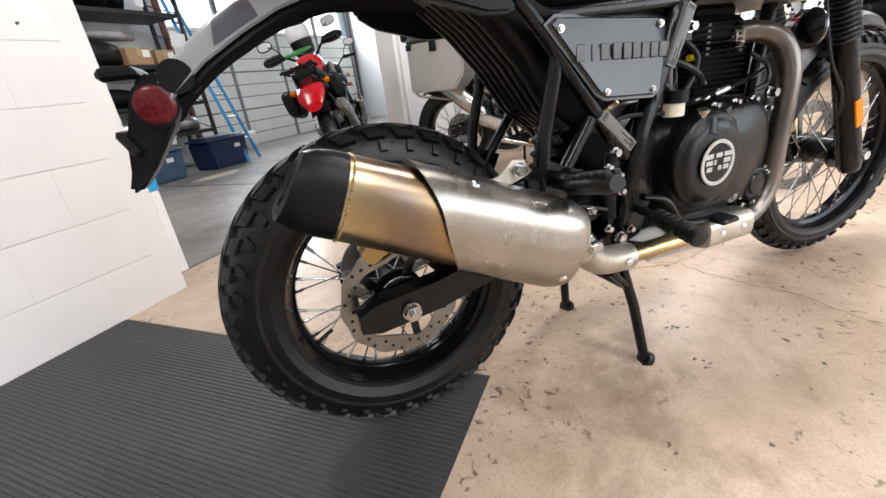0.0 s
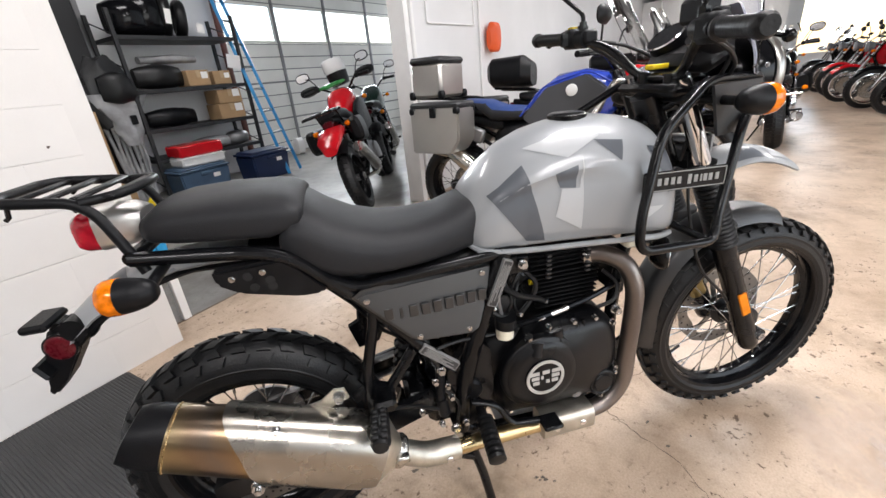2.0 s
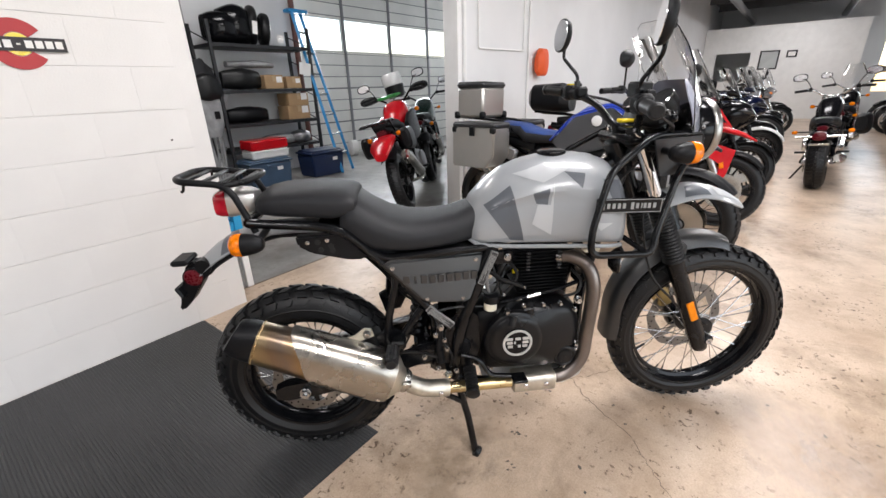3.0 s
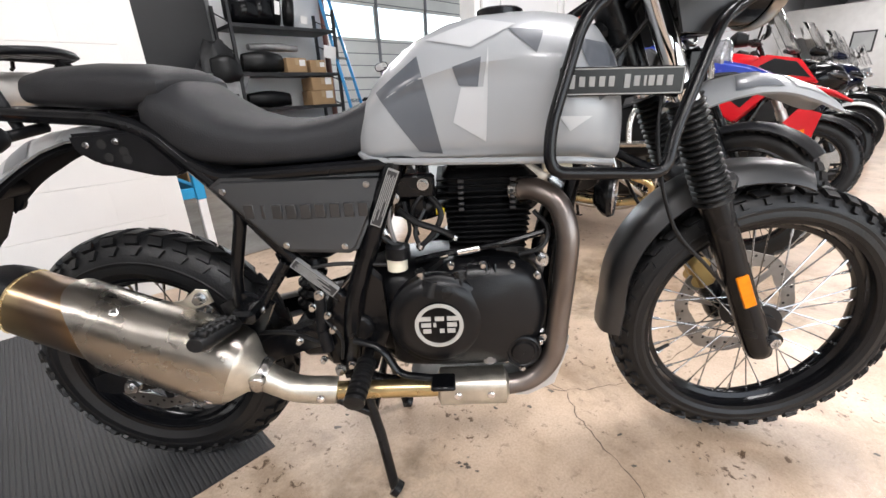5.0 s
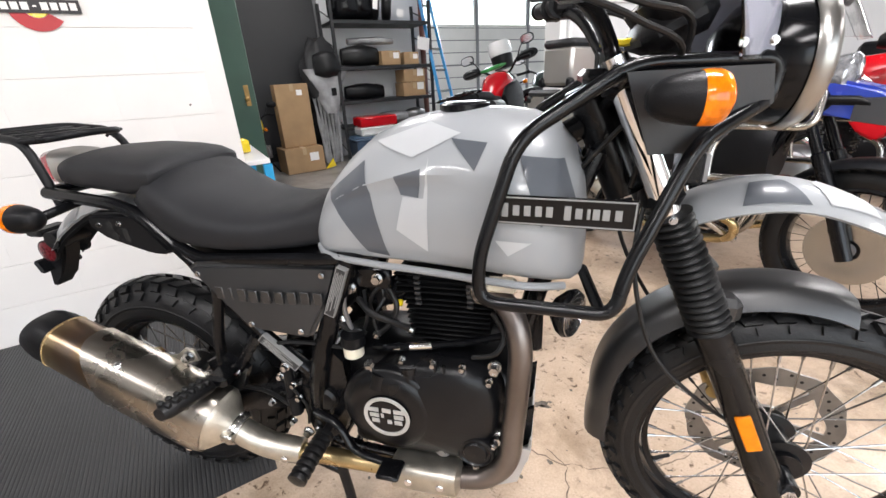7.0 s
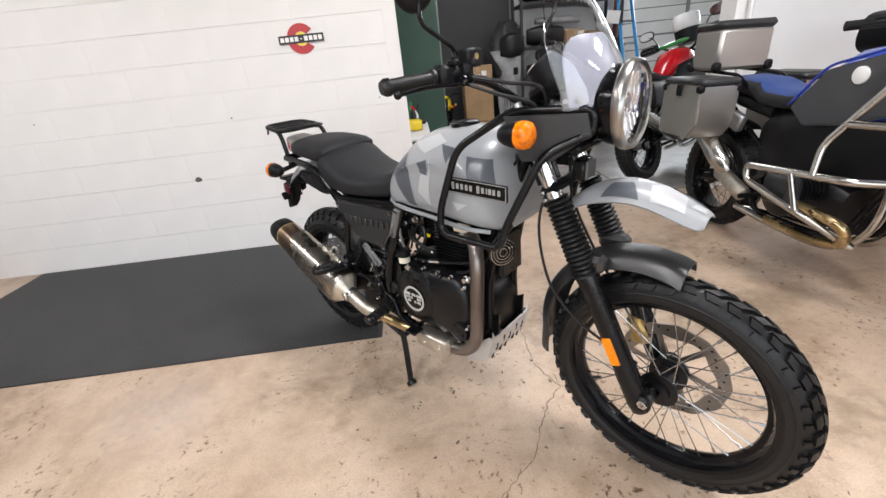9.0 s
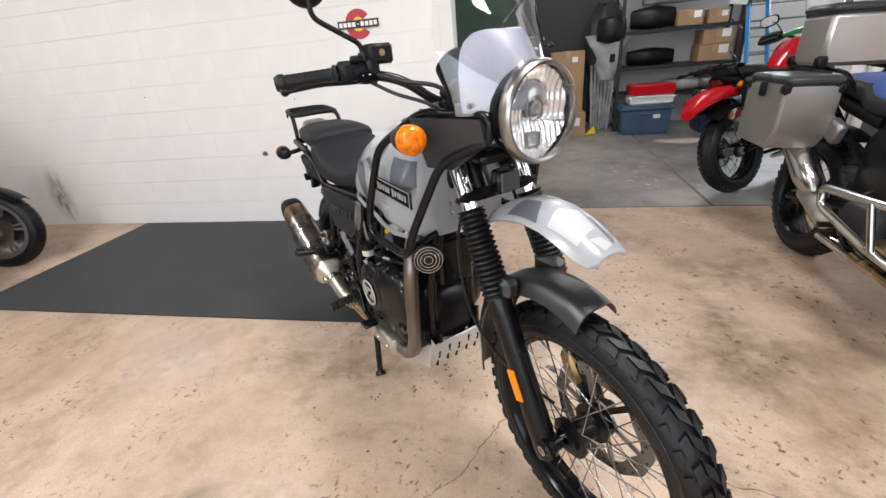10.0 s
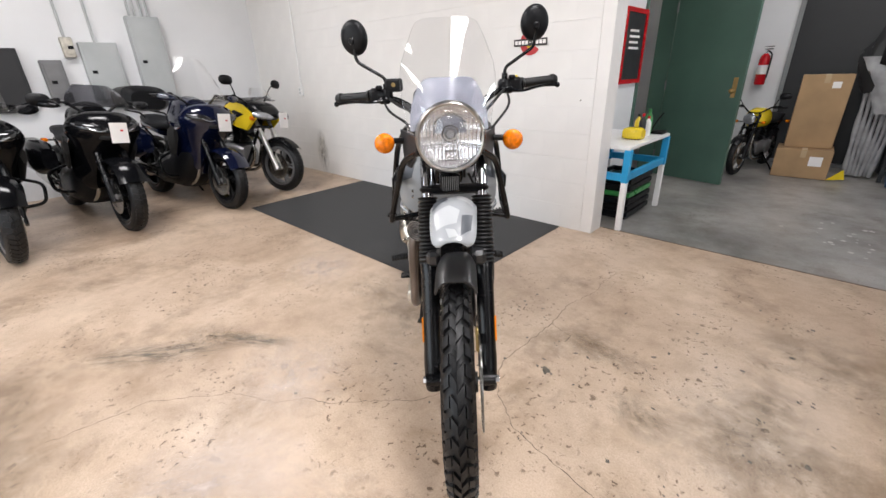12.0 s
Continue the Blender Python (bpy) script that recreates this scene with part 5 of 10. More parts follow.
conduit([(4.40, 1.485, 0.02), (4.40, 1.485, CEIL)], 0.012, "thin vertical conduit on the white wall")
bm = bm_new()
add_loft(bm, [(4.52, 1.43, 1.50, 0.03, 0.10, 2.6), (4.58, 1.42, 1.52, 0.06, 0.16, 2.6), (4.72, 1.42, 1.52, 0.06, 0.16, 2.6), (4.78, 1.43, 1.50, 0.03, 0.10, 2.6)])
tagged(part("hanging_bag", bm, mat("orange_nylon", (0.75, 0.10, 0.02), 0.6, var=0.1), None, m=ROOM), "orange nylon bag hung on the white wall", "bag")

# green door standing open
def green_door():
    hinge, free = Vector((0.03, 3.84, 0)), Vector((0.83, 3.66, 0))
    ang = math.degrees(math.atan2(free.y - hinge.y, free.x - hinge.x))
    L = (free - hinge).length
    ob = new("door_1")
    ob.matrix_basis = ROOM @ pose(hinge.x, hinge.y, 0.01, 0, 0, ang)
    tagged(ob, "green painted steel door standing open", "door", kind="structure")
    bm = bm_new()
    add_box(bm, (L / 2, 0, 1.04), (L, 0.045, 2.08), 0.003)
    part("leaf", bm, M_GREEN, ob)
    bm = bm_new()
    add_box(bm, (L - 0.07, -0.026, 1.03), (0.045, 0.006, 0.20), 0.004)
    part("lock_plate", bm, mat("aged_brass", (0.50, 0.33, 0.13), 0.35, 0.9, var=0.2), ob, "brass lock plate")
    bm = bm_new()
    add_cyl(bm, (L - 0.07, -0.028, 1.0), (L - 0.07, -0.06, 1.0), 0.012, 12)
    bmesh.ops.create_icosphere(bm, subdivisions=2, radius=0.027, matrix=Matrix.Translation((L - 0.07, -0.075, 1.0)))
    part("knob", bm, bpy.data.materials["aged_brass"], ob, "brass knob")
    for z in (0.25, 1.05, 1.85):
        bm = bm_new()
        add_cyl(bm, (0.0, -0.028, z - 0.05), (0.0, -0.028, z + 0.05), 0.009, 10)
        part("hinge", bm, M_GREYALU, ob)


green_door()
bm = bm_new()
for lo, hi in (((-0.17, 2.93, 0), (0.012, 2.987, 2.113)), ((-0.17, 3.853, 0), (0.012, 3.92, 2.113)), ((-0.17, 2.93, 2.113), (0.012, 3.92, 2.18))):
    span(bm, lo, hi)
setting("door_frame", bm, M_GREEN, ROOM, "green steel door frame", "door frame")
# red framed board on the side wall
e = thing("notice_board", ROOM @ pose(0.002, 2.69, 1.45), "red framed black notice board on the wall", "notice board")
bm = bm_new()
for lo, hi in (((0, -0.26, -0.33), (0.03, -0.22, 0.33)), ((0, 0.22, -0.33), (0.03, 0.26, 0.33)), ((0, -0.22, 0.29), (0.03, 0.22, 0.33)), ((0, -0.22, -0.33), (0.03, 0.22, -0.29))):
    span(bm, lo, hi)
part("frame", bm, M_RED, e, smooth=False)
bm = bm_new()
span(bm, (0, -0.22, -0.29), (0.018, 0.22, 0.29))
part("board", bm, M_DARKWALL, e, smooth=False)
bm = bm_new()
for k in range(4):
    span(bm, (0.0185, -0.12, -0.02 + 0.05 * k), (0.0205, 0.12 - 0.03 * (k % 2), 0.0 + 0.05 * k))
part("text_bar", bm, M_TAG, e, smooth=False)
# white table with blue corners
def work_table():
    e = thing("work_table", ROOM @ pose(0.0, 0.0, 0), "small white table with blue painted leg tops", "table")
    a0, a1, b0, b1, h = 0.02, 0.53, 1.57, 2.46, 0.70
    bm = bm_new()
    span(bm, (a0 - 0.02, b0 - 0.02, h - 0.03), (a1 + 0.02, b1 + 0.02, h), 0.005)
    part("tabletop", bm, M_WHITE, e)
    for a in (a0, a1):
        for b in (b0, b1):
            bm = bm_new()
            span(bm, (a - 0.022, b - 0.022, 0), (a + 0.022, b + 0.022, h - 0.29), 0.003)
            lg = part("leg", bm, M_WHITE, e)
            bm = bm_new()
            span(bm, (a - 0.026, b - 0.026, h - 0.29), (a + 0.026, b + 0.026, h - 0.031), 0.003)
            part("leg_top", bm, M_TABLEBLUE, lg, "blue painted leg top")
    for a in (a0, a1):
        bm = bm_new()
        span(bm, (a - 0.018, b0 + 0.027, h - 0.28), (a + 0.018, b1 - 0.027, h - 0.22), 0.003)
        part("rail", bm, M_TABLEBLUE, e)
    for b in (b0, b1):
        bm = bm_new()
        span(bm, (a0 + 0.027, b - 0.018, h - 0.28), (a1 - 0.027, b + 0.018, h - 0.22), 0.003)
        part("rail", bm, M_TABLEBLUE, e)


work_table()
bm = bm_new()
add_loft(bm, [(0.33, 1.95, 0.745, 0.05, 0.04, 3), (0.36, 1.95, 0.75, 0.075, 0.05, 3), (0.46, 1.95, 0.75, 0.075, 0.05, 3), (0.49, 1.95, 0.745, 0.05, 0.04, 3)])
tagged(part("sponge", bm, M_YELLOW, None, m=ROOM), "yellow wash sponge lying on the white table", "sponge")


def bottle(a, b, z, h, r, mt, cap, label, kind="bottle"):
    e = thing(kind, ROOM @ pose(a, b, z), label, "bottle")
    bm = bm_new()
    add_lathe(bm, [(0.001, 0.001), (r * 0.92, 0.001), (r, 0.008), (r, h * 0.62), (r * 0.8, h * 0.74), (r * 0.36, h * 0.84), (r * 0.36, h * 0.88), (0.001, h * 0.88)], (0, 0, 0), "z", 20, False)
    part("body", bm, mt, e)
    bm = bm_new()
    add_lathe(bm, [(0.001, h * 0.881), (r * 0.45, h * 0.881), (r * 0.42, h), (0.001, h)], (0, 0, 0), "z", 16, False)
    part("cap", bm, cap, e)


bottle(0.42, 2.10, 0.70, 0.20, 0.028, M_DARKWALL, M_RED, "black spray bottle with a red cap on the table")
bottle(0.44, 2.18, 0.70, 0.17, 0.026, M_WHITE, M_RED, "white bottle with a red cap on the table")
bottle(0.40, 2.30, 0.70, 0.22, 0.035, M_BOTGREEN, M_BOTGREEN, "green bottle standing on the table")
bottle(0.34, 2.22, 0.70, 0.18, 0.03, M_YELLOW, M_PLASTIC, "yellow bottle standing on the table")
bm = bm_new()
span(bm, (0.40, 2.32, 0.701), (0.53, 2.46, 0.725), 0.006)
add_tube(bm, smooth_path([(0.42, 2.34, 0.72), (0.44, 2.39, 0.80), (0.48, 2.43, 0.88)]), 0.006, 8)
tagged(part("hand_brush", bm, M_PLASTIC, None, m=ROOM), "black hand brush lying on the table", "brush")
e = thing("crate", ROOM @ pose(0.3, 2.1, 0), "black plastic crate under the table", "crate")
for k in range(6):
    bm = bm_new()
    for lo, hi in (((-0.19, -0.26, 0.03 + k * 0.06), (0.19, -0.24, 0.07 + k * 0.06)), ((-0.19, 0.24, 0.03 + k * 0.06), (0.19, 0.26, 0.07 + k * 0.06)), ((0.17, -0.24, 0.03 + k * 0.06), (0.19, 0.24, 0.07 + k * 0.06)), ((-0.19, -0.24, 0.03 + k * 0.06), (-0.17, 0.24, 0.07 + k * 0.06))):
        span(bm, lo, hi)
    part("slat_ring", bm, M_PLASTIC if k != 3 else M_BOTGREEN, e, smooth=False)
bm = bm_new()
span(bm, (-0.168, -0.238, 0.0), (0.168, 0.238, 0.33))
part("liner", bm, M_RUBBER, e, smooth=False)
# back room seen through the doorway: shelf with clutter
def rack_shelf(name, m, W, D, H, levels, label, mt):
    e = thing(name, m, label, "shelf")
    for x in (0, W):
        for y in (0, D):
            bm = bm_new()
            add_box(bm, (x, y, H / 2), (0.04, 0.04, H), 0.002)
            part("upright", bm, mt, e)
        for k in range(int(H / 0.35)):
            bm = bm_new()
            add_tube(bm, [(x, 0.02, 0.15 + k * 0.35), (x, D - 0.02, 0.32 + k * 0.35)], 0.008, 6)
            part("brace", bm, mt, e)
    for z in levels:
        bm = bm_new()
        span(bm, (0.021, 0.0, z - 0.045), (W - 0.021, D, z), 0.002)
        part("shelf_board", bm, mt, e)
    return e


rack_shelf("storage_shelf", ROOM @ pose(-1.3, 3.15, 0), 0.5, 1.6, 1.9, (0.35, 0.75, 1.12, 1.6), "white shelf with bottles in the back room", M_WHITE)
for a, b, z, mt, h in ((-0.95, 3.4, 1.12, M_YELLOW, 0.25), (-0.95, 3.6, 1.12, M_DARKWALL, 0.3), (-0.95, 3.8, 1.12, M_BOTGREEN, 0.26), (-0.95, 4.0, 1.12, M_RED, 0.22), (-0.95, 3.5, 0.75, M_YELLOW, 0.28), (-0.95, 3.75, 0.75, M_DARKWALL, 0.3), (-0.95, 3.9, 1.6, M_DARKWALL, 0.3), (-0.95, 3.55, 1.6, M_DARKWALL, 0.32)):
    bottle(a, b, z, h, 0.07, mt, M_PLASTIC, "workshop bottle standing on the back room shelf")

# fire extinguisher
e = thing("fire_extinguisher", ROOM @ pose(0.70, 5.42, 1.0), "red fire extinguisher hung on the white wall", "extinguisher")
bm = bm_new()
add_lathe(bm, [(0.001, 0.0), (0.055, 0.0), (0.062, 0.02), (0.062, 0.30), (0.05, 0.35), (0.02, 0.38), (0.001, 0.38)], (0, 0, 0), "z", 28, False)
part("cylinder", bm, M_RED, e)
bm = bm_new()
add_cyl(bm, (0, 0, 0.38), (0, 0, 0.42), 0.018, 12)
add_box(bm, (0.02, -0.01, 0.43), (0.10, 0.02, 0.015), 0.004)
add_box(bm, (0.02, -0.01, 0.46), (0.11, 0.02, 0.012), 0.004)
part("valve", bm, M_CHROME, e)
bm = bm_new()
add_tube(bm, smooth_path([(0.02, -0.02, 0.41), (0.07, -0.05, 0.36), (0.07, -0.05, 0.2), (0.065, -0.05, 0.08)]), 0.009, 8)
part("hose", bm, M_RUBBER, e)
bm = bm_new()
add_lathe(bm, [(0.0625, 0.13), (0.0632, 0.13), (0.0632, 0.24), (0.0625, 0.24)], (0, 0, 0), "z", 28)
part("label_band", bm, M_TAG, e)
# charcoal board on the back wall
e = thing("wall_board", ROOM @ pose(0.92, 5.495, 0.0), "charcoal board with a grey frame on the wall", "board")
bm = bm_new()
span(bm, (0.05, -0.02, 0.05), (1.17, 0.0, 3.28))
part("panel", bm, M_DARKWALL, e, smooth=False)
bm = bm_new()
for lo, hi in (((0, -0.035, 0), (0.05, 0, 3.33)), ((1.17, -0.035, 0), (1.22, 0, 3.33)), ((0.05, -0.035, 0), (1.17, 0, 0.05))):
    span(bm, lo, hi)
part("frame", bm, M_GREYALU, e, smooth=False)
bm = bm_new()
add_box(bm, (0.75, -0.03, 2.38), (0.5, 0.02, 0.06), 0.004)
part("plate", bm, M_PANEL, e)
# small yellow bike behind the green door
mini = motorcycle(ROOM @ pose(0.98, 5.28, 0, 0, 0, -100) @ Matrix.Scale(0.72, 4), "small black and yellow motorcycle stored behind the green door", "", "naked", M_YELLOW, M_BLACK, M_SEAT, 1.3, 0.32, 0.32, 0.1, 0.12, True, M_CHROME, 0.98, 0.82, 1.08, 0.0)


def carton(a, b, z, sx, sy, sz, turn, label, open_flap=False):
    e = thing("cardboard_box", ROOM @ pose(a, b, z, 0, 0, turn), label, "box")
    bm = bm_new()
    span(bm, (-sx / 2, -sy / 2, 0.001), (sx / 2, sy / 2, sz), 0.006)
    part("carton", bm, M_CARD, e)
    bm = bm_new()
    span(bm, (-0.025, -sy / 2 - 0.0012, sz - 0.09), (0.025, sy / 2 + 0.0012, sz + 0.0012))
    part("packing_tape", bm, mat("tan_tape", (0.42, 0.30, 0.17), 0.3, var=0.1), e, smooth=False)
    bm = bm_new()
    w, zl = (min(0.12, sx * 0.3), sz * 0.45) if sz < 0.5 else (0.075, sz * 0.82)
    span(bm, (sx * 0.12, -sy / 2 - 0.0022, zl), (sx * 0.12 + w, -sy / 2 - 0.0004, zl + w * 0.9))
    part("shipping_label", bm, M_TAG, e, smooth=False)
    if open_flap:
        bm = bm_new()
        span(bm, (-sx / 2, -0.003, 0), (sx / 2, 0.003, sy * 0.45))
        part("flap", bm, M_CARD, e, smooth=False, m=pose(0, -sy / 2, sz, 70, 0, 0))


carton(1.41, 4.78, 0, 0.52, 0.42, 0.33, 4, "cardboard box with a shipping label on the floor")
carton(1.42, 4.80, 0.332, 0.44, 0.16, 0.80, 6, "tall cardboard box standing on another box")
bm = bm_new()
add_plate(bm, [(0, 0), (0.16, 0.02), (0.13, 0.13)], -0.01, 0.01)
tagged(part("yellow_wedge", bm, M_YELLOW, None, smooth=False, m=ROOM @ pose(1.68, 4.60, 0.005, 0, 0, 10)), "yellow plastic wedge on the floor", "wedge")


# folded grey canopy standing by the shelf
def canopy():
    e = thing("folded_canopy", ROOM @ pose(1.92, 4.95, 0), "folded grey and white canopy standing on end", "canopy")
    for k in range(7):
        x = -0.13 + 0.045 * k
        bm = bm_new()
        add_tube(bm, smooth_path([(x * 0.8, 0.02 * (k % 3), 0.02), (x, 0.03 * math.sin(k), 0.5), (x * 1.15, 0.04 * math.cos(k * 2), 0.95), (x * 1.5, -0.02, 1.25)], 4), [0.022 + 0.006 * math.sin(i * 1.7 + k) for i in range(13)], 10)
        part("fold", bm, M_CLOTH, e)
    bm = bm_new()
    rs = []
    for i in range(12):
        f = i / 11
        z = 0.95 + 0.72 * f
        w = 0.20 + 0.12 * math.sin(math.pi * f) - 0.1 * f
        rs.append([Vector((w * math.cos(t) * (1 + 0.12 * math.sin(5 * t + i)), 0.09 * math.sin(t) * (1 + 0.2 * math.cos(4 * t + i * 0.8)), z + 0.03 * math.sin(3 * t + i))) for t in [2 * math.pi * j / 28 for j in range(28)]])
    rings(bm, rs)
    part("cover_bag", bm, mat("black_nylon", (0.012, 0.012, 0.013), 0.45, var=0.2, bump=0.4, bump_scale=30), e, "crumpled black cover bag")
    bm = bm_new()
    rs = []
    for i in range(9):
        f = i / 8
        z = 0.72 + 0.58 * f
        w = 0.08 + 0.20 * f
        rs.append([Vector((0.05 + w * math.cos(t) * (1 + 0.15 * math.sin(4 * t + i)), -0.07 + 0.06 * math.sin(t) * (1 + 0.25 * math.cos(5 * t + i)), z)) for t in [2 * math.pi * j / 24 for j in range(24)]])
    rings(bm, rs)
    part("fabric", bm, M_CLOTH, e)
    bm = bm_new()
    add_box(bm, (0.1, -0.135, 1.0), (0.07, 0.006, 0.10), 0.002)
    part("patch", bm, M_PLASTIC, e)


canopy()
shelf = rack_shelf("storage_rack", ROOM @ pose(2.12, 4.82, 0), 1.48, 0.55, 2.15, (0.50, 0.86, 1.31, 1.89), "black steel storage rack loaded with boxes", M_DARKWALL)


# things on the rack
def spare_tyre(a, b, z, R, w, tilt, label):
    bm = bm_new()
    add_lathe(bm, tyre_profile(R, w, R * 0.26), seg=40)
    tagged(part("spare_tyre", bm, M_RUBBER, None, m=ROOM @ pose(a, b, z + R, tilt, 0, 70)), label, "tyre", "tyres on the rack")


for k, (a, R) in enumerate(((2.86, 0.26), (3.05, 0.22))):
    spare_tyre(a, 5.08, 1.892, R, 0.13, 6, "black spare tyre standing on the top shelf")
carton(2.95, 4.98, 1.312, 0.30, 0.26, 0.19, 0, "tan cardboard box on the rack")
carton(3.30, 4.98, 1.312, 0.24, 0.22, 0.17, -5, "white and tan cardboard box on the rack")
carton(3.30, 5.0, 0.862, 0.38, 0.30, 0.20, 0, "brown cardboard box on the rack")
carton(3.31, 5.0, 1.064, 0.36, 0.30, 0.18, 2, "brown cardboard box stacked on another")


def lump(name, a, b, z, sx, sy, sz, mt, label, cat):
    bm = bm_new()
    secs = []
    for i in range(8):
        f = i / 7
        k = math.sin(math.pi * (0.12 + 0.76 * f))
        secs.append((-sx / 2 + sx * f, 0, sz * 0.5 * (0.9 + 0.1 * k), sy / 2 * k, sz / 2 * (0.6 + 0.4 * k) * 1.0, 2.6))
    add_loft(bm, secs)
    for v in bm.verts:
        v.co += 0.012 * noise.noise_vector(v.co * 9)
        v.co.z = max(v.co.z, 0.001)
    tagged(part(name, bm, mt, None, m=ROOM @ pose(a, b, z)), label, cat)


for a, sx, sz, t in ((2.42, 0.50, 0.40, 12), (2.62, 0.46, 0.50, -20)):
    lump("motorcycle_fairing", a, 5.05, 1.891, sx, 0.42, sz, M_GLOSSBLACK, "glossy black fairing stored on the top shelf", "spare part")
for a, z, w, h in ((3.12, 1.93, 0.10, 0.10), (2.75, 2.02, 0.07, 0.16), (3.46, 1.50, 0.20, 0.17)):
    bm = bm_new()
    add_box(bm, (0, 0, h / 2), (w, 0.004, h), 0.0, pose(0, 0, 0, 0, 8, 0))
    tagged(part("paper_sign", bm, M_TAG, None, smooth=False, m=ROOM @ pose(a, 4.80, z)), "white paper sheet hung on the rack", "paper")
lump("cloth_bag", 1.98, 4.86, 1.18, 0.36, 0.24, 0.34, M_RUBBER, "black bag slung over the folded canopy", "bag")
lump("cloth_bag", 2.52, 5.0, 1.311, 0.55, 0.35, 0.28, M_RUBBER, "black soft bag lying on the rack", "bag")
lump("motorcycle_fairing", 2.55, 5.05, 0.861, 0.6, 0.34, 0.22, M_PLASTIC, "black motorcycle fairing part on the rack", "spare part")
lump("rolled_cover", 2.95, 5.0, 0.501, 0.5, 0.3, 0.16, M_CLOTH, "grey rolled cover lying on the lower shelf", "cover")
lump("chrome_parts", 3.35, 5.0, 0.501, 0.3, 0.3, 0.18, M_GREYALU, "loose metal parts on the lower shelf", "spare part")
lump("plastic_sheet", 2.75, 5.1, 1.60, 0.7, 0.3, 0.10, M_CLOTH, "grey plastic sheet over the boxes", "sheet")



def tote(a, b, W, D, H, mt, label):
    e = thing("storage_tote", ROOM @ pose(a, b, 0), label, "storage tote")
    bm = bm_new()
    rs = [[Vector((sx * W * k / 2, sy * D * k / 2, z)) for sx, sy in ((-1, -1), (1, -1), (1, 1), (-1, 1))] for z, k in ((0.001, 0.90), (H * 0.82, 0.98))]
    rings(bm, rs)
    bmesh.ops.bevel(bm, geom=bm.edges[:], offset=0.018, segments=2, affect="EDGES")
    part("tub", bm, mt, e)
    bm = bm_new()
    add_box(bm, (0, 0, H * 0.86), (W * 1.03, D * 1.03, H * 0.07), 0.01)
    add_box(bm, (0, 0, H * 0.92), (W * 0.92, D * 0.9, H * 0.08), 0.015)
    part("lid", bm, mt, e)
    bm = bm_new()
    add_box(bm, (0, -D * 0.5 - 0.004, H * 0.72), (0.16, 0.02, 0.05), 0.008)
    part("handle", bm, mt, e)
    bm = bm_new()
    add_box(bm, (W * 0.2, -D * 0.485, H * 0.6), (0.09, 0.004, 0.05), 0.001)
    part("label_plate", bm, M_TAG, e)


tote(2.46, 4.66, 0.66, 0.40, 0.40, M_BINBLUE, "blue-grey plastic storage tote with lid")
tote(3.40, 4.60, 0.62, 0.42, 0.42, M_BINNAVY, "navy plastic storage tote with lid")
# red and white cooler on the blue tote
e = thing("cooler", ROOM @ pose(2.52, 4.67, 0.388), "red and white cooler box on the tote", "cooler")
bm = bm_new()
add_box(bm, (0, 0, 0.06), (0.56, 0.32, 0.12), 0.02)
part("body", bm, M_WHITE, e)
bm = bm_new()
add_box(bm, (0, 0, 0.19), (0.57, 0.33, 0.14), 0.02)
part("lid", bm, M_RED, e)
bm = bm_new()
add_tube(bm, fillet([(-0.3, 0, 0.08), (-0.3, -0.17, 0.10), (0.3, -0.17, 0.10), (0.3, 0, 0.08)], 0.04), 0.008, 8)
part("handle", bm, M_WHITE, e)


# blue ladder leaning by the rack
def ladder():
    e = thing("step_ladder", ROOM, "blue fibreglass step ladder leaning against the rack", "ladder")
    bot, top = Vector((3.80, 4.45, 0)), Vector((3.68, 5.15, 2.42))
    for s in (-1, 1):
        off = Vector((0.0, 0.0, 0))
        bm = bm_new()
        p, q = bot + Vector((0.0 + s * 0.0, 0, 0)), top
        w0, w1 = 0.24, 0.15
        add_tube(bm, [bot + Vector((s * w0 * 0.7, s * w0 * 0.3, 0)), top + Vector((s * w1 * 0.7, s * w1 * 0.3, 0))], 0.03, 4)
        part("rail", bm, M_LADDER, e)
    for k in range(1, 8):
        f = k / 8
        c = bot.lerp(top, f)
        w = 0.24 + (0.15 - 0.24) * f
        bm = bm_new()
        add_tube(bm, [c + Vector((-w * 0.7, -w * 0.3, 0)), c + Vector((w * 0.7, w * 0.3, 0))], 0.018, 6)
        part("step", bm, M_STEEL, e)
    bm = bm_new()
    add_box(bm, top, (0.34, 0.16, 0.05), 0.01)
    part("top_cap", bm, M_LADDER, e)


ladder()
# white jug by the garage door
bm = bm_new()
add_loft(bm, [(-0.09, 0, 0.14, 0.05, 0.11, 3), (-0.07, 0, 0.15, 0.08, 0.149, 3), (0.07, 0, 0.15, 0.08, 0.149, 3), (0.09, 0, 0.14, 0.05, 0.11, 3)])
tagged(part("plastic_jug", bm, M_TAG, None, m=ROOM @ pose(5.0, 5.7, 0.004)), "white plastic jug standing by the garage door", "jug")

# ---------- far end of the showroom ----------
of = new("office_partition")
of.matrix_basis = ROOM
tagged(of, "white office box with windows at the far end", "partition", kind="structure")
bm = bm_new()
span(bm, (17.0, -2.5, 0), (17.12, 1.49, 1.15))
span(bm, (17.0, -2.5, 2.0), (17.12, 1.49, 2.65))
span(bm, (17.0, -2.5, 1.15), (17.12, 0.15, 2.0))
span(bm, (17.0, 1.1, 1.15), (17.12, 1.49, 2.0))
span(bm, (17.12, -2.5, 0), (19.99, -2.38, 2.65))
span(bm, (17.0, -2.5, 2.65), (19.99, 1.49, 2.75))
part("partition_wall", bm, M_WHITE, of, smooth=False)
bm = bm_new()
span(bm, (17.05, 0.152, 1.152), (17.056, 1.098, 1.998))
part("pane", bm, M_GLASS, of, smooth=False)
bm = bm_new()
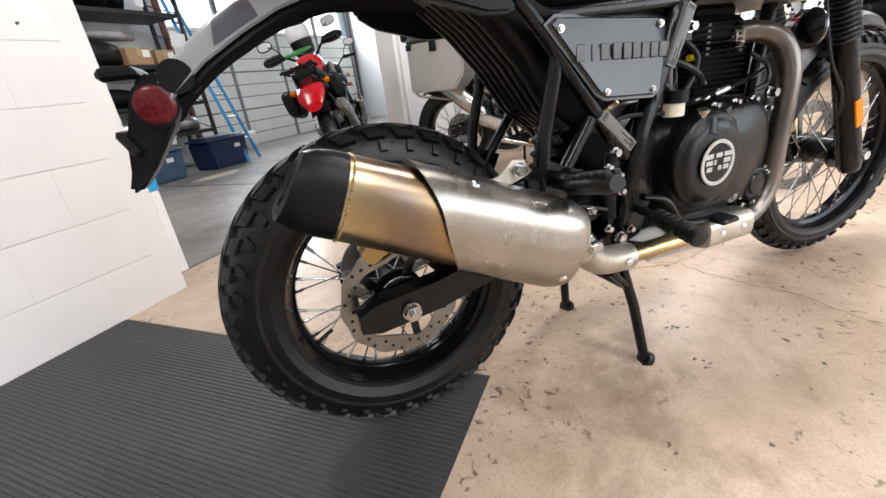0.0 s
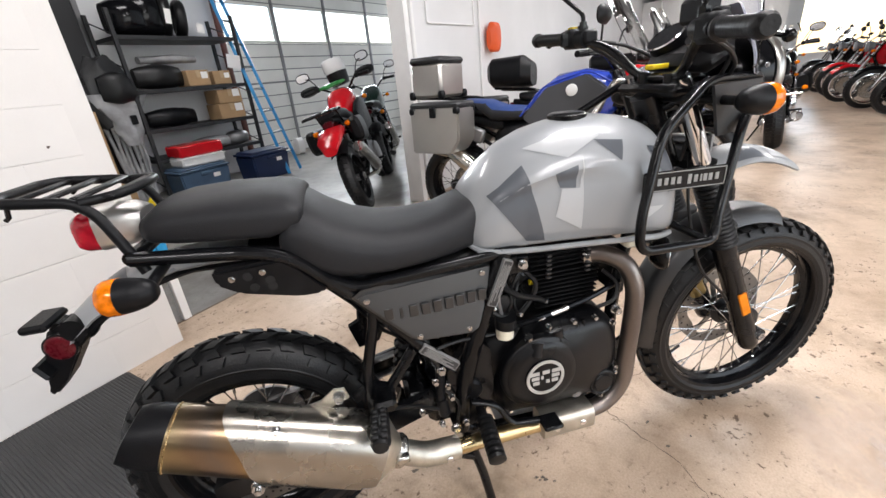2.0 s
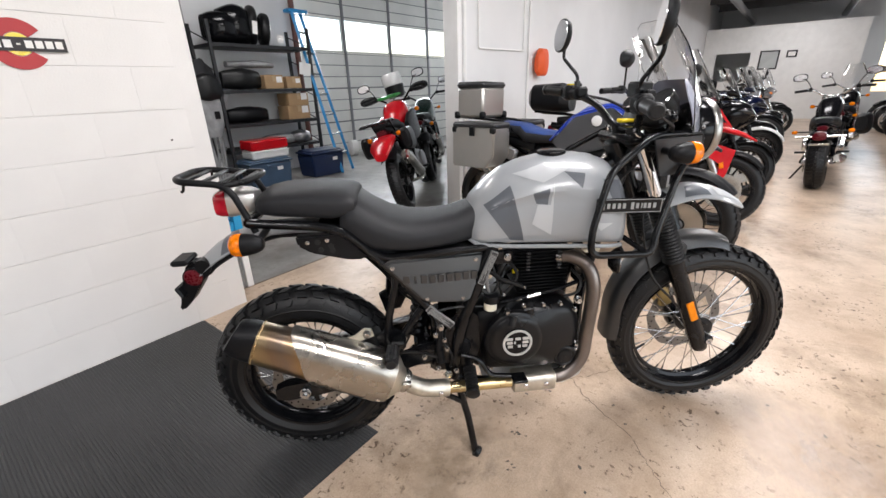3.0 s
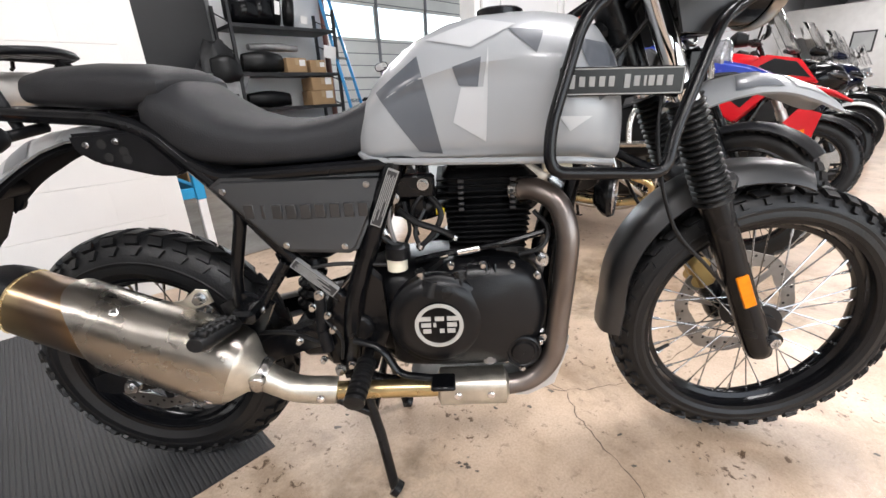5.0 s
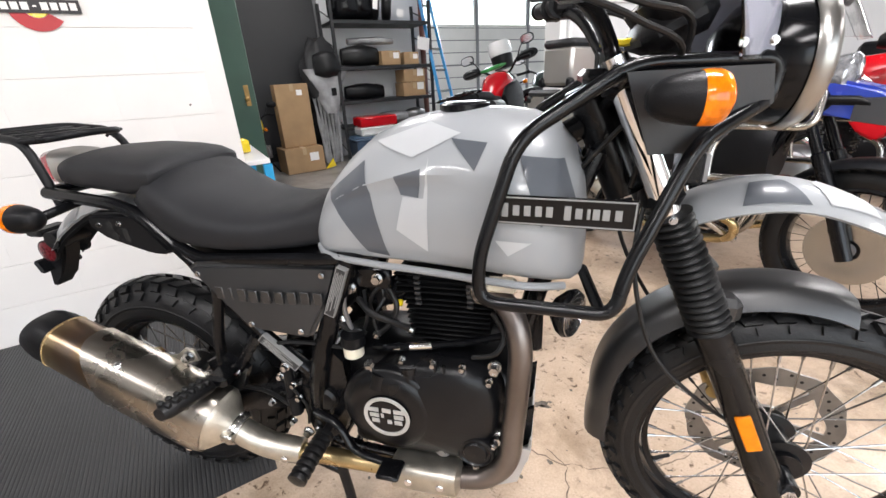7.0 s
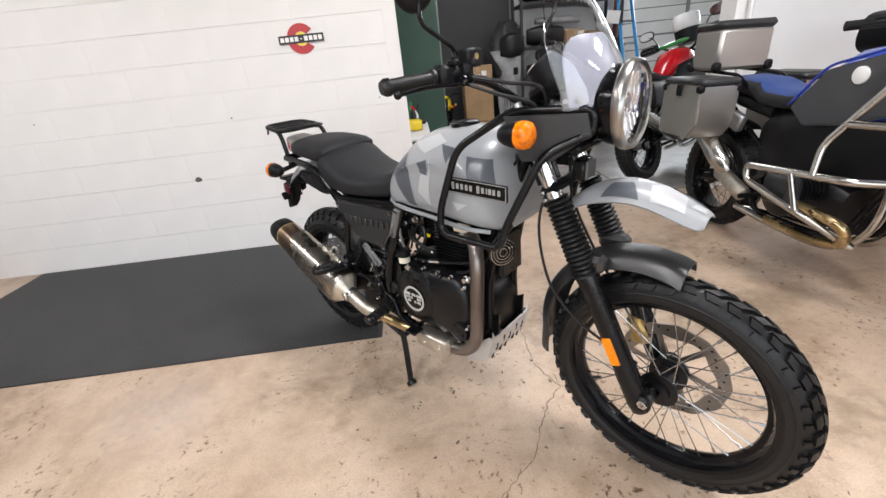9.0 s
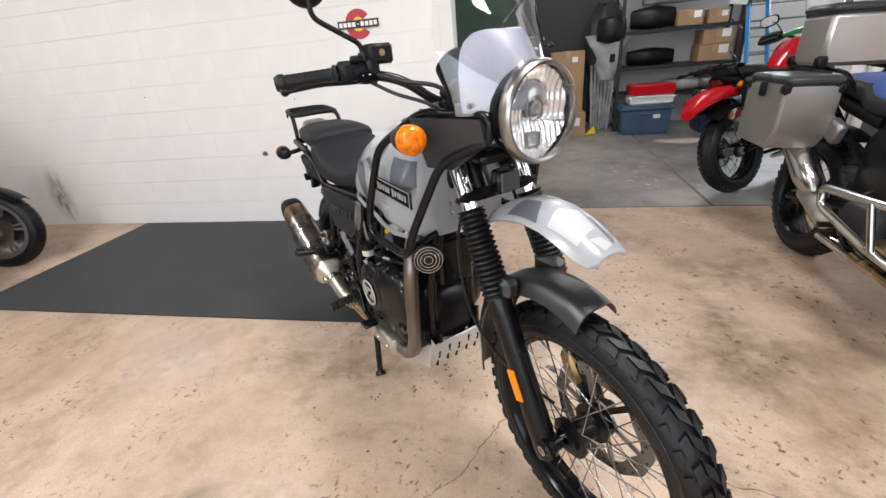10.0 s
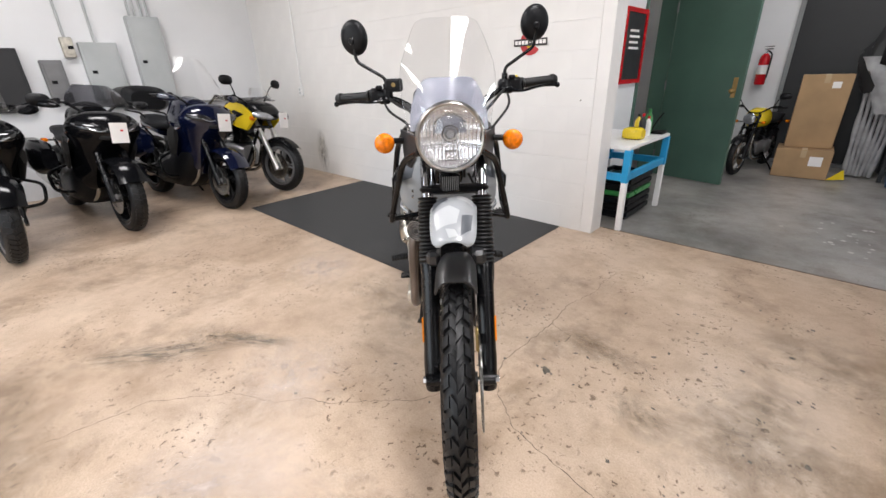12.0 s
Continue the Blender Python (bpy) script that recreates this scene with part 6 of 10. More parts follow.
span(bm, (17.13, 0.1, 0), (19.9, 1.4, 0.9))
part("counter", bm, M_CARD, of, smooth=False)
for b, z, w, h, mt in ((-0.35, 1.75, 0.5, 0.55, M_BLUE), (-0.9, 1.9, 0.26, 0.2, M_RED)):
    e = thing("wall_picture", ROOM @ pose(16.995, b, z), "framed picture on the office wall", "picture")
    bm = bm_new()
    span(bm, (-0.02, -w / 2, -h / 2), (0, w / 2, h / 2))
    part("frame", bm, M_DARKWALL, e, smooth=False)
    bm = bm_new()
    span(bm, (-0.023, -w / 2 + 0.04, -h / 2 + 0.04), (-0.0205, w / 2 - 0.04, h / 2 - 0.04))
    part("print", bm, M_TAG if mt is M_RED else M_PANEL, e, smooth=False)
bm = bm_new()
for b in (-4.5, -2.0, 0.5):
    add_tube(bm, [(9.0, b, 3.15), (20, b, 3.15)], 0.09, 12)
tagged(part("air_duct", bm, M_GREYALU, None, m=ROOM), "grey round ducts under the ceiling", "duct", kind="stuff")
# lamp fixtures
for a, b, turn in FIXTURES:
    e = thing("ceiling_light", ROOM @ pose(a, b, 3.32, 0, 0, turn), "long white ceiling light hung below the joists", "ceiling light", "ceiling lights")
    bm = bm_new()
    span(bm, (-0.62, -0.29, 0.03), (0.62, 0.29, 0.09), 0.01)
    part("housing", bm, M_WHITE, e)
    for k in range(4):
        bm = bm_new()
        y = -0.195 + 0.13 * k
        add_cyl(bm, (-0.59, y, 0.012), (0.59, y, 0.012), 0.013, 10)
        part("tube", bm, M_LAMP, e)
    for x in (-0.5, 0.5):
        bm = bm_new()
        add_cyl(bm, (x, 0, 0.09), (x, 0, 0.28), 0.006, 6)
        part("hanger", bm, M_GREYALU, e)

# ---------- marks on the floor ----------
M_CRACK = mat("crack_shadow", (0.17, 0.13, 0.10), 0.9, var=0.4, scale=30)
M_STAIN = mat("oil_stain", (0.13, 0.11, 0.09), 0.4, var=0.5, scale=25)


def crack(pts, w, seed):
    rnd = random.Random(seed)
    out = []
    pts = [Vector((x, y, 0)) for x, y in pts]
    for p, q in zip(pts, pts[1:]):
        n = max(2, int((q - p).length / 0.02))
        side = Vector((-(q - p).y, (q - p).x, 0)).normalized()
        for k in range(n):
            out.append(p.lerp(q, k / n) + side * rnd.uniform(-0.006, 0.006))
    out.append(pts[-1])
    bm = bm_new()
    prev = None
    for i, p in enumerate(out):
        d = (out[min(i + 1, len(out) - 1)] - out[max(i - 1, 0)]).normalized()
        s = Vector((-d.y, d.x, 0)) * w * rnd.uniform(0.3, 1.0)
        a, b = bm.verts.new(p + s + Vector((0, 0, 0.0008))), bm.verts.new(p - s + Vector((0, 0, 0.0008)))
        if prev:
            bm.faces.new((prev[0], a, b, prev[1]))
        prev = (a, b)
    tagged(part("floor_crack", bm, M_CRACK, None, smooth=False), "thin dark crack in the concrete floor", "crack")


crack([(0.46, 0.69), (0.63, 0.56), (0.93, 0.25), (1.06, 0.19), (1.15, 0.19), (1.34, 0.22), (1.45, 0.30), (1.61, 0.41), (1.9, 0.6)], 0.0027, 1)
crack([(1.32, -1.6), (1.11, -1.32), (1.08, -0.98), (1.15, -0.77), (1.13, -0.63), (1.17, -0.54), (1.16, -0.38), (1.17, -0.17)], 0.0021, 2)
crack([(1.03, 0.24), (1.09, 0.18), (1.09, 0.07), (1.12, -0.03), (1.17, -0.17)], 0.0023, 3)
crack([(0.46, 0.69), (0.30, 0.92), (0.17, 1.02), (0.06, 1.15)], 0.0020, 5)
crack([(0.63, 0.56), (0.75, 0.62), (0.8, 0.58)], 0.0022, 4)


def stain(x, y, r, seed, n=1):
    rnd = random.Random(seed)
    for k in range(n):
        cx, cy = x + rnd.gauss(0, r * 1.2) * (n > 1), y + rnd.gauss(0, r * 1.2) * (n > 1)
        rr = r * rnd.uniform(0.25, 0.6) if n > 1 else r
        bm = bm_new()
        pts = []
        m_ = 14
        for j in range(m_):
            t = 2 * math.pi * j / m_
            q = rr * rnd.uniform(0.55, 1.15)
            pts.append(bm.verts.new((cx + q * math.cos(t) * 1.3, cy + q * math.sin(t) * 0.8, 0.0006)))
        bm.faces.new(pts)
        tagged(part("floor_stain", bm, M_STAIN, None, smooth=False), "small dark stain on the concrete floor", "stain")


stain(1.01, 0.42, 0.016, 1, 5)
stain(1.01, 0.43, 0.024, 2)
stain(1.38, 0.24, 0.008, 3, 3)
stain(1.36, 1.18, 0.014, 4, 4)
stain(1.29, 1.42, 0.016, 5, 4)
stain(1.63, 0.68, 0.012, 6, 3)
stain(0.79, 0.55, 0.006, 7, 4)
stain(0.75, -0.1, 0.012, 8, 6)
stain(0.68, -0.25, 0.010, 9, 6)
stain(0.42, -0.38, 0.010, 10, 4)


# small dark chips and drops scattered over the worn end of the floor
rnd = random.Random(31)
bm = bm_new()
for k in range(190):
    x, y = rnd.uniform(0.1, 2.0), rnd.gauss(1.05, 0.62)
    if k % 4 == 0:
        x, y = rnd.uniform(0.2, 2.1), rnd.gauss(-0.3, 0.7)
    r = 0.0035 + 0.011 * rnd.random() ** 3
    t0, sq = rnd.uniform(0, 3.1), rnd.uniform(0.3, 0.9)
    pts = []
    for j in range(9):
        t = 2 * math.pi * j / 9
        q = r * rnd.uniform(0.6, 1.25)
        u, v = q * math.cos(t), q * sq * math.sin(t)
        pts.append(bm.verts.new((x + u * math.cos(t0) - v * math.sin(t0), y + u * math.sin(t0) + v * math.cos(t0), 0.0007)))
    bm.faces.new(pts)
tagged(part("floor_specks", bm, M_STAIN, None, smooth=False), "small dark chips and drops on the concrete floor", "stain", kind="stuff")


def smear_mat(name, color, strength):
    """A soft-edged stain or patch of painted shade: thins out to its rim and breaks up in blotches."""
    m = bpy.data.materials.new(name)
    m.use_nodes = True
    nt = m.node_tree
    p = nt.nodes["Principled BSDF"]
    p.inputs["Base Color"].default_value = (*color, 1)
    p.inputs["Roughness"].default_value = 0.4
    co = nt.nodes.new("ShaderNodeTexCoord")
    g = nt.nodes.new("ShaderNodeTexGradient")
    g.gradient_type = "SPHERICAL"
    nt.links.new(co.outputs["Object"], g.inputs["Vector"])
    info = nt.nodes.new("ShaderNodeObjectInfo")
    n = nt.nodes.new("ShaderNodeTexNoise")
    n.noise_dimensions = "4D"
    n.inputs["Scale"].default_value, n.inputs["Detail"].default_value, n.inputs["Roughness"].default_value = 3.2, 9.0, 0.7
    nt.links.new(co.outputs["Object"], n.inputs["Vector"])
    w = nt.nodes.new("ShaderNodeMath")
    w.operation = "MULTIPLY"
    w.inputs[1].default_value = 40.0
    nt.links.new(info.outputs["Random"], w.inputs[0])
    nt.links.new(w.outputs["Value"], n.inputs["W"])
    mr = nt.nodes.new("ShaderNodeMapRange")
    mr.inputs["From Min"].default_value, mr.inputs["From Max"].default_value = 0.36, 0.68
    nt.links.new(n.outputs["Fac"], mr.inputs["Value"])
    x = nt.nodes.new("ShaderNodeMath")
    x.operation = "MULTIPLY"
    nt.links.new(mr.outputs["Result"], x.inputs[0])
    nt.links.new(g.outputs["Fac"], x.inputs[1])
    y = nt.nodes.new("ShaderNodeMath")
    y.operation = "MULTIPLY"
    y.use_clamp = True
    nt.links.new(x.outputs["Value"], y.inputs[0])
    y.inputs[1].default_value = strength
    nt.links.new(y.outputs["Value"], p.inputs["Alpha"])
    return m


M_SMEARSHADE = smear_mat("brown_smear_and_shade", (0.21, 0.16, 0.105), 0.60)
M_OIL = smear_mat("grey_oil_smear", (0.17, 0.155, 0.125), 1.05)
M_PALE = smear_mat("pale_scuff", (0.72, 0.62, 0.55), 0.7)


def smear(x, y, sx, sy, turn, mt, k):
    bm = bm_new()
    pts = [bm.verts.new((math.cos(2 * math.pi * j / 24), math.sin(2 * math.pi * j / 24), 0)) for j in range(24)]
    bm.faces.new(pts)
    ob = part("floor_smear", bm, mt, None, smooth=False, m=pose(x, y, 0.0010 + 0.00015 * k, 0, 0, turn) @ Matrix.Diagonal((sx, sy, 1, 1)))
    tagged(ob, "worn brown smear and painted shade on the concrete floor" if mt is not M_PALE else "pale scuffed patch on the concrete floor", "stain", kind="structure")


for k, (x, y, sx, sy, turn, mt) in enumerate((
        (0.77, -1.52, 0.11, 0.42, 6, M_OIL), (0.68, -1.05, 0.07, 0.28, -12, M_OIL), (1.07, 1.70, 0.45, 0.40, 20, M_SMEARSHADE), (0.56, -0.16, 0.28, 0.22, 15, M_SMEARSHADE), (1.45, 1.05, 0.35, 0.5, -30, M_SMEARSHADE),
        (1.25, 1.28, 0.22, 0.18, 10, M_SMEARSHADE), (1.5, -0.9, 0.22, 0.40, 10, M_PALE), (0.95, -0.75, 0.35, 0.28, 40, M_PALE), (0.64, -1.28, 0.14, 0.26, -20, M_SMEARSHADE),
        (1.75, -0.35, 0.45, 0.25, 60, M_PALE), (0.2, -0.45, 0.35, 0.18, 30, M_SMEARSHADE), (-0.2, -0.9, 0.35, 0.30, 0, M_PALE), (1.30, 0.72, 0.16, 0.12, 0, M_SMEARSHADE),
        # the brown patch at (1.6, -1.75) paints shade onto the floor there
        (2.1, 0.7, 0.4, 0.3, 15, M_SMEARSHADE), (0.9, 0.75, 0.3, 0.12, 35, M_SMEARSHADE), (3.4, 2.0, 0.8, 0.5, 40, M_SMEARSHADE), (1.6, -1.75, 0.55, 0.5, 0, M_SMEARSHADE), (1.15, -2.0, 0.5, 0.35, 30, M_SMEARSHADE), (-1.9, -1.9, 0.9, 0.5, 45, M_SMEARSHADE))):
    smear(x, y, sx, sy, turn, mt, k)
# tyre scuff low on the block wall
bm = bm_new()
bm.faces.new([bm.verts.new((math.cos(2 * math.pi * j / 24), math.sin(2 * math.pi * j / 24), 0)) for j in range(24)])
tagged(part("wall_smear", bm, M_OIL, None, smooth=False, m=BLOCK @ pose(-3.55, 1.333, 0.29, 90, 0, 0) @ Matrix.Diagonal((0.15, 0.34, 1, 1))), "dark tyre scuff low on the white block wall", "stain", kind="structure")
# pale drip marks on the grey floor of the bay, old expansion joint
M_DRIP = mat("paint_drips", (0.55, 0.54, 0.52), 0.6, var=0.1)
rnd = random.Random(11)
bm = bm_new()
for k in range(26):
    a, b, r = rnd.gauss(2.0, 0.18), rnd.gauss(2.55, 0.25), rnd.uniform(0.006, 0.022)
    pts = [bm.verts.new((a + r * rnd.uniform(0.6, 1.2) * math.cos(t), b + r * rnd.uniform(0.6, 1.2) * math.sin(t), -0.0032)) for t in [2 * math.pi * j / 9 for j in range(9)]]
    bm.faces.new(pts)
tagged(part("paint_drip", bm, M_DRIP, None, smooth=False, m=ROOM), "pale paint drips on the grey floor", "paint drips", kind="stuff")
bm = bm_new()
span(bm, (0.41, 1.545, -0.001), (2.9, 1.562, 0.0015))
tagged(part("floor_joint", bm, M_CRACK, None, smooth=False, m=ROOM), "dark joint between the two concrete floors", "floor joint", kind="structure")
bm = bm_new()
span(bm, (2.30, 1.57, -0.003), (2.325, 4.6, -0.0015))
tagged(part("floor_joint_bay", bm, M_CRACK, None, smooth=False, m=ROOM), "dark joint across the bay floor", "floor joint", kind="structure")
bm = bm_new()
pts = []
for j in range(22):
    t = 2 * math.pi * j / 22
    pts.append(bm.verts.new((2.78 + 0.30 * math.cos(t) * (1 + 0.1 * math.sin(3 * t)), 4.0 + 0.16 * math.sin(t) * (1 + 0.12 * math.cos(5 * t)), -0.0028)))
bm.faces.new(pts)
tagged(part("floor_patch", bm, mat("tan_patch", (0.42, 0.37, 0.30), 0.6, var=0.1), None, smooth=False, m=ROOM), "tan repair patch on the grey floor", "floor patch", kind="structure")
# ---------- the main motorcycle, on its centre stand ----------

hero = thing("motorcycle", pose(0, 0, 0), "grey camouflage adventure motorcycle on its centre stand", "motorcycle")
RX, RZ, RR = 0.0, 0.336, 0.327
FX, FZ, FR = 1.465, 0.346, 0.345


def tyre_point(R, w, h, t, off=0.0):
    """Radius and side place on a tyre's section; t in degrees, 90 at the crown."""
    t = radians(t)
    return (R - h + (h + off) * math.sin(t) ** 0.8, -(w / 2 + off) * math.cos(t))


def add_block(bm, R, w, h, t0, t1, a00, a01, a10, a11, deep):
    """A tread block between section angles t0..t1; a..: turn angles of its corners (degrees)."""
    n = 3
    top, low = [], []
    for i in range(n + 1):
        f = i / n
        t = t0 + (t1 - t0) * f
        row_t, row_l = [], []
        for k in range(3):
            g = k / 2
            a = radians((a00 + (a10 - a00) * f) * (1 - g) + (a01 + (a11 - a01) * f) * g)
            for off, row in ((deep, row_t), (-0.002, row_l)):
                r, y = tyre_point(R, w, h, t, off)
                row.append(bm.verts.new((r * math.cos(a), y, r * math.sin(a))))
        top.append(row_t)
        low.append(row_l)
    for i in range(n):
        for k in range(2):
            bm.faces.new((top[i][k], top[i][k + 1], top[i + 1][k + 1], top[i + 1][k]))
    for i in range(n):
        for k in (0, 2):
            bm.faces.new((top[i][k], top[i + 1][k], low[i + 1][k], low[i][k]))
    for i in (0, n):
        for k in range(2):
            bm.faces.new((top[i][k], top[i][k + 1], low[i][k + 1], low[i][k]))


def hero_tyre(R, w, h, pitches, deep):
    bm = bm_new()
    R0 = R - deep
    prof = []
    for k in range(23):
        t = 8 + 164 * k / 22
        prof.append(tyre_point(R0, w, h - deep, t))
    prof = [(R - h - 0.006, -w * 0.36)] + prof + [(R - h - 0.006, w * 0.36)]
    add_lathe(bm, prof, seg=96)
    # raised lines on the sidewalls
    for s in (-1, 1):
        r, y = tyre_point(R0, w, h - deep, 20 if s < 0 else 160)
        add_lathe(bm, [(r - 0.004, y), (r, y + s * 0.0016), (r + 0.004, y + s * 0.0016), (r + 0.006, y)], seg=96)
    step = 360 / pitches
    for i in range(pitches):
        a = i * step
        g = step * 0.22
        # chevron pair at the crown, bent shoulder blocks, small edge knobs
        add_block(bm, R0, w, h - deep, 71, 89, a + g + step * 0.45, a + step - g + step * 0.45, a + g, a + step - g, deep)
        add_block(bm, R0, w, h - deep, 91, 109, a + g + step * 0.5, a + step - g + step * 0.5, a + g + step * 0.95, a + step - g + step * 0.95, deep)
        add_block(bm, R0, w, h - deep, 51, 67, a + g * 1.1 + step * 1.2, a + step - g * 0.9 + step * 1.2, a + g * 1.1 + step * 1.35, a + step - g * 0.9 + step * 1.35, deep)
        add_block(bm, R0, w, h - deep, 113, 129, a + g * 1.1 + step * 1.85, a + step - g * 0.9 + step * 1.85, a + g * 1.1 + step * 1.7, a + step - g * 0.9 + step * 1.7, deep)
        add_block(bm, R0, w, h - deep, 33, 47, a + g * 2.2 + step * 0.95, a + step - g * 1.2 + step * 0.95, a + g * 1.5 + step * 0.95, a + step - g * 1.2 + step * 0.95, deep * 0.7)
        add_block(bm, R0, w, h - deep, 133, 147, a + g * 1.5 + step * 1.45, a + step - g * 1.2 + step * 1.45, a + g * 2.2 + step * 1.45, a + step - g * 1.2 + step * 1.45, deep * 0.7)
    return bm


def hero_wheel(name, x, z, R, w, h, pitches, spokes, hub_w):
    bm = bm_new()
    add_lathe(bm, [(0.01, -hub_w), (0.032, -hub_w), (0.034, -hub_w * 0.8), (0.052, -hub_w * 0.75), (0.052, -hub_w * 0.62), (0.033, -hub_w * 0.5), (0.033, hub_w * 0.5), (0.052, hub_w * 0.62), (0.052, hub_w * 0.75), (0.034, hub_w * 0.8), (0.032, hub_w), (0.01, hub_w)], seg=36)
    wheel = part(name, bm, M_ENGINE, hero, m=pose(x, 0, z))
    part("tyre", hero_tyre(R, w, h, pitches, 0.0095), M_RUBBER, wheel, "black dual-sport tyre with chevron tread blocks", angle=30)
    r = R - h
    bm = bm_new()
    ww = w * 0.36
    add_lathe(bm, [(r + 0.010, -ww - 0.004), (r + 0.006, -ww - 0.007), (r - 0.004, -ww - 0.004), (r - 0.010, -ww * 0.8), (r - 0.013, -ww * 0.45), (r - 0.024, -ww * 0.25), (r - 0.026, 0), (r - 0.024, ww * 0.25), (r - 0.013, ww * 0.45), (r - 0.010, ww * 0.8), (r - 0.004, ww + 0.004), (r + 0.006, ww + 0.007), (r + 0.010, ww + 0.004), (r + 0.0, 0)], seg=96)
    part("rim", bm, M_GLOSSBLACK, wheel, "black anodised rim")
    # spokes: one mesh along z, laid between hub flange and rim
    L = None
    mesh = None
    for i in range(spokes):
        s = 1 if i % 2 else -1
        t = 2 * math.pi * i / spokes
        q = t + (0.62 if (i // 2) % 2 else -0.62)
        p0 = Vector((0.047 * math.cos(q), s * hub_w * 0.69, 0.047 * math.sin(q)))
        p1 = Vector(((r - 0.024) * math.cos(t), s * ww * 0.15, (r - 0.024) * math.sin(t)))
        d = p1 - p0
        if mesh is None:
            L = d.length
            b = bm_new()
            add_cyl(b, (0, 0, 0), (0, 0, L - 0.016), 0.0017, 6)
            add_cyl(b, (0, 0, L - 0.018), (0, 0, L), 0.0034, 6)
            mesh = finish("spoke", b, M_BOLT)
        mm = Matrix.Translation(p0) @ d.to_track_quat("Z", "Y").to_matrix().to_4x4()
        part("spoke", mesh, None, wheel, m=mm)
    bm = bm_new()
    add_cyl(bm, ((r - 0.026) * math.cos(3.6), 0, (r - 0.026) * math.sin(3.6)), ((r - 0.062) * math.cos(3.6), 0.004, (r - 0.062) * math.sin(3.6)), 0.0045, 8)
    part("valve_stem", bm, M_RUBBER, wheel)
    return wheel


def hero_disc(wheel, y, ro, ri, arms, name="brake_disc"):
    """A drilled, scalloped brake disc."""
    bm = bm_new()
    seg = 144
    rs = []
    for i in range(seg):
        t = 2 * math.pi * i / seg
        o = ro + 0.0022 * math.cos(t * 12)
        n = ri + 0.006 * math.cos(t * arms)
        c, s = math.cos(t), math.sin(t)
        rs.append([Vector((n * c, y - 0.0022, n * s)), Vector((o * c, y - 0.0022, o * s)), Vector((o * c, y + 0.0022, o * s)), Vector((n * c, y + 0.0022, n * s))])
    rings(bm, rs, False, True)
    d = part(name, bm, M_DISC, wheel, "drilled steel brake disc")
    for i in range(arms):
        bm = bm_new()
        m = pose(0, 0, 0, 0, 360 / arms * i, 0)
        add_box(bm, (ri * 0.62, y, 0.012), (ri * 0.9, 0.004, 0.016), 0.0, m @ pose(0, 0, 0, 0, 14, 0))
        part("carrier_arm", bm, M_DISC if arms > 5 else M_BLACK, wheel)
    bm = bm_new()
    add_lathe(bm, [(0.03, y - 0.004), (ri * 0.42, y - 0.004), (ri * 0.42, y + 0.004), (0.03, y + 0.004)], seg=36)
    part("disc_carrier", bm, M_DISC if arms > 5 else M_BLACK, wheel)
    bm = bm_new()
    for i in range(36):
        t = 2 * math.pi * i / 36
        rad = ri + (ro - ri) * (0.3 + 0.22 * (i % 3))
        p = Vector((rad * math.cos(t), y, rad * math.sin(t)))
        add_cyl(bm, p - Vector((0, 0.0026, 0)), p + Vector((0, 0.0026, 0)), 0.0036, 8)
    tagged(part("drilled_hole", bm, M_HOLE, wheel), kind="stuff")
    return d


rw = hero_wheel("rear_wheel", RX, RZ, RR, 0.125, 0.108, 36, 36, 0.075)
fw = hero_wheel("front_wheel", FX, FZ, FR, 0.092, 0.082, 42, 36, 0.055)
hero_disc(rw, -0.078, 0.120, 0.088, 5)
hero_disc(fw, 0.066, 0.150, 0.112, 6)


def hp(name, bm, material, label="", parent=None, angle=40, m=None):
    return part(name, bm, material, parent or hero, label, True, m, angle)


def bolt(p, d=(0, -1, 0), r=0.007, h=0.006, material=None, name="bolt", parent=None):
    bm = bm_new()
    p, d = Vector(p), Vector(d).normalized()
    r *= 0.88
    add_cyl(bm, p, p + d * h * 0.35, r * 1.35, 14)
    add_hex(bm, p + d * h * 0.3, d, r, h)
    return hp(name, bm, material or M_BOLT, parent=parent)


# rear axle, swingarm, caliper
bm = bm_new()
for s in (-1, 1):
    rs = []
    for x, z, hz in ((-0.095, 0.335, 0.022), (-0.06, 0.337, 0.036), (0.06, 0.35, 0.036), (0.28, 0.395, 0.034), (0.47, 0.445, 0.038)):
        yo, yi = s * (0.138 - 0.02 * max(0, x - 0.2) / 0.27), s * 0.108
        rs.append([Vector((x, yi, z - hz)), Vector((x, yo, z - hz * 0.8)), Vector((x, yo, z + hz * 0.8)), Vector((x, yi, z + hz))])
    rings(bm, rs)
add_cyl(bm, (0.47, -0.13, 0.445), (0.47, 0.13, 0.445), 0.036)
add_box(bm, (0.40, 0, 0.43), (0.06, 0.22, 0.05), 0.012)
hp("swingarm", bm, M_BLACK, angle=30)
bm = bm_new()
add_cyl(bm, (0, -0.142, RZ), (0, 0.142, RZ), 0.011)
add_cyl(bm, (0, -0.139, RZ), (0, -0.143, RZ), 0.018, 20)
add_hex(bm, (0, -0.142, RZ), (0, -1, 0), 0.016, 0.013)
add_cyl(bm, (0, -0.154, RZ), (0, -0.164, RZ), 0.008, 12)
hp("rear_axle", bm, M_BOLT)
bm = bm_new()
add_box(bm, (-0.025, -0.083, 0.455), (0.075, 0.04, 0.05), 0.012, Matrix.Translation((-0.025, 0, 0.455)) @ pose(0, 0, 0, 0, -20, 0) @ Matrix.Translation((0.025, 0, -0.455)))
add_cyl(bm, (-0.045, -0.06, 0.452), (-0.045, -0.112, 0.452), 0.018)
add_cyl(bm, (-0.01, -0.06, 0.465), (-0.01, -0.108, 0.465), 0.012)
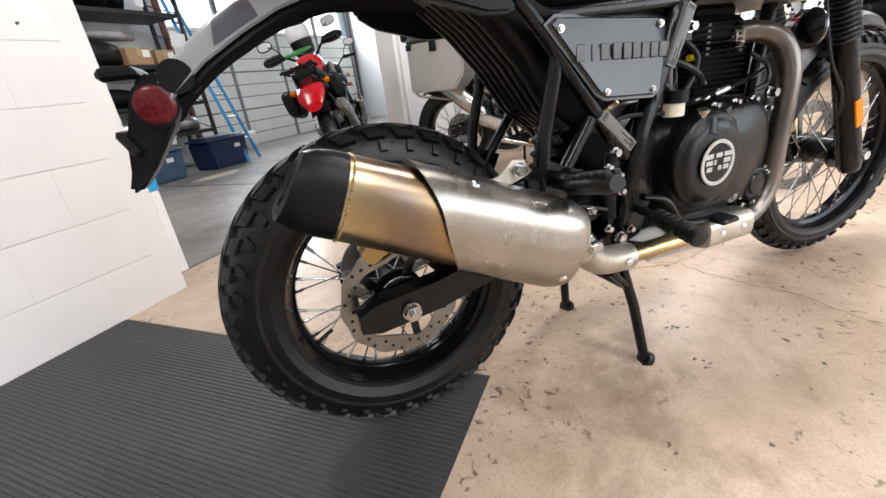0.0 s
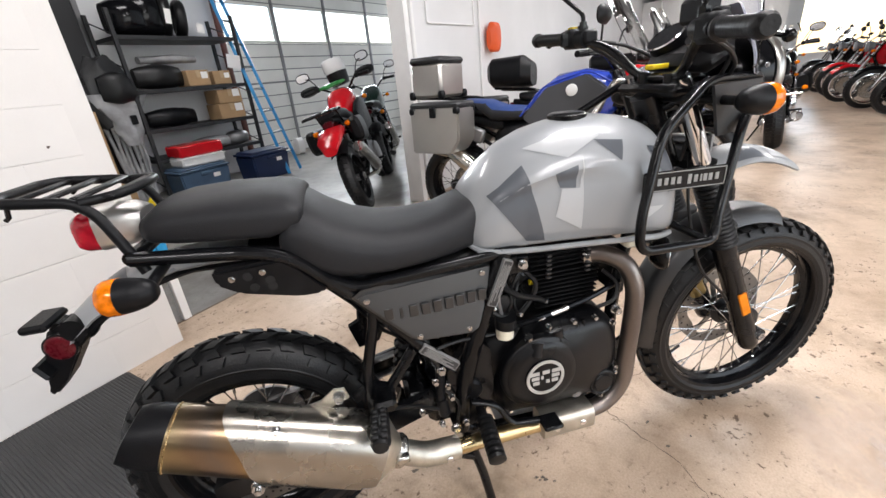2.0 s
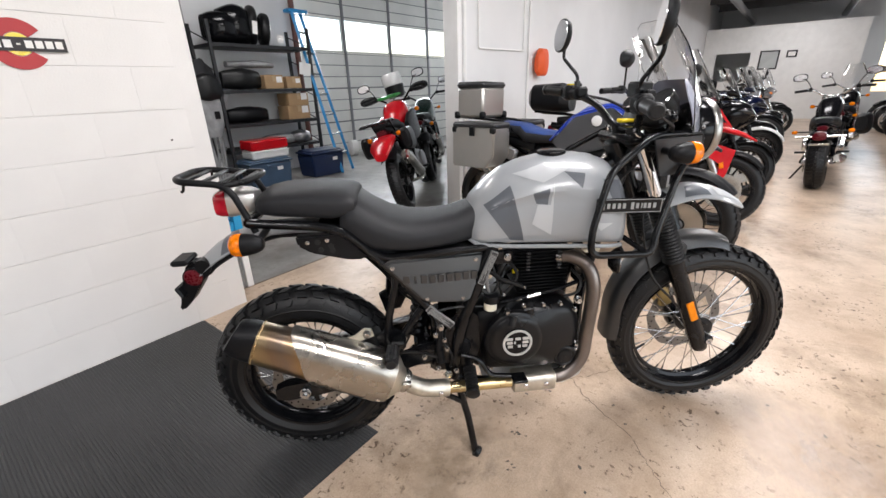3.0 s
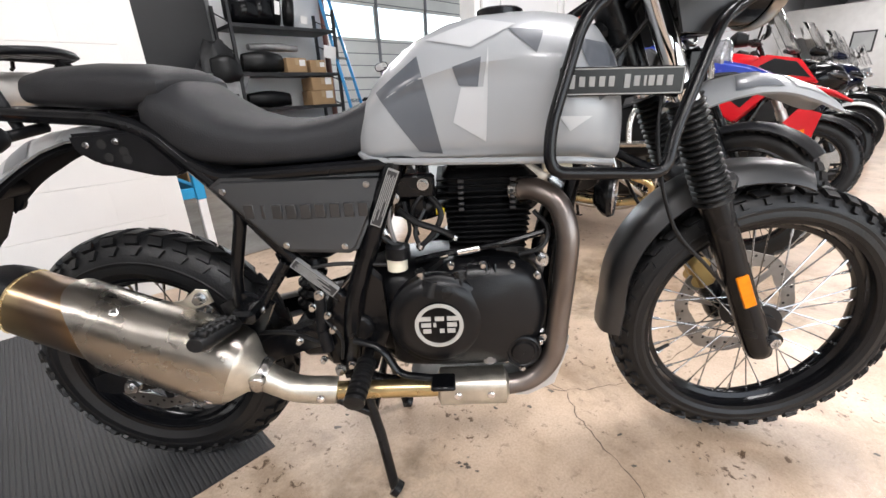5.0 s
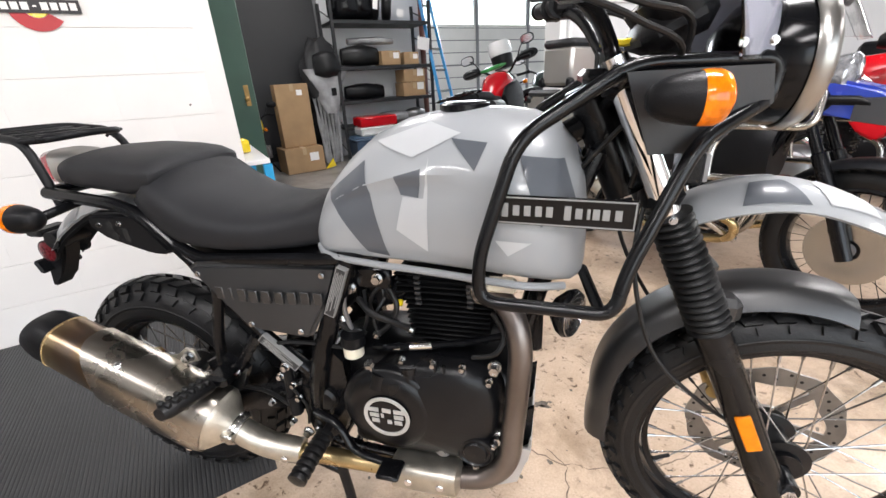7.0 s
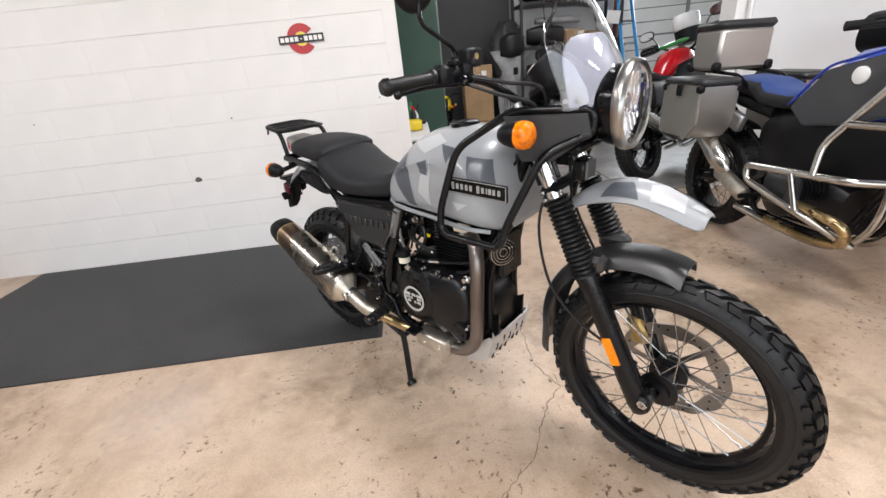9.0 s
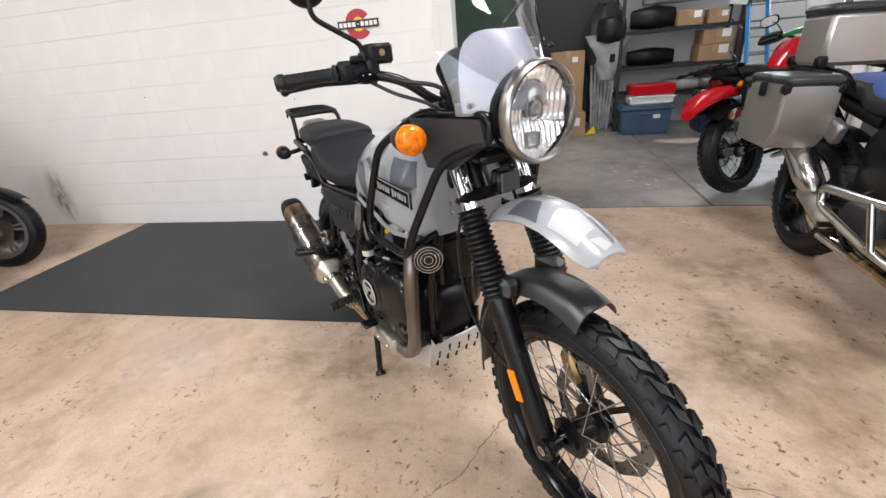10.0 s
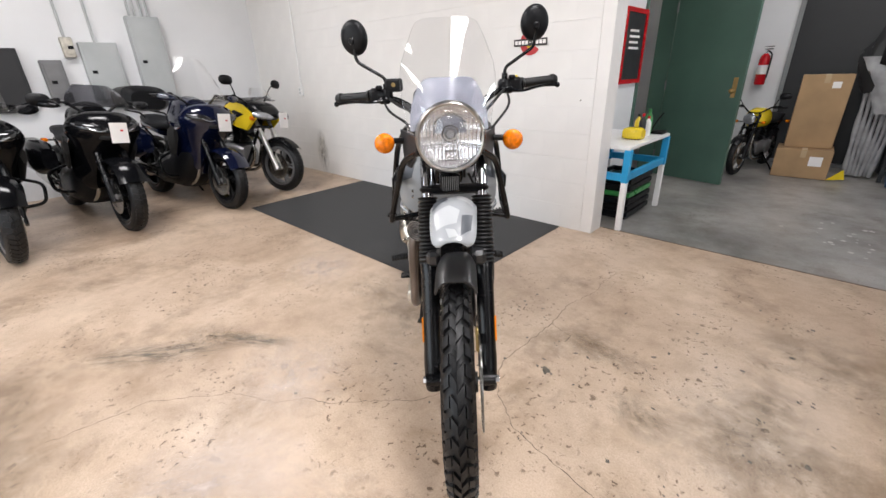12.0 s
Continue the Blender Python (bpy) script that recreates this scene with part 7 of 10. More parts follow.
hp("rear_caliper", bm, M_BRASS, "dull gold brake caliper")
bm = bm_new()
add_lathe(bm, [(0.036, -0.092), (0.05, -0.092), (0.05, -0.088), (0.036, -0.088)], (0, 0, RZ), "y", 40)
for i in range(40):
    t = 2 * math.pi * i / 40
    add_box(bm, (0.043, -0.0925, 0), (0.01, 0.003, 0.002), 0, Matrix.Translation((0, 0, RZ)) @ pose(0, 0, 0, 0, math.degrees(t), 0))
hp("sensor_ring", bm, M_STEEL)

# muffler
AX0, AX1 = Vector((-0.096, -0.205, 0.590)), Vector((0.305, -0.200, 0.405))
AXD = (AX1 - AX0).normalized()
AXS = Vector((0, -1, 0))
AXU = AXS.cross(AXD).normalized()
if AXU.z < 0:
    AXU = -AXU


def muf_ring(f, rs_, ru, t0=0.0, t1=360.0, n=28, slant=0.0):
    c = AX0.lerp(AX1, f)
    out = []
    full = t1 - t0 >= 360
    for j in range(n if full else n + 1):
        t = radians(t0 + (t1 - t0) * j / n)
        cs, sn = math.cos(t), math.sin(t)
        e = 2 / 2.5
        p = c + AXS * (rs_ * math.copysign(abs(cs) ** e, cs)) + AXU * (ru * math.copysign(abs(sn) ** e, sn))
        out.append(p + AXD * (slant * sn))
    return out


bm = bm_new()
rings(bm, [muf_ring(f, a, b) for f, a, b in ((0.0, 0.053, 0.060), (0.03, 0.055, 0.062), (0.3, 0.059, 0.067), (0.6, 0.063, 0.073), (0.93, 0.064, 0.076))])
muf = hp("muffler", bm, M_HEAT, "stainless muffler with straw and brown heat tint")
bm = bm_new()
rings(bm, [muf_ring(f, a, b) for f, a, b in ((0.925, 0.0642, 0.0762), (0.95, 0.0635, 0.0755), (0.975, 0.057, 0.067), (1.03, 0.036, 0.04), (1.08, 0.028, 0.028))])
hp("front_cone", bm, M_CASTSILVER, "", muf)
bm = bm_new()
rings(bm, [muf_ring(f, a, b, slant=s) for f, a, b, s in ((0.01, 0.0545, 0.0615, 0), (-0.04, 0.054, 0.061, 0.002), (-0.10, 0.0505, 0.056, 0.006), (-0.142, 0.045, 0.049, 0.010), (-0.150, 0.036, 0.039, 0.010), (-0.138, 0.027, 0.029, 0.010), (-0.09, 0.024, 0.026, 0.006))])
hp("end_cap", bm, M_PLASTIC, "matt black muffler end cap", muf)
bm = bm_new()
for k in range(84):
    t = 2 * math.pi * k / 84
    c = AX0.lerp(AX1, 0.022)
    p = c + AXS * (0.0548 * math.copysign(abs(math.cos(t)) ** 0.8, math.cos(t))) + AXU * (0.0618 * math.copysign(abs(math.sin(t)) ** 0.8, math.sin(t)))
    bmesh.ops.create_icosphere(bm, subdivisions=1, radius=0.0019 + 0.0006 * math.sin(k * 2.3), matrix=Matrix.Translation(p))
tagged(hp("weld_bead", bm, M_GOLDPIPE, "", muf), kind="stuff")
bm = bm_new()
rs = []
for i in range(15):
    f = i / 14
    ring_o, ring_i = [], []
    for j in range(21):
        t = -118 + 236 * j / 20
        tr = radians(t)
        start = 0.34 - 0.14 * math.sin(tr)
        g = start + (0.955 - start) * f
        a, b = 0.059 + 0.006 * min(1, g / 0.9), 0.067 + 0.010 * min(1, g / 0.9)
        if g > 0.9:
            a, b = a - (g - 0.9) * 0.09, b - (g - 0.9) * 0.12
        c = AX0.lerp(AX1, g)
        for off, ring in ((0.006, ring_o), (0.0045, ring_i)):
            cs, sn = math.cos(tr), math.sin(tr)
            ring.append(c + AXS * ((a + off) * math.copysign(abs(cs) ** 0.8, cs)) + AXU * ((b + off) * math.copysign(abs(sn) ** 0.8, sn)))
    rs.append(ring_o + ring_i[::-1])
rings(bm, rs)
hs = hp("heat_shield", bm, M_SHIELD, "brushed steel heat shield", muf)
for g, t in ((0.43, 60), (0.9, 62), (0.9, -40)):
    tr = radians(t)
    c = AX0.lerp(AX1, g)
    d = (AXS * math.cos(tr) + AXU * math.sin(tr)).normalized()
    bm = bm_new()
    add_dome(bm, c + d * 0.078, d, 0.009, 0.004, 14)
    hp("rivet", bm, M_CHROME, "", muf)
bm = bm_new()
add_plate(bm, [(0.13, 0.545), (0.19, 0.53), (0.245, 0.548), (0.238, 0.575), (0.215, 0.578), (0.185, 0.555)], -0.168, -0.163)
hp("muffler_bracket", bm, M_CASTSILVER)
bolt((0.224, -0.168, 0.560), r=0.011, h=0.014)
bm = bm_new()
add_tube(bm, smooth_path([(0.325, -0.198, 0.393), (0.36, -0.192, 0.365), (0.40, -0.186, 0.342), (0.472, -0.177, 0.329)], 6), 0.029, 18)
hp("joint_cover", bm, M_CASTSILVER, "cast silver exhaust joint cover")
bm = bm_new()
add_tube(bm, [AX0.lerp(AX1, 1.03), AX0.lerp(AX1, 1.05), AX0.lerp(AX1, 1.07), AX0.lerp(AX1, 1.09)], [0.035, 0.038, 0.038, 0.033], 20)
add_box(bm, (0.335, -0.235, 0.405), (0.03, 0.02, 0.02), 0.004)
hp("exhaust_clamp", bm, M_STEEL)
for x, z in ((0.385, 0.349), (0.445, 0.334)):
    bm = bm_new()
    add_dome(bm, (x, -0.211, z), (0, -1, 0), 0.009, 0.005, 14)
    hp("rivet", bm, M_CHROME)
bm = bm_new()
add_cyl(bm, (0.46, -0.178, 0.329), (0.71, -0.166, 0.318), 0.0195, 16)
hp("middle_pipe", bm, M_GOLDPIPE, "straw-coloured exhaust pipe")
bm = bm_new()
hdr = smooth_path([(0.70, -0.166, 0.318), (0.845, -0.158, 0.314), (0.905, -0.155, 0.332), (0.943, -0.153, 0.385), (0.952, -0.150, 0.47), (0.960, -0.148, 0.58), (0.962, -0.142, 0.655), (0.945, -0.122, 0.712), (0.905, -0.09, 0.735), (0.865, -0.06, 0.728)], 7)
add_tube(bm, hdr, 0.0225, 18)
hp("header_pipe", bm, M_HEADER, "browned steel header pipe")
bm = bm_new()
add_cyl(bm, (0.872, -0.062, 0.73), (0.885, -0.072, 0.733), 0.032, 18)
hp("header_flange", bm, M_STEEL)
bm = bm_new()
rs = []
for x, e in ((0.690, 0.6), (0.697, 1), (0.76, 1.0), (0.838, 1.0), (0.846, 0.6)):
    rs.append([Vector((x, -0.162 - (0.036 * e) * math.copysign(abs(math.cos(t)) ** 0.55, math.cos(t)), 0.318 + 0.034 * e * math.copysign(abs(math.sin(t)) ** 0.6, math.sin(t)))) for t in [2 * math.pi * (k + 0.5) / 24 for k in range(24)]])
rings(bm, rs)
hs2 = hp("pipe_guard", bm, M_CASTSILVER, "silver pipe guard")
for x in (0.735, 0.805):
    bm = bm_new()
    add_dome(bm, (x, -0.1975, 0.318), (0, -1, 0), 0.009, 0.004, 14)
    hp("rivet", bm, M_CHROME, "", hs2)

# engine
bm = bm_new()
add_loft(bm, [(0.54, 0, 0.46, 0.09, 0.10, 3), (0.60, 0, 0.46, 0.11, 0.12, 3.5), (0.80, 0, 0.465, 0.115, 0.125, 4), (0.93, 0, 0.45, 0.10, 0.105, 3.5), (0.965, 0, 0.44, 0.07, 0.07, 3)])
add_box(bm, (0.74, 0, 0.36), (0.34, 0.17, 0.08), 0.02)
eng = hp("engine", bm, M_ENGINE, "black air-cooled single-cylinder engine")
cover = [(0.597, 0.40), (0.597, 0.445), (0.62, 0.507), (0.655, 0.548), (0.70, 0.582), (0.735, 0.603), (0.84, 0.603), (0.885, 0.592), (0.915, 0.562), (0.934, 0.50), (0.928, 0.44), (0.905, 0.40), (0.88, 0.365), (0.84, 0.356), (0.62, 0.362)]
def cover_ring(k, y, mid=(0.725, 0.478)):
    """The cover's rounded outline, drawn in towards the clutch by k."""
    pts = smooth_path([(x, 0, z) for x, z in cover], 4, True)
    return [Vector((mid[0] + (v.x - mid[0]) * k, y, mid[1] + (v.z - mid[1]) * k)) for v in pts]


for s in (-1, 1):
    bm = bm_new()
    prof = ((1.0, 0.088), (1.0, 0.118), (0.995, 0.124), (0.985, 0.127), (0.975, 0.131), (0.955, 0.141), (0.925, 0.149), (0.88, 0.156), (0.82, 0.161), (0.74, 0.165), (0.64, 0.170), (0.54, 0.1745), (0.42, 0.178), (0.28, 0.180), (0.12, 0.181))
    rings(bm, [cover_ring(k, s * y, (0.725 - 0.020 * max(0, 0.9 - k), 0.478 - 0.006 * max(0, 0.9 - k))) for k, y in prof])
    hp("side_cover", bm, M_ENGINE, "satin black crankcase cover", eng, angle=50)
for x0, z0, x1, z1, r in ((0.80, 0.60, 0.806, 0.50, 0.004), (0.818, 0.60, 0.824, 0.50, 0.004)):
    bm = bm_new()
    add_tube(bm, smooth_path([(x0, -0.150, z0), (x0 + 0.002, -0.1565, z0 - 0.03), (x1, -0.157, z1)], 4), r, 8)
    hp("cover_rib", bm, M_GLOSSBLACK, "", eng)
bm = bm_new()
add_tube(bm, smooth_path([(0.69, -0.162, 0.575), (0.682, -0.170, 0.545)], 3), 0.019, 12)
add_tube(bm, [(0.745, -0.150, 0.585), (0.75, -0.163, 0.555)], [0.02, 0.012], 12)
hp("cover_boss", bm, M_ENGINE, "", eng)
# clutch bulge with a machined rim, badge with a light ring and wing bars
bm = bm_new()
add_lathe(bm, [(0.104, -0.150), (0.104, -0.166), (0.101, -0.1705), (0.094, -0.172), (0.090, -0.1745), (0.085, -0.1795), (0.070, -0.1825), (0.001, -0.184)], (0.702, 0, 0.486), "y", 56, False)
hp("clutch_cover", bm, M_ENGINE, "", eng, angle=50)
BG = 1.16
bm = bm_new()
add_cyl(bm, (0.702, -0.181, 0.486), (0.702, -0.1875, 0.486), 0.044 * BG, 40)
bd = hp("badge", bm, M_GLOSSBLACK, "round black and silver engine badge")
bm = bm_new()
add_lathe(bm, [(0.036 * BG, -0.1895), (0.042 * BG, -0.1895), (0.043 * BG, -0.187), (0.035 * BG, -0.187)], (0.702, 0, 0.486), "y", 48)
hp("badge_ring", bm, M_BADGE, "", bd)
for z, x0, x1 in ((0.5, 0.668, 0.688), (0.488, 0.671, 0.688), (0.476, 0.674, 0.688), (0.5, 0.716, 0.736), (0.488, 0.716, 0.733), (0.476, 0.716, 0.730), (0.488, 0.692, 0.697), (0.5, 0.695, 0.711), (0.476, 0.703, 0.711)):
    bm = bm_new()
    x0, x1, z = 0.702 + (x0 - 0.702) * BG, 0.702 + (x1 - 0.702) * BG, 0.486 + (z - 0.486) * BG
    span(bm, (x0, -0.1892, z - 0.0048), (x1, -0.1872, z + 0.0048))
    hp("badge_bar", bm, M_BADGE, "", bd)
bm = bm_new()
add_lathe(bm, [(0.041, -0.13), (0.041, -0.158), (0.038, -0.165), (0.034, -0.167), (0.031, -0.1635), (0.026, -0.1635), (0.023, -0.168), (0.001, -0.170)], (0.877, 0, 0.400), "y", 32, False)
for t in (30, 150, 270):
    add_cyl(bm, (0.877 + 0.043 * math.cos(radians(t)), -0.13, 0.400 + 0.043 * math.sin(radians(t))), (0.877 + 0.043 * math.cos(radians(t)), -0.160, 0.400 + 0.043 * math.sin(radians(t))), 0.009, 12)
hp("filter_cover", bm, M_ENGINE, "", eng)
for t in (30, 150, 270):
    bolt((0.877 + 0.043 * math.cos(radians(t)), -0.160, 0.400 + 0.043 * math.sin(radians(t))), r=0.005, h=0.005, parent=eng)
bm = bm_new()
add_lathe(bm, [(0.017, -0.14), (0.017, -0.160), (0.012, -0.164), (0.001, -0.164)], (0.806, 0, 0.385), "y", 24, False)
add_hex(bm, (0.806, -0.163, 0.385), (0, -1, 0), 0.008, 0.004)
hp("drain_plug", bm, M_GREYALU, "", eng)
for x, z in ((0.731, 0.598), (0.795, 0.598), (0.853, 0.596), (0.905, 0.570), (0.918, 0.43), (0.843, 0.372), (0.900, 0.365), (0.625, 0.372), (0.628, 0.50)):
    bolt((x, -0.140, z), r=0.0062, h=0.012, parent=eng)
for x, z in ((0.915, 0.602), (0.920, 0.428)):
    bolt((x, -0.135, z), r=0.011, h=0.016, parent=eng)
bm = bm_new()
add_cyl(bm, (0.675, -0.16, 0.572), (0.670, -0.166, 0.594), 0.008, 14)
add_cyl(bm, (0.670, -0.166, 0.592), (0.668, -0.168, 0.600), 0.0105, 6)
hp("oil_filler", bm, M_BOLT, "", eng)
# cylinder with fins and head
for i in range(9):
    z = 0.612 + i * 0.0115
    bm = bm_new()
    add_box(bm, (0.812 + 0.02 * (z - 0.61), 0, z), (0.165 + 0.002 * i, 0.165, 0.0045), 0.002)
    hp("cooling_fin", bm, M_FIN, "", eng)
bm = bm_new()
add_box(bm, (0.812, 0, 0.66), (0.13, 0.13, 0.13), 0.02)
hp("cylinder_barrel", bm, M_FIN, "", eng)
bm = bm_new()
add_box(bm, (0.81, 0, 0.745), (0.185, 0.155, 0.06), 0.015)
hp("cylinder_head", bm, M_FIN, "", eng)
bm = bm_new()
add_box(bm, (0.81, 0, 0.785), (0.15, 0.13, 0.04), 0.015)
hp("rocker_cover", bm, M_FIN, "", eng)
for i in range(4):
    z = 0.722 + i * 0.0125
    bm = bm_new()
    add_box(bm, (0.81, 0, z), (0.205, 0.175, 0.0045), 0.002)
    hp("cooling_fin", bm, M_FIN, "", eng)
for x in (0.757, 0.862):
    for k in range(6):
        bm = bm_new()
        add_box(bm, (x, -0.09, 0.70 + k * 0.0115), (0.012, 0.01, 0.006), 0.001)
        hp("fin_stud", bm, M_PANELB, "", eng)
# intake, throttle body, small fittings on the right
bm = bm_new()
add_tube(bm, smooth_path([(0.735, -0.03, 0.72), (0.68, -0.05, 0.70), (0.62, -0.05, 0.71)]), 0.03, 14)
add_box(bm, (0.665, -0.055, 0.705), (0.05, 0.06, 0.06), 0.012)
hp("throttle_body", bm, M_BLACK)
bm = bm_new()
add_tube(bm, smooth_path([(0.66, -0.115, 0.60), (0.70, -0.13, 0.615), (0.76, -0.125, 0.622), (0.85, -0.118, 0.635), (0.95, -0.10, 0.655)]), 0.007, 8)
hp("cable", bm, M_GLOSSBLACK)
bm = bm_new()
add_cyl(bm, (0.745, -0.127, 0.619), (0.79, -0.124, 0.626), 0.0085, 10)
add_cyl(bm, (0.71, -0.128, 0.614), (0.725, -0.128, 0.617), 0.0085, 10)
hp("cable_adjuster", bm, M_CHROME)
bm = bm_new()
add_tube(bm, smooth_path([(0.70, -0.085, 0.745), (0.67, -0.10, 0.725), (0.655, -0.10, 0.69), (0.665, -0.095, 0.65)]), 0.0045, 6)
add_tube(bm, smooth_path([(0.68, -0.08, 0.70), (0.66, -0.1, 0.66), (0.67, -0.1, 0.62)]), 0.005, 6)
add_tube(bm, smooth_path([(0.64, -0.09, 0.72), (0.65, -0.11, 0.67), (0.64, -0.11, 0.64)]), 0.004, 6)
hp("wiring", bm, M_RUBBER)
bm = bm_new()
add_cyl(bm, (0.705, -0.092, 0.698), (0.722, -0.092, 0.698), 0.007, 10)
hp("sensor", bm, M_YELLOW)
for x, z in ((0.625, 0.765), (0.682, 0.758), (0.622, 0.733)):
    bolt((x, -0.105, z), r=0.010, h=0.012)
bm = bm_new()
add_box(bm, (0.655, -0.09, 0.752), (0.10, 0.02, 0.05), 0.006)
hp("engine_mount", bm, M_BLACK)
bm = bm_new()
add_cyl(bm, (0.622, -0.135, 0.592), (0.622, -0.135, 0.622), 0.021, 20)
res = hp("fluid_reservoir", bm, M_RESERVOIR, "milky brake fluid reservoir")
bm = bm_new()
add_cyl(bm, (0.624, -0.135, 0.618), (0.625, -0.135, 0.642), 0.025, 20)
hp("cap", bm, M_PLASTIC, "", res)
bm = bm_new()
add_tube(bm, smooth_path([(0.62, -0.125, 0.64), (0.612, -0.128, 0.70), (0.628, -0.128, 0.79)]), 0.005, 8)
hp("hose", bm, M_GREYALU)

# hoses beside the throttle body, linkage behind the engine
for pts, r in (([(0.60, -0.07, 0.735), (0.58, -0.11, 0.70), (0.60, -0.125, 0.655), (0.645, -0.12, 0.63)], 0.008), ([(0.69, -0.09, 0.735), (0.715, -0.105, 0.70), (0.70, -0.11, 0.66), (0.665, -0.115, 0.625)], 0.006), ([(0.63, -0.10, 0.705), (0.665, -0.12, 0.685), (0.71, -0.115, 0.665), (0.745, -0.10, 0.64)], 0.007), ([(0.905, -0.09, 0.69), (0.93, -0.115, 0.66), (0.915, -0.13, 0.625), (0.87, -0.13, 0.612)], 0.005)):
    bm = bm_new()
    add_tube(bm, smooth_path(pts), r, 8)
    hp("hose", bm, M_RUBBER)
for p, q, r in (((0.602, -0.121, 0.662), (0.598, -0.119, 0.672), 0.0105), ((0.668, -0.118, 0.628), (0.672, -0.117, 0.636), 0.0085), ((0.742, -0.102, 0.642), (0.736, -0.104, 0.646), 0.0095)):
    bm = bm_new()
    add_cyl(bm, p, q, r, 12)
    hp("hose_clamp", bm, M_BOLT)
bm = bm_new()
add_box(bm, (0.468, 0, 0.365), (0.09, 0.17, 0.10), 0.018)
add_box(bm, (0.40, 0, 0.345), (0.10, 0.09, 0.05), 0.015)
hp("suspension_linkage", bm, M_BLACK)
for x, z in ((0.452, 0.40), (0.49, 0.335)):
    bolt((x, -0.086, z), r=0.008, h=0.010)

# frame
bm = bm_new()
for s in (-1, 1):
    add_tube(bm, fillet([(-0.075, s * 0.125, 0.925), (0.13, s * 0.142, 0.908), (0.195, s * 0.143, 0.885), (0.30, s * 0.143, 0.775), (0.41, s * 0.143, 0.63), (0.50, s * 0.13, 0.53)], 0.05), 0.0135, 12)
    add_tube(bm, fillet([(0.255, s * 0.143, 0.825), (0.305, s * 0.143, 0.795), (0.62, s * 0.125, 0.803), (0.80, s * 0.07, 0.83), (1.05, s * 0.03, 0.98)], 0.04), 0.0125, 12)
    add_tube(bm, [(0.328, s * 0.141, 0.742), (0.322, s * 0.142, 0.70), (0.295, s * 0.146, 0.60), (0.283, s * 0.15, 0.49)], 0.0125, 12)
    add_tube(bm, [(0.40, s * 0.144, 0.62), (0.315, s * 0.15, 0.505)], 0.0125, 12)
    add_tube(bm, smooth_path([(0.632, s * 0.118, 0.81), (0.59, s * 0.125, 0.70), (0.545, s * 0.13, 0.585), (0.52, s * 0.132, 0.50), (0.505, s * 0.125, 0.40), (0.50, s * 0.12, 0.33)]), 0.021, 12)
    add_tube(bm, smooth_path([(1.075, s * 0.03, 0.985), (1.01, s * 0.05, 0.80), (0.955, s * 0.07, 0.58), (0.945, s * 0.08, 0.38), (0.91, s * 0.09, 0.285), (0.80, s * 0.1, 0.275), (0.60, s * 0.11, 0.29), (0.50, s * 0.12, 0.33)]), 0.016, 12)
add_cyl(bm, (-0.075, -0.125, 0.925), (-0.075, 0.125, 0.925), 0.0135)
add_cyl(bm, (1.05, 0, 1.09), (1.13, 0, 0.91), 0.034, 20)
add_tube(bm, [(1.06, 0, 1.03), (0.75, 0, 0.86), (0.60, 0, 0.81)], 0.022, 12)
for s in (-1, 1):
    add_plate(bm, [(0.475, 0.52), (0.545, 0.60), (0.585, 0.56), (0.59, 0.44), (0.555, 0.345), (0.48, 0.32), (0.465, 0.40)], min(s * 0.10, s * 0.128), max(s * 0.10, s * 0.128))
hp("frame", bm, M_BLACK, angle=30)
bm = bm_new()
add_lathe(bm, [(0.03, -0.126), (0.03, -0.136), (0.024, -0.142), (0.001, -0.143)], (0.528, 0, 0.455), "y", 28, False)
hp("pivot_cap", bm, M_ENGINE)
for s in (-1, 1):
    bm = bm_new()
    add_plate(bm, [(0.052, 0.886), (0.178, 0.890), (0.205, 0.868), (0.252, 0.812), (0.236, 0.803), (0.195, 0.804), (0.092, 0.832), (0.056, 0.856)], min(s * 0.130, s * 0.155), max(s * 0.128, s * 0.155))
    bmesh.ops.bevel(bm, geom=bm.edges[:], offset=0.006, segments=2, affect="EDGES")
    gp = hp("grab_plate", bm, M_PLASTIC, angle=30)
for x, z in ((0.085, 0.866), (0.140, 0.870)):
    bolt((x, -0.155, z), r=0.0052, h=0.004)
for x, z in ((0.113, 0.866), (0.120, 0.842), (0.152, 0.838), (0.150, 0.852)):
    bm = bm_new()
    add_cyl(bm, (x, -0.1545, z), (x, -0.1558, z), 0.0085, 16)
    hp("bolt_hole", bm, M_HOLE)
# inner rear fender and airbox behind the side panels
bm = bm_new()
add_loft(bm, [(0.11, 0, 0.895, 0.085, 0.016, 3), (0.17, 0, 0.876, 0.10, 0.030, 3), (0.23, 0, 0.838, 0.10, 0.042, 3), (0.29, 0, 0.785, 0.10, 0.058, 3.5), (0.345, 0, 0.725, 0.10, 0.085, 3.5), (0.40, 0, 0.705, 0.10, 0.11, 3.5), (0.46, 0, 0.70, 0.105, 0.11, 3.5), (0.58, 0, 0.735, 0.095, 0.085, 3.5), (0.61, 0, 0.74, 0.06, 0.05, 3)])
hp("airbox", bm, M_PLASTIC)
# ribbed inner guard ahead of the rear wheel
for y in (-0.078, -0.052, -0.026, 0.0, 0.026, 0.052, 0.078):
    bm = bm_new()
    add_tube(bm, [(0.165, y, 0.850), (0.225, y, 0.797), (0.285, y, 0.728), (0.345, y, 0.640), (0.40, y, 0.597)], 0.0045, 6)
    hp("guard_rib", bm, M_PLASTIC)
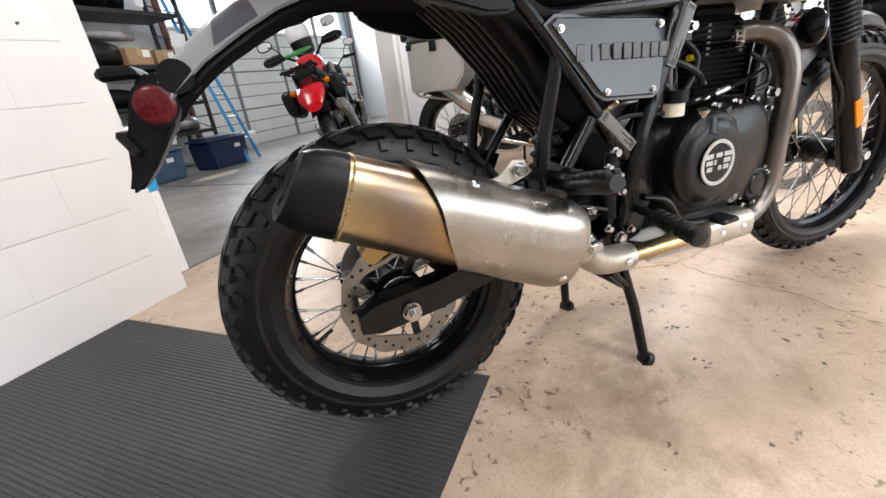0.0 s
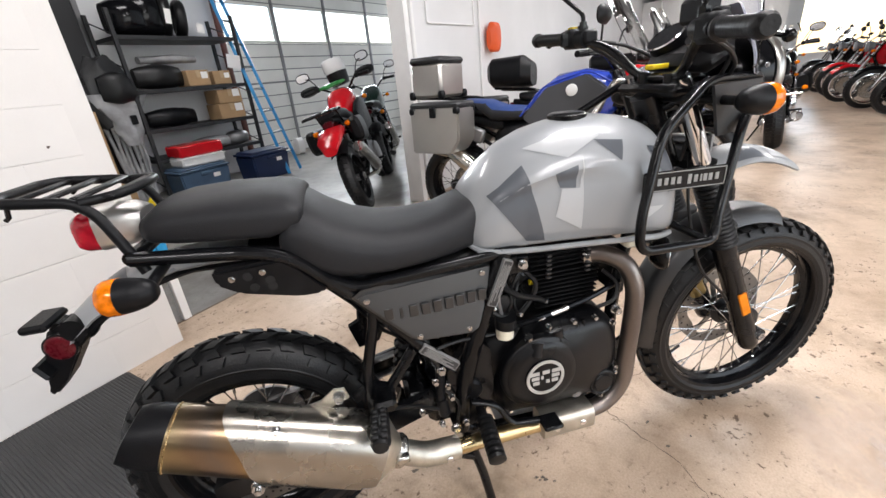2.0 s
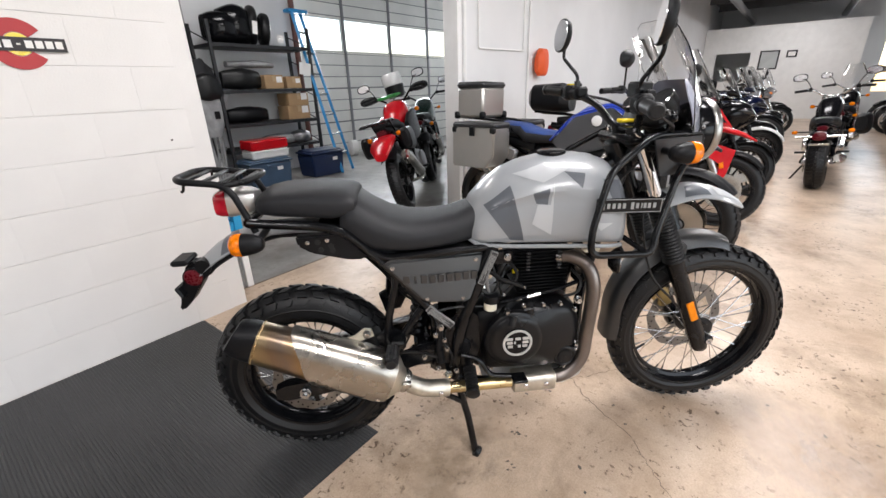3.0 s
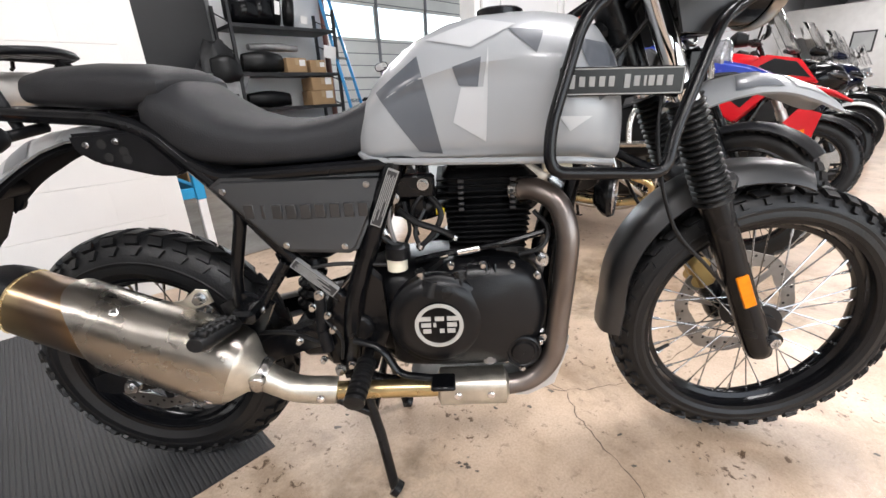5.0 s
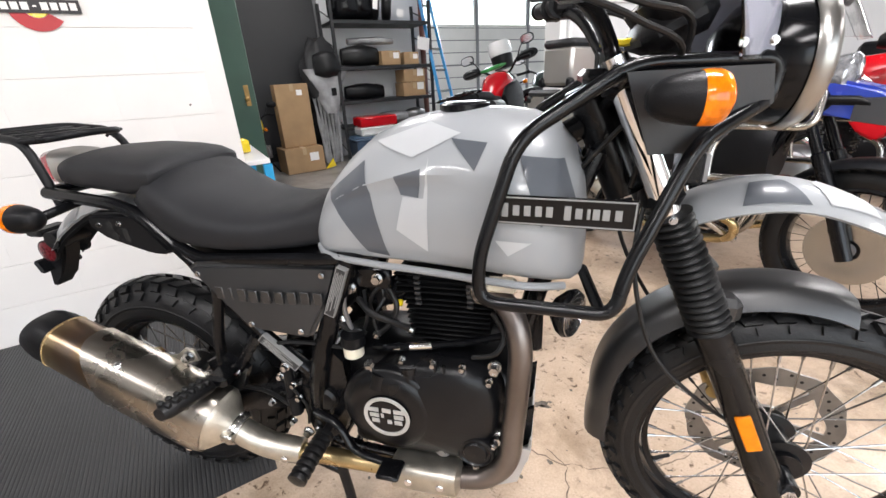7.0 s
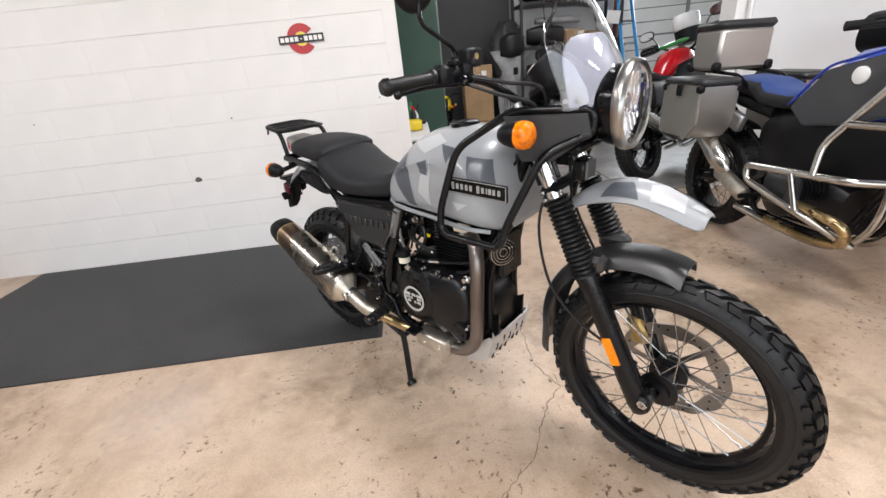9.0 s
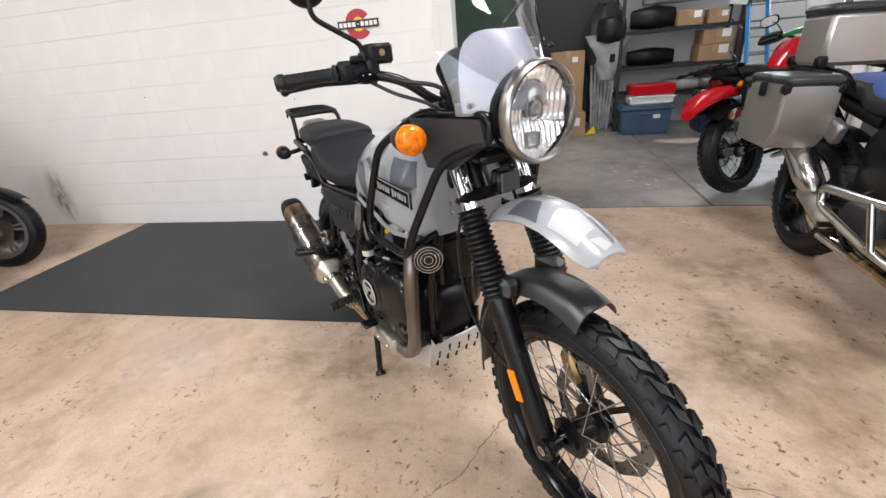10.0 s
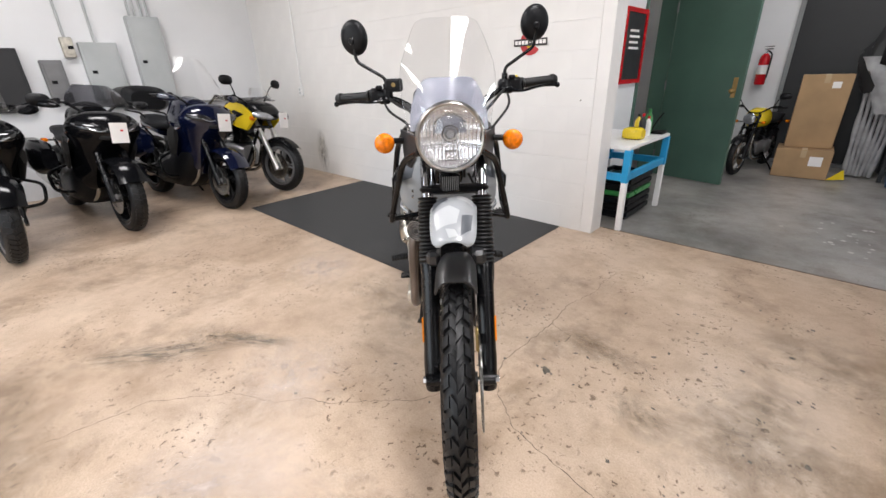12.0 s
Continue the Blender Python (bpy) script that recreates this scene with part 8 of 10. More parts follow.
# side panels with raised bars in place of the model name
for s in (-1, 1):
    bm = bm_new()
    pts = [(0.290, 0.782), (0.312, 0.796), (0.604, 0.785), (0.612, 0.774), (0.552, 0.648), (0.535, 0.640), (0.42, 0.648), (0.398, 0.660)]
    add_plate(bm, pts, min(s * 0.158, s * 0.168), max(s * 0.158, s * 0.168))
    es = [e for e in bm.edges if abs(e.verts[0].co.y - s * 0.168) < 1e-4 and abs(e.verts[1].co.y - s * 0.168) < 1e-4]
    bmesh.ops.bevel(bm, geom=es, offset=0.008, segments=3, affect="EDGES")
    for v in bm.verts:
        v.co.y -= s * 0.30 * max(0, v.co.x - 0.44) * max(0, (v.co.z - 0.64) / 0.14)
    sp = hp("side_panel", bm, M_SIDEPANEL, "satin charcoal side panel", angle=30)
    if s < 0:
        for x, z in ((0.318, 0.773), (0.417, 0.664), (0.528, 0.656), (0.575, 0.768)):
            y = -0.168 + 0.30 * max(0, x - 0.44) * max(0, (z - 0.64) / 0.14)
            bolt((x, y, z), r=0.0055, h=0.004, parent=sp)
        for k in range(9):
            x = 0.350 + k * 0.0262
            z = 0.733 - k * 0.0012
            y = -0.168 + 0.30 * max(0, x - 0.44) * max(0, (z - 0.64) / 0.14)
            bm = bm_new()
            add_box(bm, (x + 0.008, y + 0.0012, z), (0.007 if k == 1 else 0.019, 0.005, 0.027), 0.0012)
            hp("raised_bar", bm, M_SIDEPANEL, "", sp)
# stickers on the frame tubes
for p, q, w, y in (((0.632, 0.795), (0.588, 0.690), 0.021, -0.150), ((0.418, 0.624), (0.494, 0.553), 0.021, -0.158)):
    d = Vector((q[0] - p[0], 0, q[1] - p[1]))
    n = Vector((-d.z, 0, d.x)).normalized() * (w / 2)
    bm = bm_new()
    pts = [Vector((p[0], y, p[1])) + n, Vector((p[0], y, p[1])) - n, Vector((q[0], y, q[1])) - n, Vector((q[0], y, q[1])) + n]
    add_plate(bm, [(v.x, v.z) for v in pts], y - 0.001, y + 0.012)
    st = hp("sticker", bm, M_STICKER, "grey data sticker with dark print")
    c0, u = Vector((p[0], y, p[1])), d.normalized()
    bm = bm_new()
    add_plate(bm, [(v.x, v.z) for v in (c0 + u * 0.002 + n * 0.84, c0 + u * 0.002 - n * 0.84, c0 + d - u * 0.002 - n * 0.84, c0 + d - u * 0.002 + n * 0.84)], y - 0.0014, y - 0.0009)
    hp("dark_field", bm, M_PANELB, "", st)
    for k, (f0, f1) in enumerate(((0.10, 0.92), (0.08, 0.70), (0.12, 0.88), (0.08, 0.55), (0.10, 0.80))):
        e = n * (-0.62 + 0.31 * k)
        bm = bm_new()
        add_plate(bm, [(v.x, v.z) for v in (c0 + d * f0 + e + n * 0.075, c0 + d * f0 + e - n * 0.075, c0 + d * f1 + e - n * 0.075, c0 + d * f1 + e + n * 0.075)], y - 0.0019, y - 0.0015)
        hp("print_line", bm, M_STICKER, "", st)

# seat in two pieces
def seat_loft(bm, secs, n=32):
    """Sections (x, bottom, top, half width): flat below, domed above."""
    rs = []
    for x, zb, zt, w in secs:
        ring = []
        for j in range(n):
            t = 2 * math.pi * (j + 0.5) / n
            c, s = math.cos(t), math.sin(t)
            zc, hh = zb + (zt - zb) * 0.42, 0
            hh = (zt - zc) if s > 0 else (zc - zb)
            p = 2.9 if s > 0 else 5
            ring.append(Vector((x, w * math.copysign(abs(c) ** (2 / p), c), zc + hh * math.copysign(abs(s) ** (2 / p), s))))
        rs.append(ring)
    return rings(bm, rs)


bm = bm_new()
seat_loft(bm, [(-0.066, 0.955, 0.972, 0.06), (-0.058, 0.945, 0.986, 0.095), (-0.04, 0.938, 0.998, 0.112), (0.0, 0.932, 1.006, 0.122), (0.08, 0.925, 1.009, 0.130), (0.16, 0.918, 1.004, 0.136), (0.20, 0.925, 0.997, 0.136), (0.222, 0.94, 0.985, 0.13), (0.230, 0.955, 0.974, 0.115)])
hp("pillion_seat", bm, M_SEAT, "black textured vinyl pillion seat")
bm = bm_new()
seat_loft(bm, [(0.176, 0.89, 0.925, 0.125), (0.185, 0.88, 0.950, 0.14), (0.205, 0.862, 0.970, 0.147), (0.232, 0.834, 0.970, 0.150), (0.27, 0.818, 0.940, 0.152), (0.32, 0.811, 0.910, 0.152), (0.38, 0.808, 0.891, 0.147), (0.45, 0.808, 0.887, 0.135), (0.52, 0.810, 0.897, 0.118), (0.57, 0.816, 0.917, 0.105), (0.60, 0.825, 0.924, 0.095), (0.615, 0.85, 0.912, 0.075)])
hp("rider_seat", bm, M_SEAT, "black textured vinyl rider seat")


# fuel tank with camouflage facets
def tank_bm(grow=0.0):
    secs = [(0.558, 0.822, 0.872, 0.085), (0.568, 0.812, 0.905, 0.105), (0.59, 0.806, 0.944, 0.124), (0.63, 0.803, 0.986, 0.138), (0.68, 0.802, 1.023, 0.146), (0.74, 0.801, 1.048, 0.153), (0.80, 0.800, 1.060, 0.163), (0.86, 0.800, 1.064, 0.176), (0.92, 0.800, 1.062, 0.186), (0.97, 0.796, 1.054, 0.187), (1.01, 0.790, 1.038, 0.176), (1.04, 0.784, 1.005, 0.150), (1.058, 0.785, 0.955, 0.115), (1.064, 0.80, 0.92, 0.08)]
    bm = bm_new()
    rs = []
    n = 56
    for x, zb, zt, w in secs:
        ring = []
        f = max(0.0, min(1.0, (x - 0.60) / 0.05)) * max(0.0, min(1.0, (0.93 - x) / 0.07))
        for j in range(n):
            t = 2 * math.pi * (j + 0.5) / n
            c, s = math.cos(t), math.sin(t)
            zc = zb + (zt - zb) * 0.30
            hh = (zt - zc) if s > 0 else (zc - zb)
            p = 2.15 if s > 0 else 4.5
            y = w * math.copysign(abs(c) ** (2 / p), c)
            z = zc + hh * math.copysign(abs(s) ** (2 / p), s)
            # knee recess with a soft arched edge
            g = (z - zb) / (zt - zb)
            edge = 0.66
            k = f * max(0.0, min(1.0, (edge - g) / 0.08)) * max(0.0, min(1.0, (g - 0.03) / 0.06))
            y -= math.copysign(0.014 * k, y)
            ring.append(Vector((x, y * (1 + grow / w), z + (grow if s > 0 else 0))))
        rs.append(ring)
    rings(bm, rs)
    return bm


tank = hp("fuel_tank", tank_bm(), M_CAMO, "light grey camouflage fuel tank with white and slate facets")
bm = bm_new()
rim = []
for s in (-1, 1):
    add_tube(bm, smooth_path([(0.558, s * 0.086, 0.826), (0.59, s * 0.121, 0.812), (0.68, s * 0.143, 0.808), (0.80, s * 0.159, 0.806), (0.92, s * 0.182, 0.806), (0.98, s * 0.182, 0.802), (1.03, s * 0.154, 0.793)], 4), 0.0065, 8)
hp("tank_seam", bm, M_CAMO, "", tank)


def decal(name, outline, target, material, side, parent, lift=0.0016, axis="y"):
    """A painted facet: an outline in x and z laid on the side of a curved part."""
    from_y = 1.0 * side
    bm = bm_new()
    f = bm.faces.new([bm.verts.new((x, 0, z)) for x, z in outline])
    for k in range(4):
        bmesh.ops.triangulate(bm, faces=bm.faces[:])
        bmesh.ops.subdivide_edges(bm, edges=[e for e in bm.edges if e.calc_length() > 0.009], cuts=1)
    bmesh.ops.triangulate(bm, faces=bm.faces[:])
    drop = []
    for v in bm.verts:
        if axis == "y":
            hit, loc, nor, _ = target.ray_cast(Vector((v.co.x, from_y, v.co.z)), Vector((0, -side, 0)))
        else:
            hit, loc, nor, _ = target.ray_cast(Vector((v.co.x, v.co.z, 3.0)), Vector((0, 0, -1)))
        if hit:
            v.co = loc + nor * lift
        else:
            drop.append(v)
    bmesh.ops.delete(bm, geom=drop, context="VERTS")
    return hp(name, bm, material, "", parent, 80)


bpy.context.view_layer.update()
TANK_FACETS = [
    ("D", [(0.606, 0.929), (0.685, 0.987), (0.725, 0.819), (0.682, 0.825)]), ("D", [(0.747, 0.965), (0.797, 0.979), (0.791, 0.932), (0.758, 0.935)]), ("W", [(0.81, 0.997), (0.804, 0.839), (0.746, 0.874), (0.762, 0.932), (0.8, 0.931)]), ("D", [(0.845, 1.023), (0.905, 1.017), (0.888, 0.979)]), ("W", [(0.923, 0.879), (0.978, 0.877), (0.943, 0.854)]),
    ("W", [(0.70, 1.015), (0.80, 1.045), (0.86, 1.03), (0.78, 0.995)]),
    ("D", [(0.955, 1.0), (1.02, 0.99), (1.04, 0.93), (0.99, 0.90)]),
]
for s in (-1, 1):
    for kind, pts in TANK_FACETS:
        decal("painted_facet", pts, tank, M_CAMODARK if kind == "D" else M_CAMOWHITE, s, tank)
bm = bm_new()
add_lathe(bm, [(0.045, 1.055), (0.045, 1.068), (0.038, 1.072), (0.001, 1.072)], (0.845, 0, 0), "z", 36, False)
cap = hp("fuel_cap", bm, M_BLACK)
bm = bm_new()
add_box(bm, (0.93, -0.16, 0.79), (0.05, 0.03, 0.02), 0.005)
hp("tank_mount", bm, M_RESERVOIR)

# front fork, yokes
def fork_x(z):
    return 1.437 - 0.46 * (z - 0.318)


FD = Vector((-0.46, 0, 1)).normalized()
for s in (-1, 1):
    bm = bm_new()
    y = s * 0.090
    add_tube(bm, [(fork_x(0.298), y, 0.298), (fork_x(0.302), y, 0.302), (fork_x(0.32), y, 0.32), (fork_x(0.40), y, 0.40), (fork_x(0.42), y, 0.42), (fork_x(0.64), y, 0.64), (fork_x(0.68), y, 0.68), (fork_x(0.69), y, 0.69)], [0.021, 0.026, 0.030, 0.031, 0.0295, 0.0295, 0.032, 0.030], 20)
    add_cyl(bm, (FX - 0.012, s * 0.068, FZ), (FX - 0.012, s * 0.112, FZ), 0.021, 16)
    leg = hp("fork_leg", bm, M_BLACK)
    bm = bm_new()
    pts, rad = [], []
    for k in range(69):
        z = 0.680 + 0.20 * k / 68
        pts.append((fork_x(z), y, z))
        rad.append(0.033 + (0.0045, 0.0035, -0.003, 0.001)[k % 4] - 0.003 * k / 68)
    add_tube(bm, pts, rad, 20)
    hp("fork_gaiter", bm, M_RUBBER, "ribbed rubber fork gaiter", angle=60)
    bm = bm_new()
    add_cyl(bm, (fork_x(0.87), y, 0.87), (fork_x(1.115), y, 1.115), 0.0205, 20)
    hp("fork_tube", bm, M_CHROME, "chrome fork tube")
    bm = bm_new()
    add_box(bm, (0, 0, 0), (0.026, 0.007, 0.082), 0.002, Matrix.Translation((fork_x(0.480) - 0.002, s * 0.1195, 0.480)) @ pose(0, 0, 0, 0, -24.7, 0))
    hp("reflector", bm, M_AMBER, "amber fork reflector")
bm = bm_new()
add_cyl(bm, (FX - 0.012, -0.122, FZ), (FX - 0.012, 0.125, FZ), 0.0095, 14)
add_hex(bm, (FX - 0.012, -0.112, FZ), (0, -1, 0), 0.013, 0.010)
add_hex(bm, (FX - 0.012, 0.112, FZ), (0, 1, 0), 0.013, 0.012)
hp("front_axle", bm, M_CHROME)
for z, t in ((0.905, 0.028), (1.075, 0.028)):
    bm = bm_new()
    x = fork_x(z)
    add_box(bm, (x, 0, z), (0.062, 0.225 if z > 1 else 0.232, t), 0.014, Matrix.Translation((x, 0, z)) @ pose(0, 0, 0, 0, -24.7, 0) @ Matrix.Translation((-x, 0, -z)))
    hp("fork_yoke", bm, M_PLASTIC)
for s in (-1, 1):
    for dz in (0.0, 0.018):
        bolt((fork_x(0.898 + dz) + 0.012, s * 0.1225, 0.898 + dz), (0, s, 0), 0.0055, 0.005)
# front brake caliper on the left leg, brake hose
bm = bm_new()
add_box(bm, (1.365, 0.078, 0.44), (0.055, 0.05, 0.10), 0.014, Matrix.Translation((1.365, 0, 0.44)) @ pose(0, 0, 0, 0, -30, 0) @ Matrix.Translation((-1.365, 0, -0.44)))
for z in (0.415, 0.465):
    add_cyl(bm, (1.362, 0.06, z), (1.362, 0.112, z), 0.019, 16)
hp("front_caliper", bm, M_BRASS, "gold two-piston brake caliper")
bm = bm_new()
add_tube(bm, smooth_path([(1.15, -0.06, 0.93), (1.135, -0.105, 0.80), (1.18, -0.125, 0.64), (1.27, -0.12, 0.54), (1.36, -0.07, 0.45), (1.40, -0.03, 0.40)]), 0.004, 8)
add_tube(bm, smooth_path([(1.14, 0.05, 0.95), (1.12, 0.11, 0.80), (1.20, 0.125, 0.62), (1.33, 0.10, 0.47)]), 0.0045, 8)
hp("brake_hose", bm, M_RUBBER)

# lower front mudguard
bm = bm_new()
rs = []
N = 30
for i in range(N + 1):
    f = i / N
    deg = 86 + (183 - 86) * f
    R = 0.380 + 0.062 * math.sin(math.pi * min(1, f * 1.15) ** 0.8) * (0.55 + 0.45 * f) - 0.004 * f
    t = radians(deg)
    hw = 0.062
    outer, inner = [], []
    for j in range(13):
        a = -1 + 2 * j / 12
        for off, ring in ((0.0, outer), (-0.004, inner)):
            rad = R + off - 0.040 * abs(a) ** 4
            ring.append(Vector((FX + rad * math.cos(t), (hw + off) * a, FZ + rad * math.sin(t))))
    rs.append(outer + inner[::-1])
rings(bm, rs)
for s in (-1, 1):
    add_box(bm, (fork_x(0.70) + 0.01, s * 0.075, 0.71), (0.085, 0.045, 0.05), 0.012)
hp("front_mudguard", bm, M_SIDEPANEL, "satin black lower front mudguard", angle=30)

# high front fender (beak), camouflage
bm = bm_new()
rs = []
BK = [(1.195, 0.868, 0.064), (1.235, 0.895, 0.069), (1.285, 0.913, 0.071), (1.34, 0.920, 0.070), (1.39, 0.914, 0.068), (1.44, 0.897, 0.066), (1.48, 0.877, 0.061), (1.503, 0.864, 0.053), (1.512, 0.857, 0.040)]
for x, w, z in smooth_path([(x, w, z) for x, z, w in BK], 4):
    outer, inner = [], []
    for j in range(15):
        a = -1 + 2 * j / 14
        for off, ring in ((0.0, outer), (-0.004, inner)):
            ring.append(Vector((x, (w + off) * a, z + off - 0.036 * (w / 0.072) ** 1.6 * abs(a) ** 2.6)))
    rs.append(outer + inner[::-1])
rings(bm, rs)
beak = hp("front_fender", bm, M_CAMO, "light grey camouflage high front fender", angle=60)
bpy.context.view_layer.update()
for kind, pts in (("W", [(1.40, -0.055), (1.47, -0.045), (1.46, 0.01), (1.41, 0.02), (1.385, -0.01)]), ("D", [(1.43, 0.025), (1.50, 0.02), (1.47, 0.048), (1.41, 0.055)]), ("W", [(1.475, -0.02), (1.505, -0.01), (1.50, 0.015), (1.48, 0.005)]), ("D", [(1.285, -0.062), (1.375, -0.06), (1.345, -0.015), (1.30, -0.02)]), ("W", [(1.25, 0.02), (1.34, 0.01), (1.36, 0.058), (1.27, 0.058)])):
    decal("painted_facet", pts, beak, M_CAMODARK if kind == "D" else M_CAMOWHITE, 1, beak, axis="z")

# headlight
HX, HZ, HR = 1.335, 1.111, 0.096
bm = bm_new()
add_lathe(bm, [(0.001, -0.11), (0.045, -0.105), (0.075, -0.08), (0.090, -0.04), (0.0935, -0.012), (0.0935, 0.0), (0.0895, 0.0), (0.0890, -0.012), (0.086, -0.04), (0.072, -0.075), (0.043, -0.10), (0.001, -0.105)], (HX, 0, HZ), "x", 48, False)
hl = hp("headlight", bm, M_GLOSSBLACK, "round headlight with fluted lens")
bm = bm_new()
add_lathe(bm, [(0.0965, -0.014), (0.0995, -0.010), (0.100, 0.002), (0.0975, 0.010), (0.093, 0.014), (0.088, 0.012), (0.087, 0.004), (0.092, -0.012)], (HX, 0, HZ), "x", 56)
hp("bezel", bm, M_BEZEL, "satin nickel bezel", hl)
bm = bm_new()
n = 132
vv = []
for i in range(n + 1):
    row = []
    for j in range(n + 1):
        y, z = -0.088 + 0.176 * i / n, -0.088 + 0.176 * j / n
        r = math.hypot(y, z)
        k = 1 if r <= 0.088 else 0.088 / r
        y, z = y * k, z * k
        r = math.hypot(y, z)
        # upright flutes, broken by a shallow bar across and a plain window below the bulb
        plain = 0.25 if abs(z + 0.012 + abs(y) * 0.12) < 0.004 or (abs(y) < 0.017 and -0.068 < z < -0.040) else 1.0
        flute = plain * (0.0042 * abs(math.sin(y * 285)) ** 0.8 + 0.0016 * math.sin(z * 120))
        row.append(bm.verts.new((HX - 0.040 + 3.2 * r * r + flute, y, HZ + z)))
    vv.append(row)
for i in range(n):
    for j in range(n):
        bm.faces.new((vv[i][j], vv[i + 1][j], vv[i + 1][j + 1], vv[i][j + 1]))
hp("reflector_bowl", bm, M_REFLECT, "", hl, angle=180)
bm = bm_new()
add_lathe(bm, [(0.0, -0.002), (0.010, 0.0), (0.015, -0.004), (0.019, -0.03), (0.0, -0.03)], (HX - 0.008, 0, HZ + 0.008), "x", 24, False)
hp("bulb_cap", bm, M_GREYALU, "", hl)
bm = bm_new()
add_lathe(bm, [(0.021, -0.002), (0.024, 0.0), (0.025, -0.004), (0.021, -0.006)], (HX - 0.012, 0, HZ + 0.008), "x", 24)
hp("bulb_ring", bm, M_STEEL, "", hl)
bm = bm_new()
for y0, y1, z0, z1 in ((-0.017, 0.017, -0.042, -0.040), (-0.017, 0.017, -0.068, -0.066), (-0.017, -0.015, -0.066, -0.042), (0.015, 0.017, -0.066, -0.042)):
    span(bm, (HX - 0.030, y0, HZ + z0), (HX - 0.016, y1, HZ + z1))
hp("lamp_window", bm, M_GREYALU, "", hl)
bm = bm_new()
prof = [(0.0885 * math.sin(radians(90 * k / 10)), 0.006 + 0.014 * math.cos(radians(90 * k / 10))) for k in range(11)]
add_lathe(bm, prof + [(r, h - 0.003) for r, h in prof[::-1]], (HX, 0, HZ), "x", 48)
gl = hp("lens", bm, M_GLASS, "clear glass lens", hl)
gl.visible_shadow = False
# mask and clear windscreen
def shell(rows, thick, n=16):
    """Rows (z, x at the middle, half width, sweep back at the edges) make a curved sheet."""
    bm = bm_new()
    rs = []
    for z, x, w, back in rows:
        outer, inner = [], []
        for j in range(n + 1):
            a = -1 + 2 * j / n
            outer.append(Vector((x - back * a * a, w * a, z - 0.0 * a * a)))
            inner.append(Vector((x - back * a * a - thick, (w - 0.5 * thick) * a, z)))
        rs.append(outer + inner[::-1])
    return rings(bm, rs)


bm = shell([(1.120, 1.318, 0.118, 0.080), (1.16, 1.312, 0.116, 0.082), (1.195, 1.300, 0.110, 0.08), (1.225, 1.284, 0.099, 0.072), (1.250, 1.268, 0.086, 0.056), (1.264, 1.257, 0.070, 0.038), (1.268, 1.252, 0.050, 0.020)], 0.004)
mask = hp("headlight_mask", bm, M_MASK, "pearl grey headlight mask")
bm = shell([(1.115, 1.322, 0.128, 0.094), (1.16, 1.317, 0.132, 0.096), (1.21, 1.298, 0.141, 0.092), (1.26, 1.271, 0.146, 0.078), (1.31, 1.239, 0.137, 0.052), (1.36, 1.203, 0.118, 0.031), (1.40, 1.171, 0.102, 0.021), (1.42, 1.154, 0.091, 0.016), (1.432, 1.144, 0.070, 0.009)], 0.003, 20)
ws = hp("windscreen", bm, M_GLASS, "clear curved windscreen")
ws.visible_shadow = False
for s in (-1, 1):
    for x, z in ((1.228, 1.135), (1.262, 1.135)):
        bolt((x, s * 0.118, z), (0.3, s, 0), 0.005, 0.004)

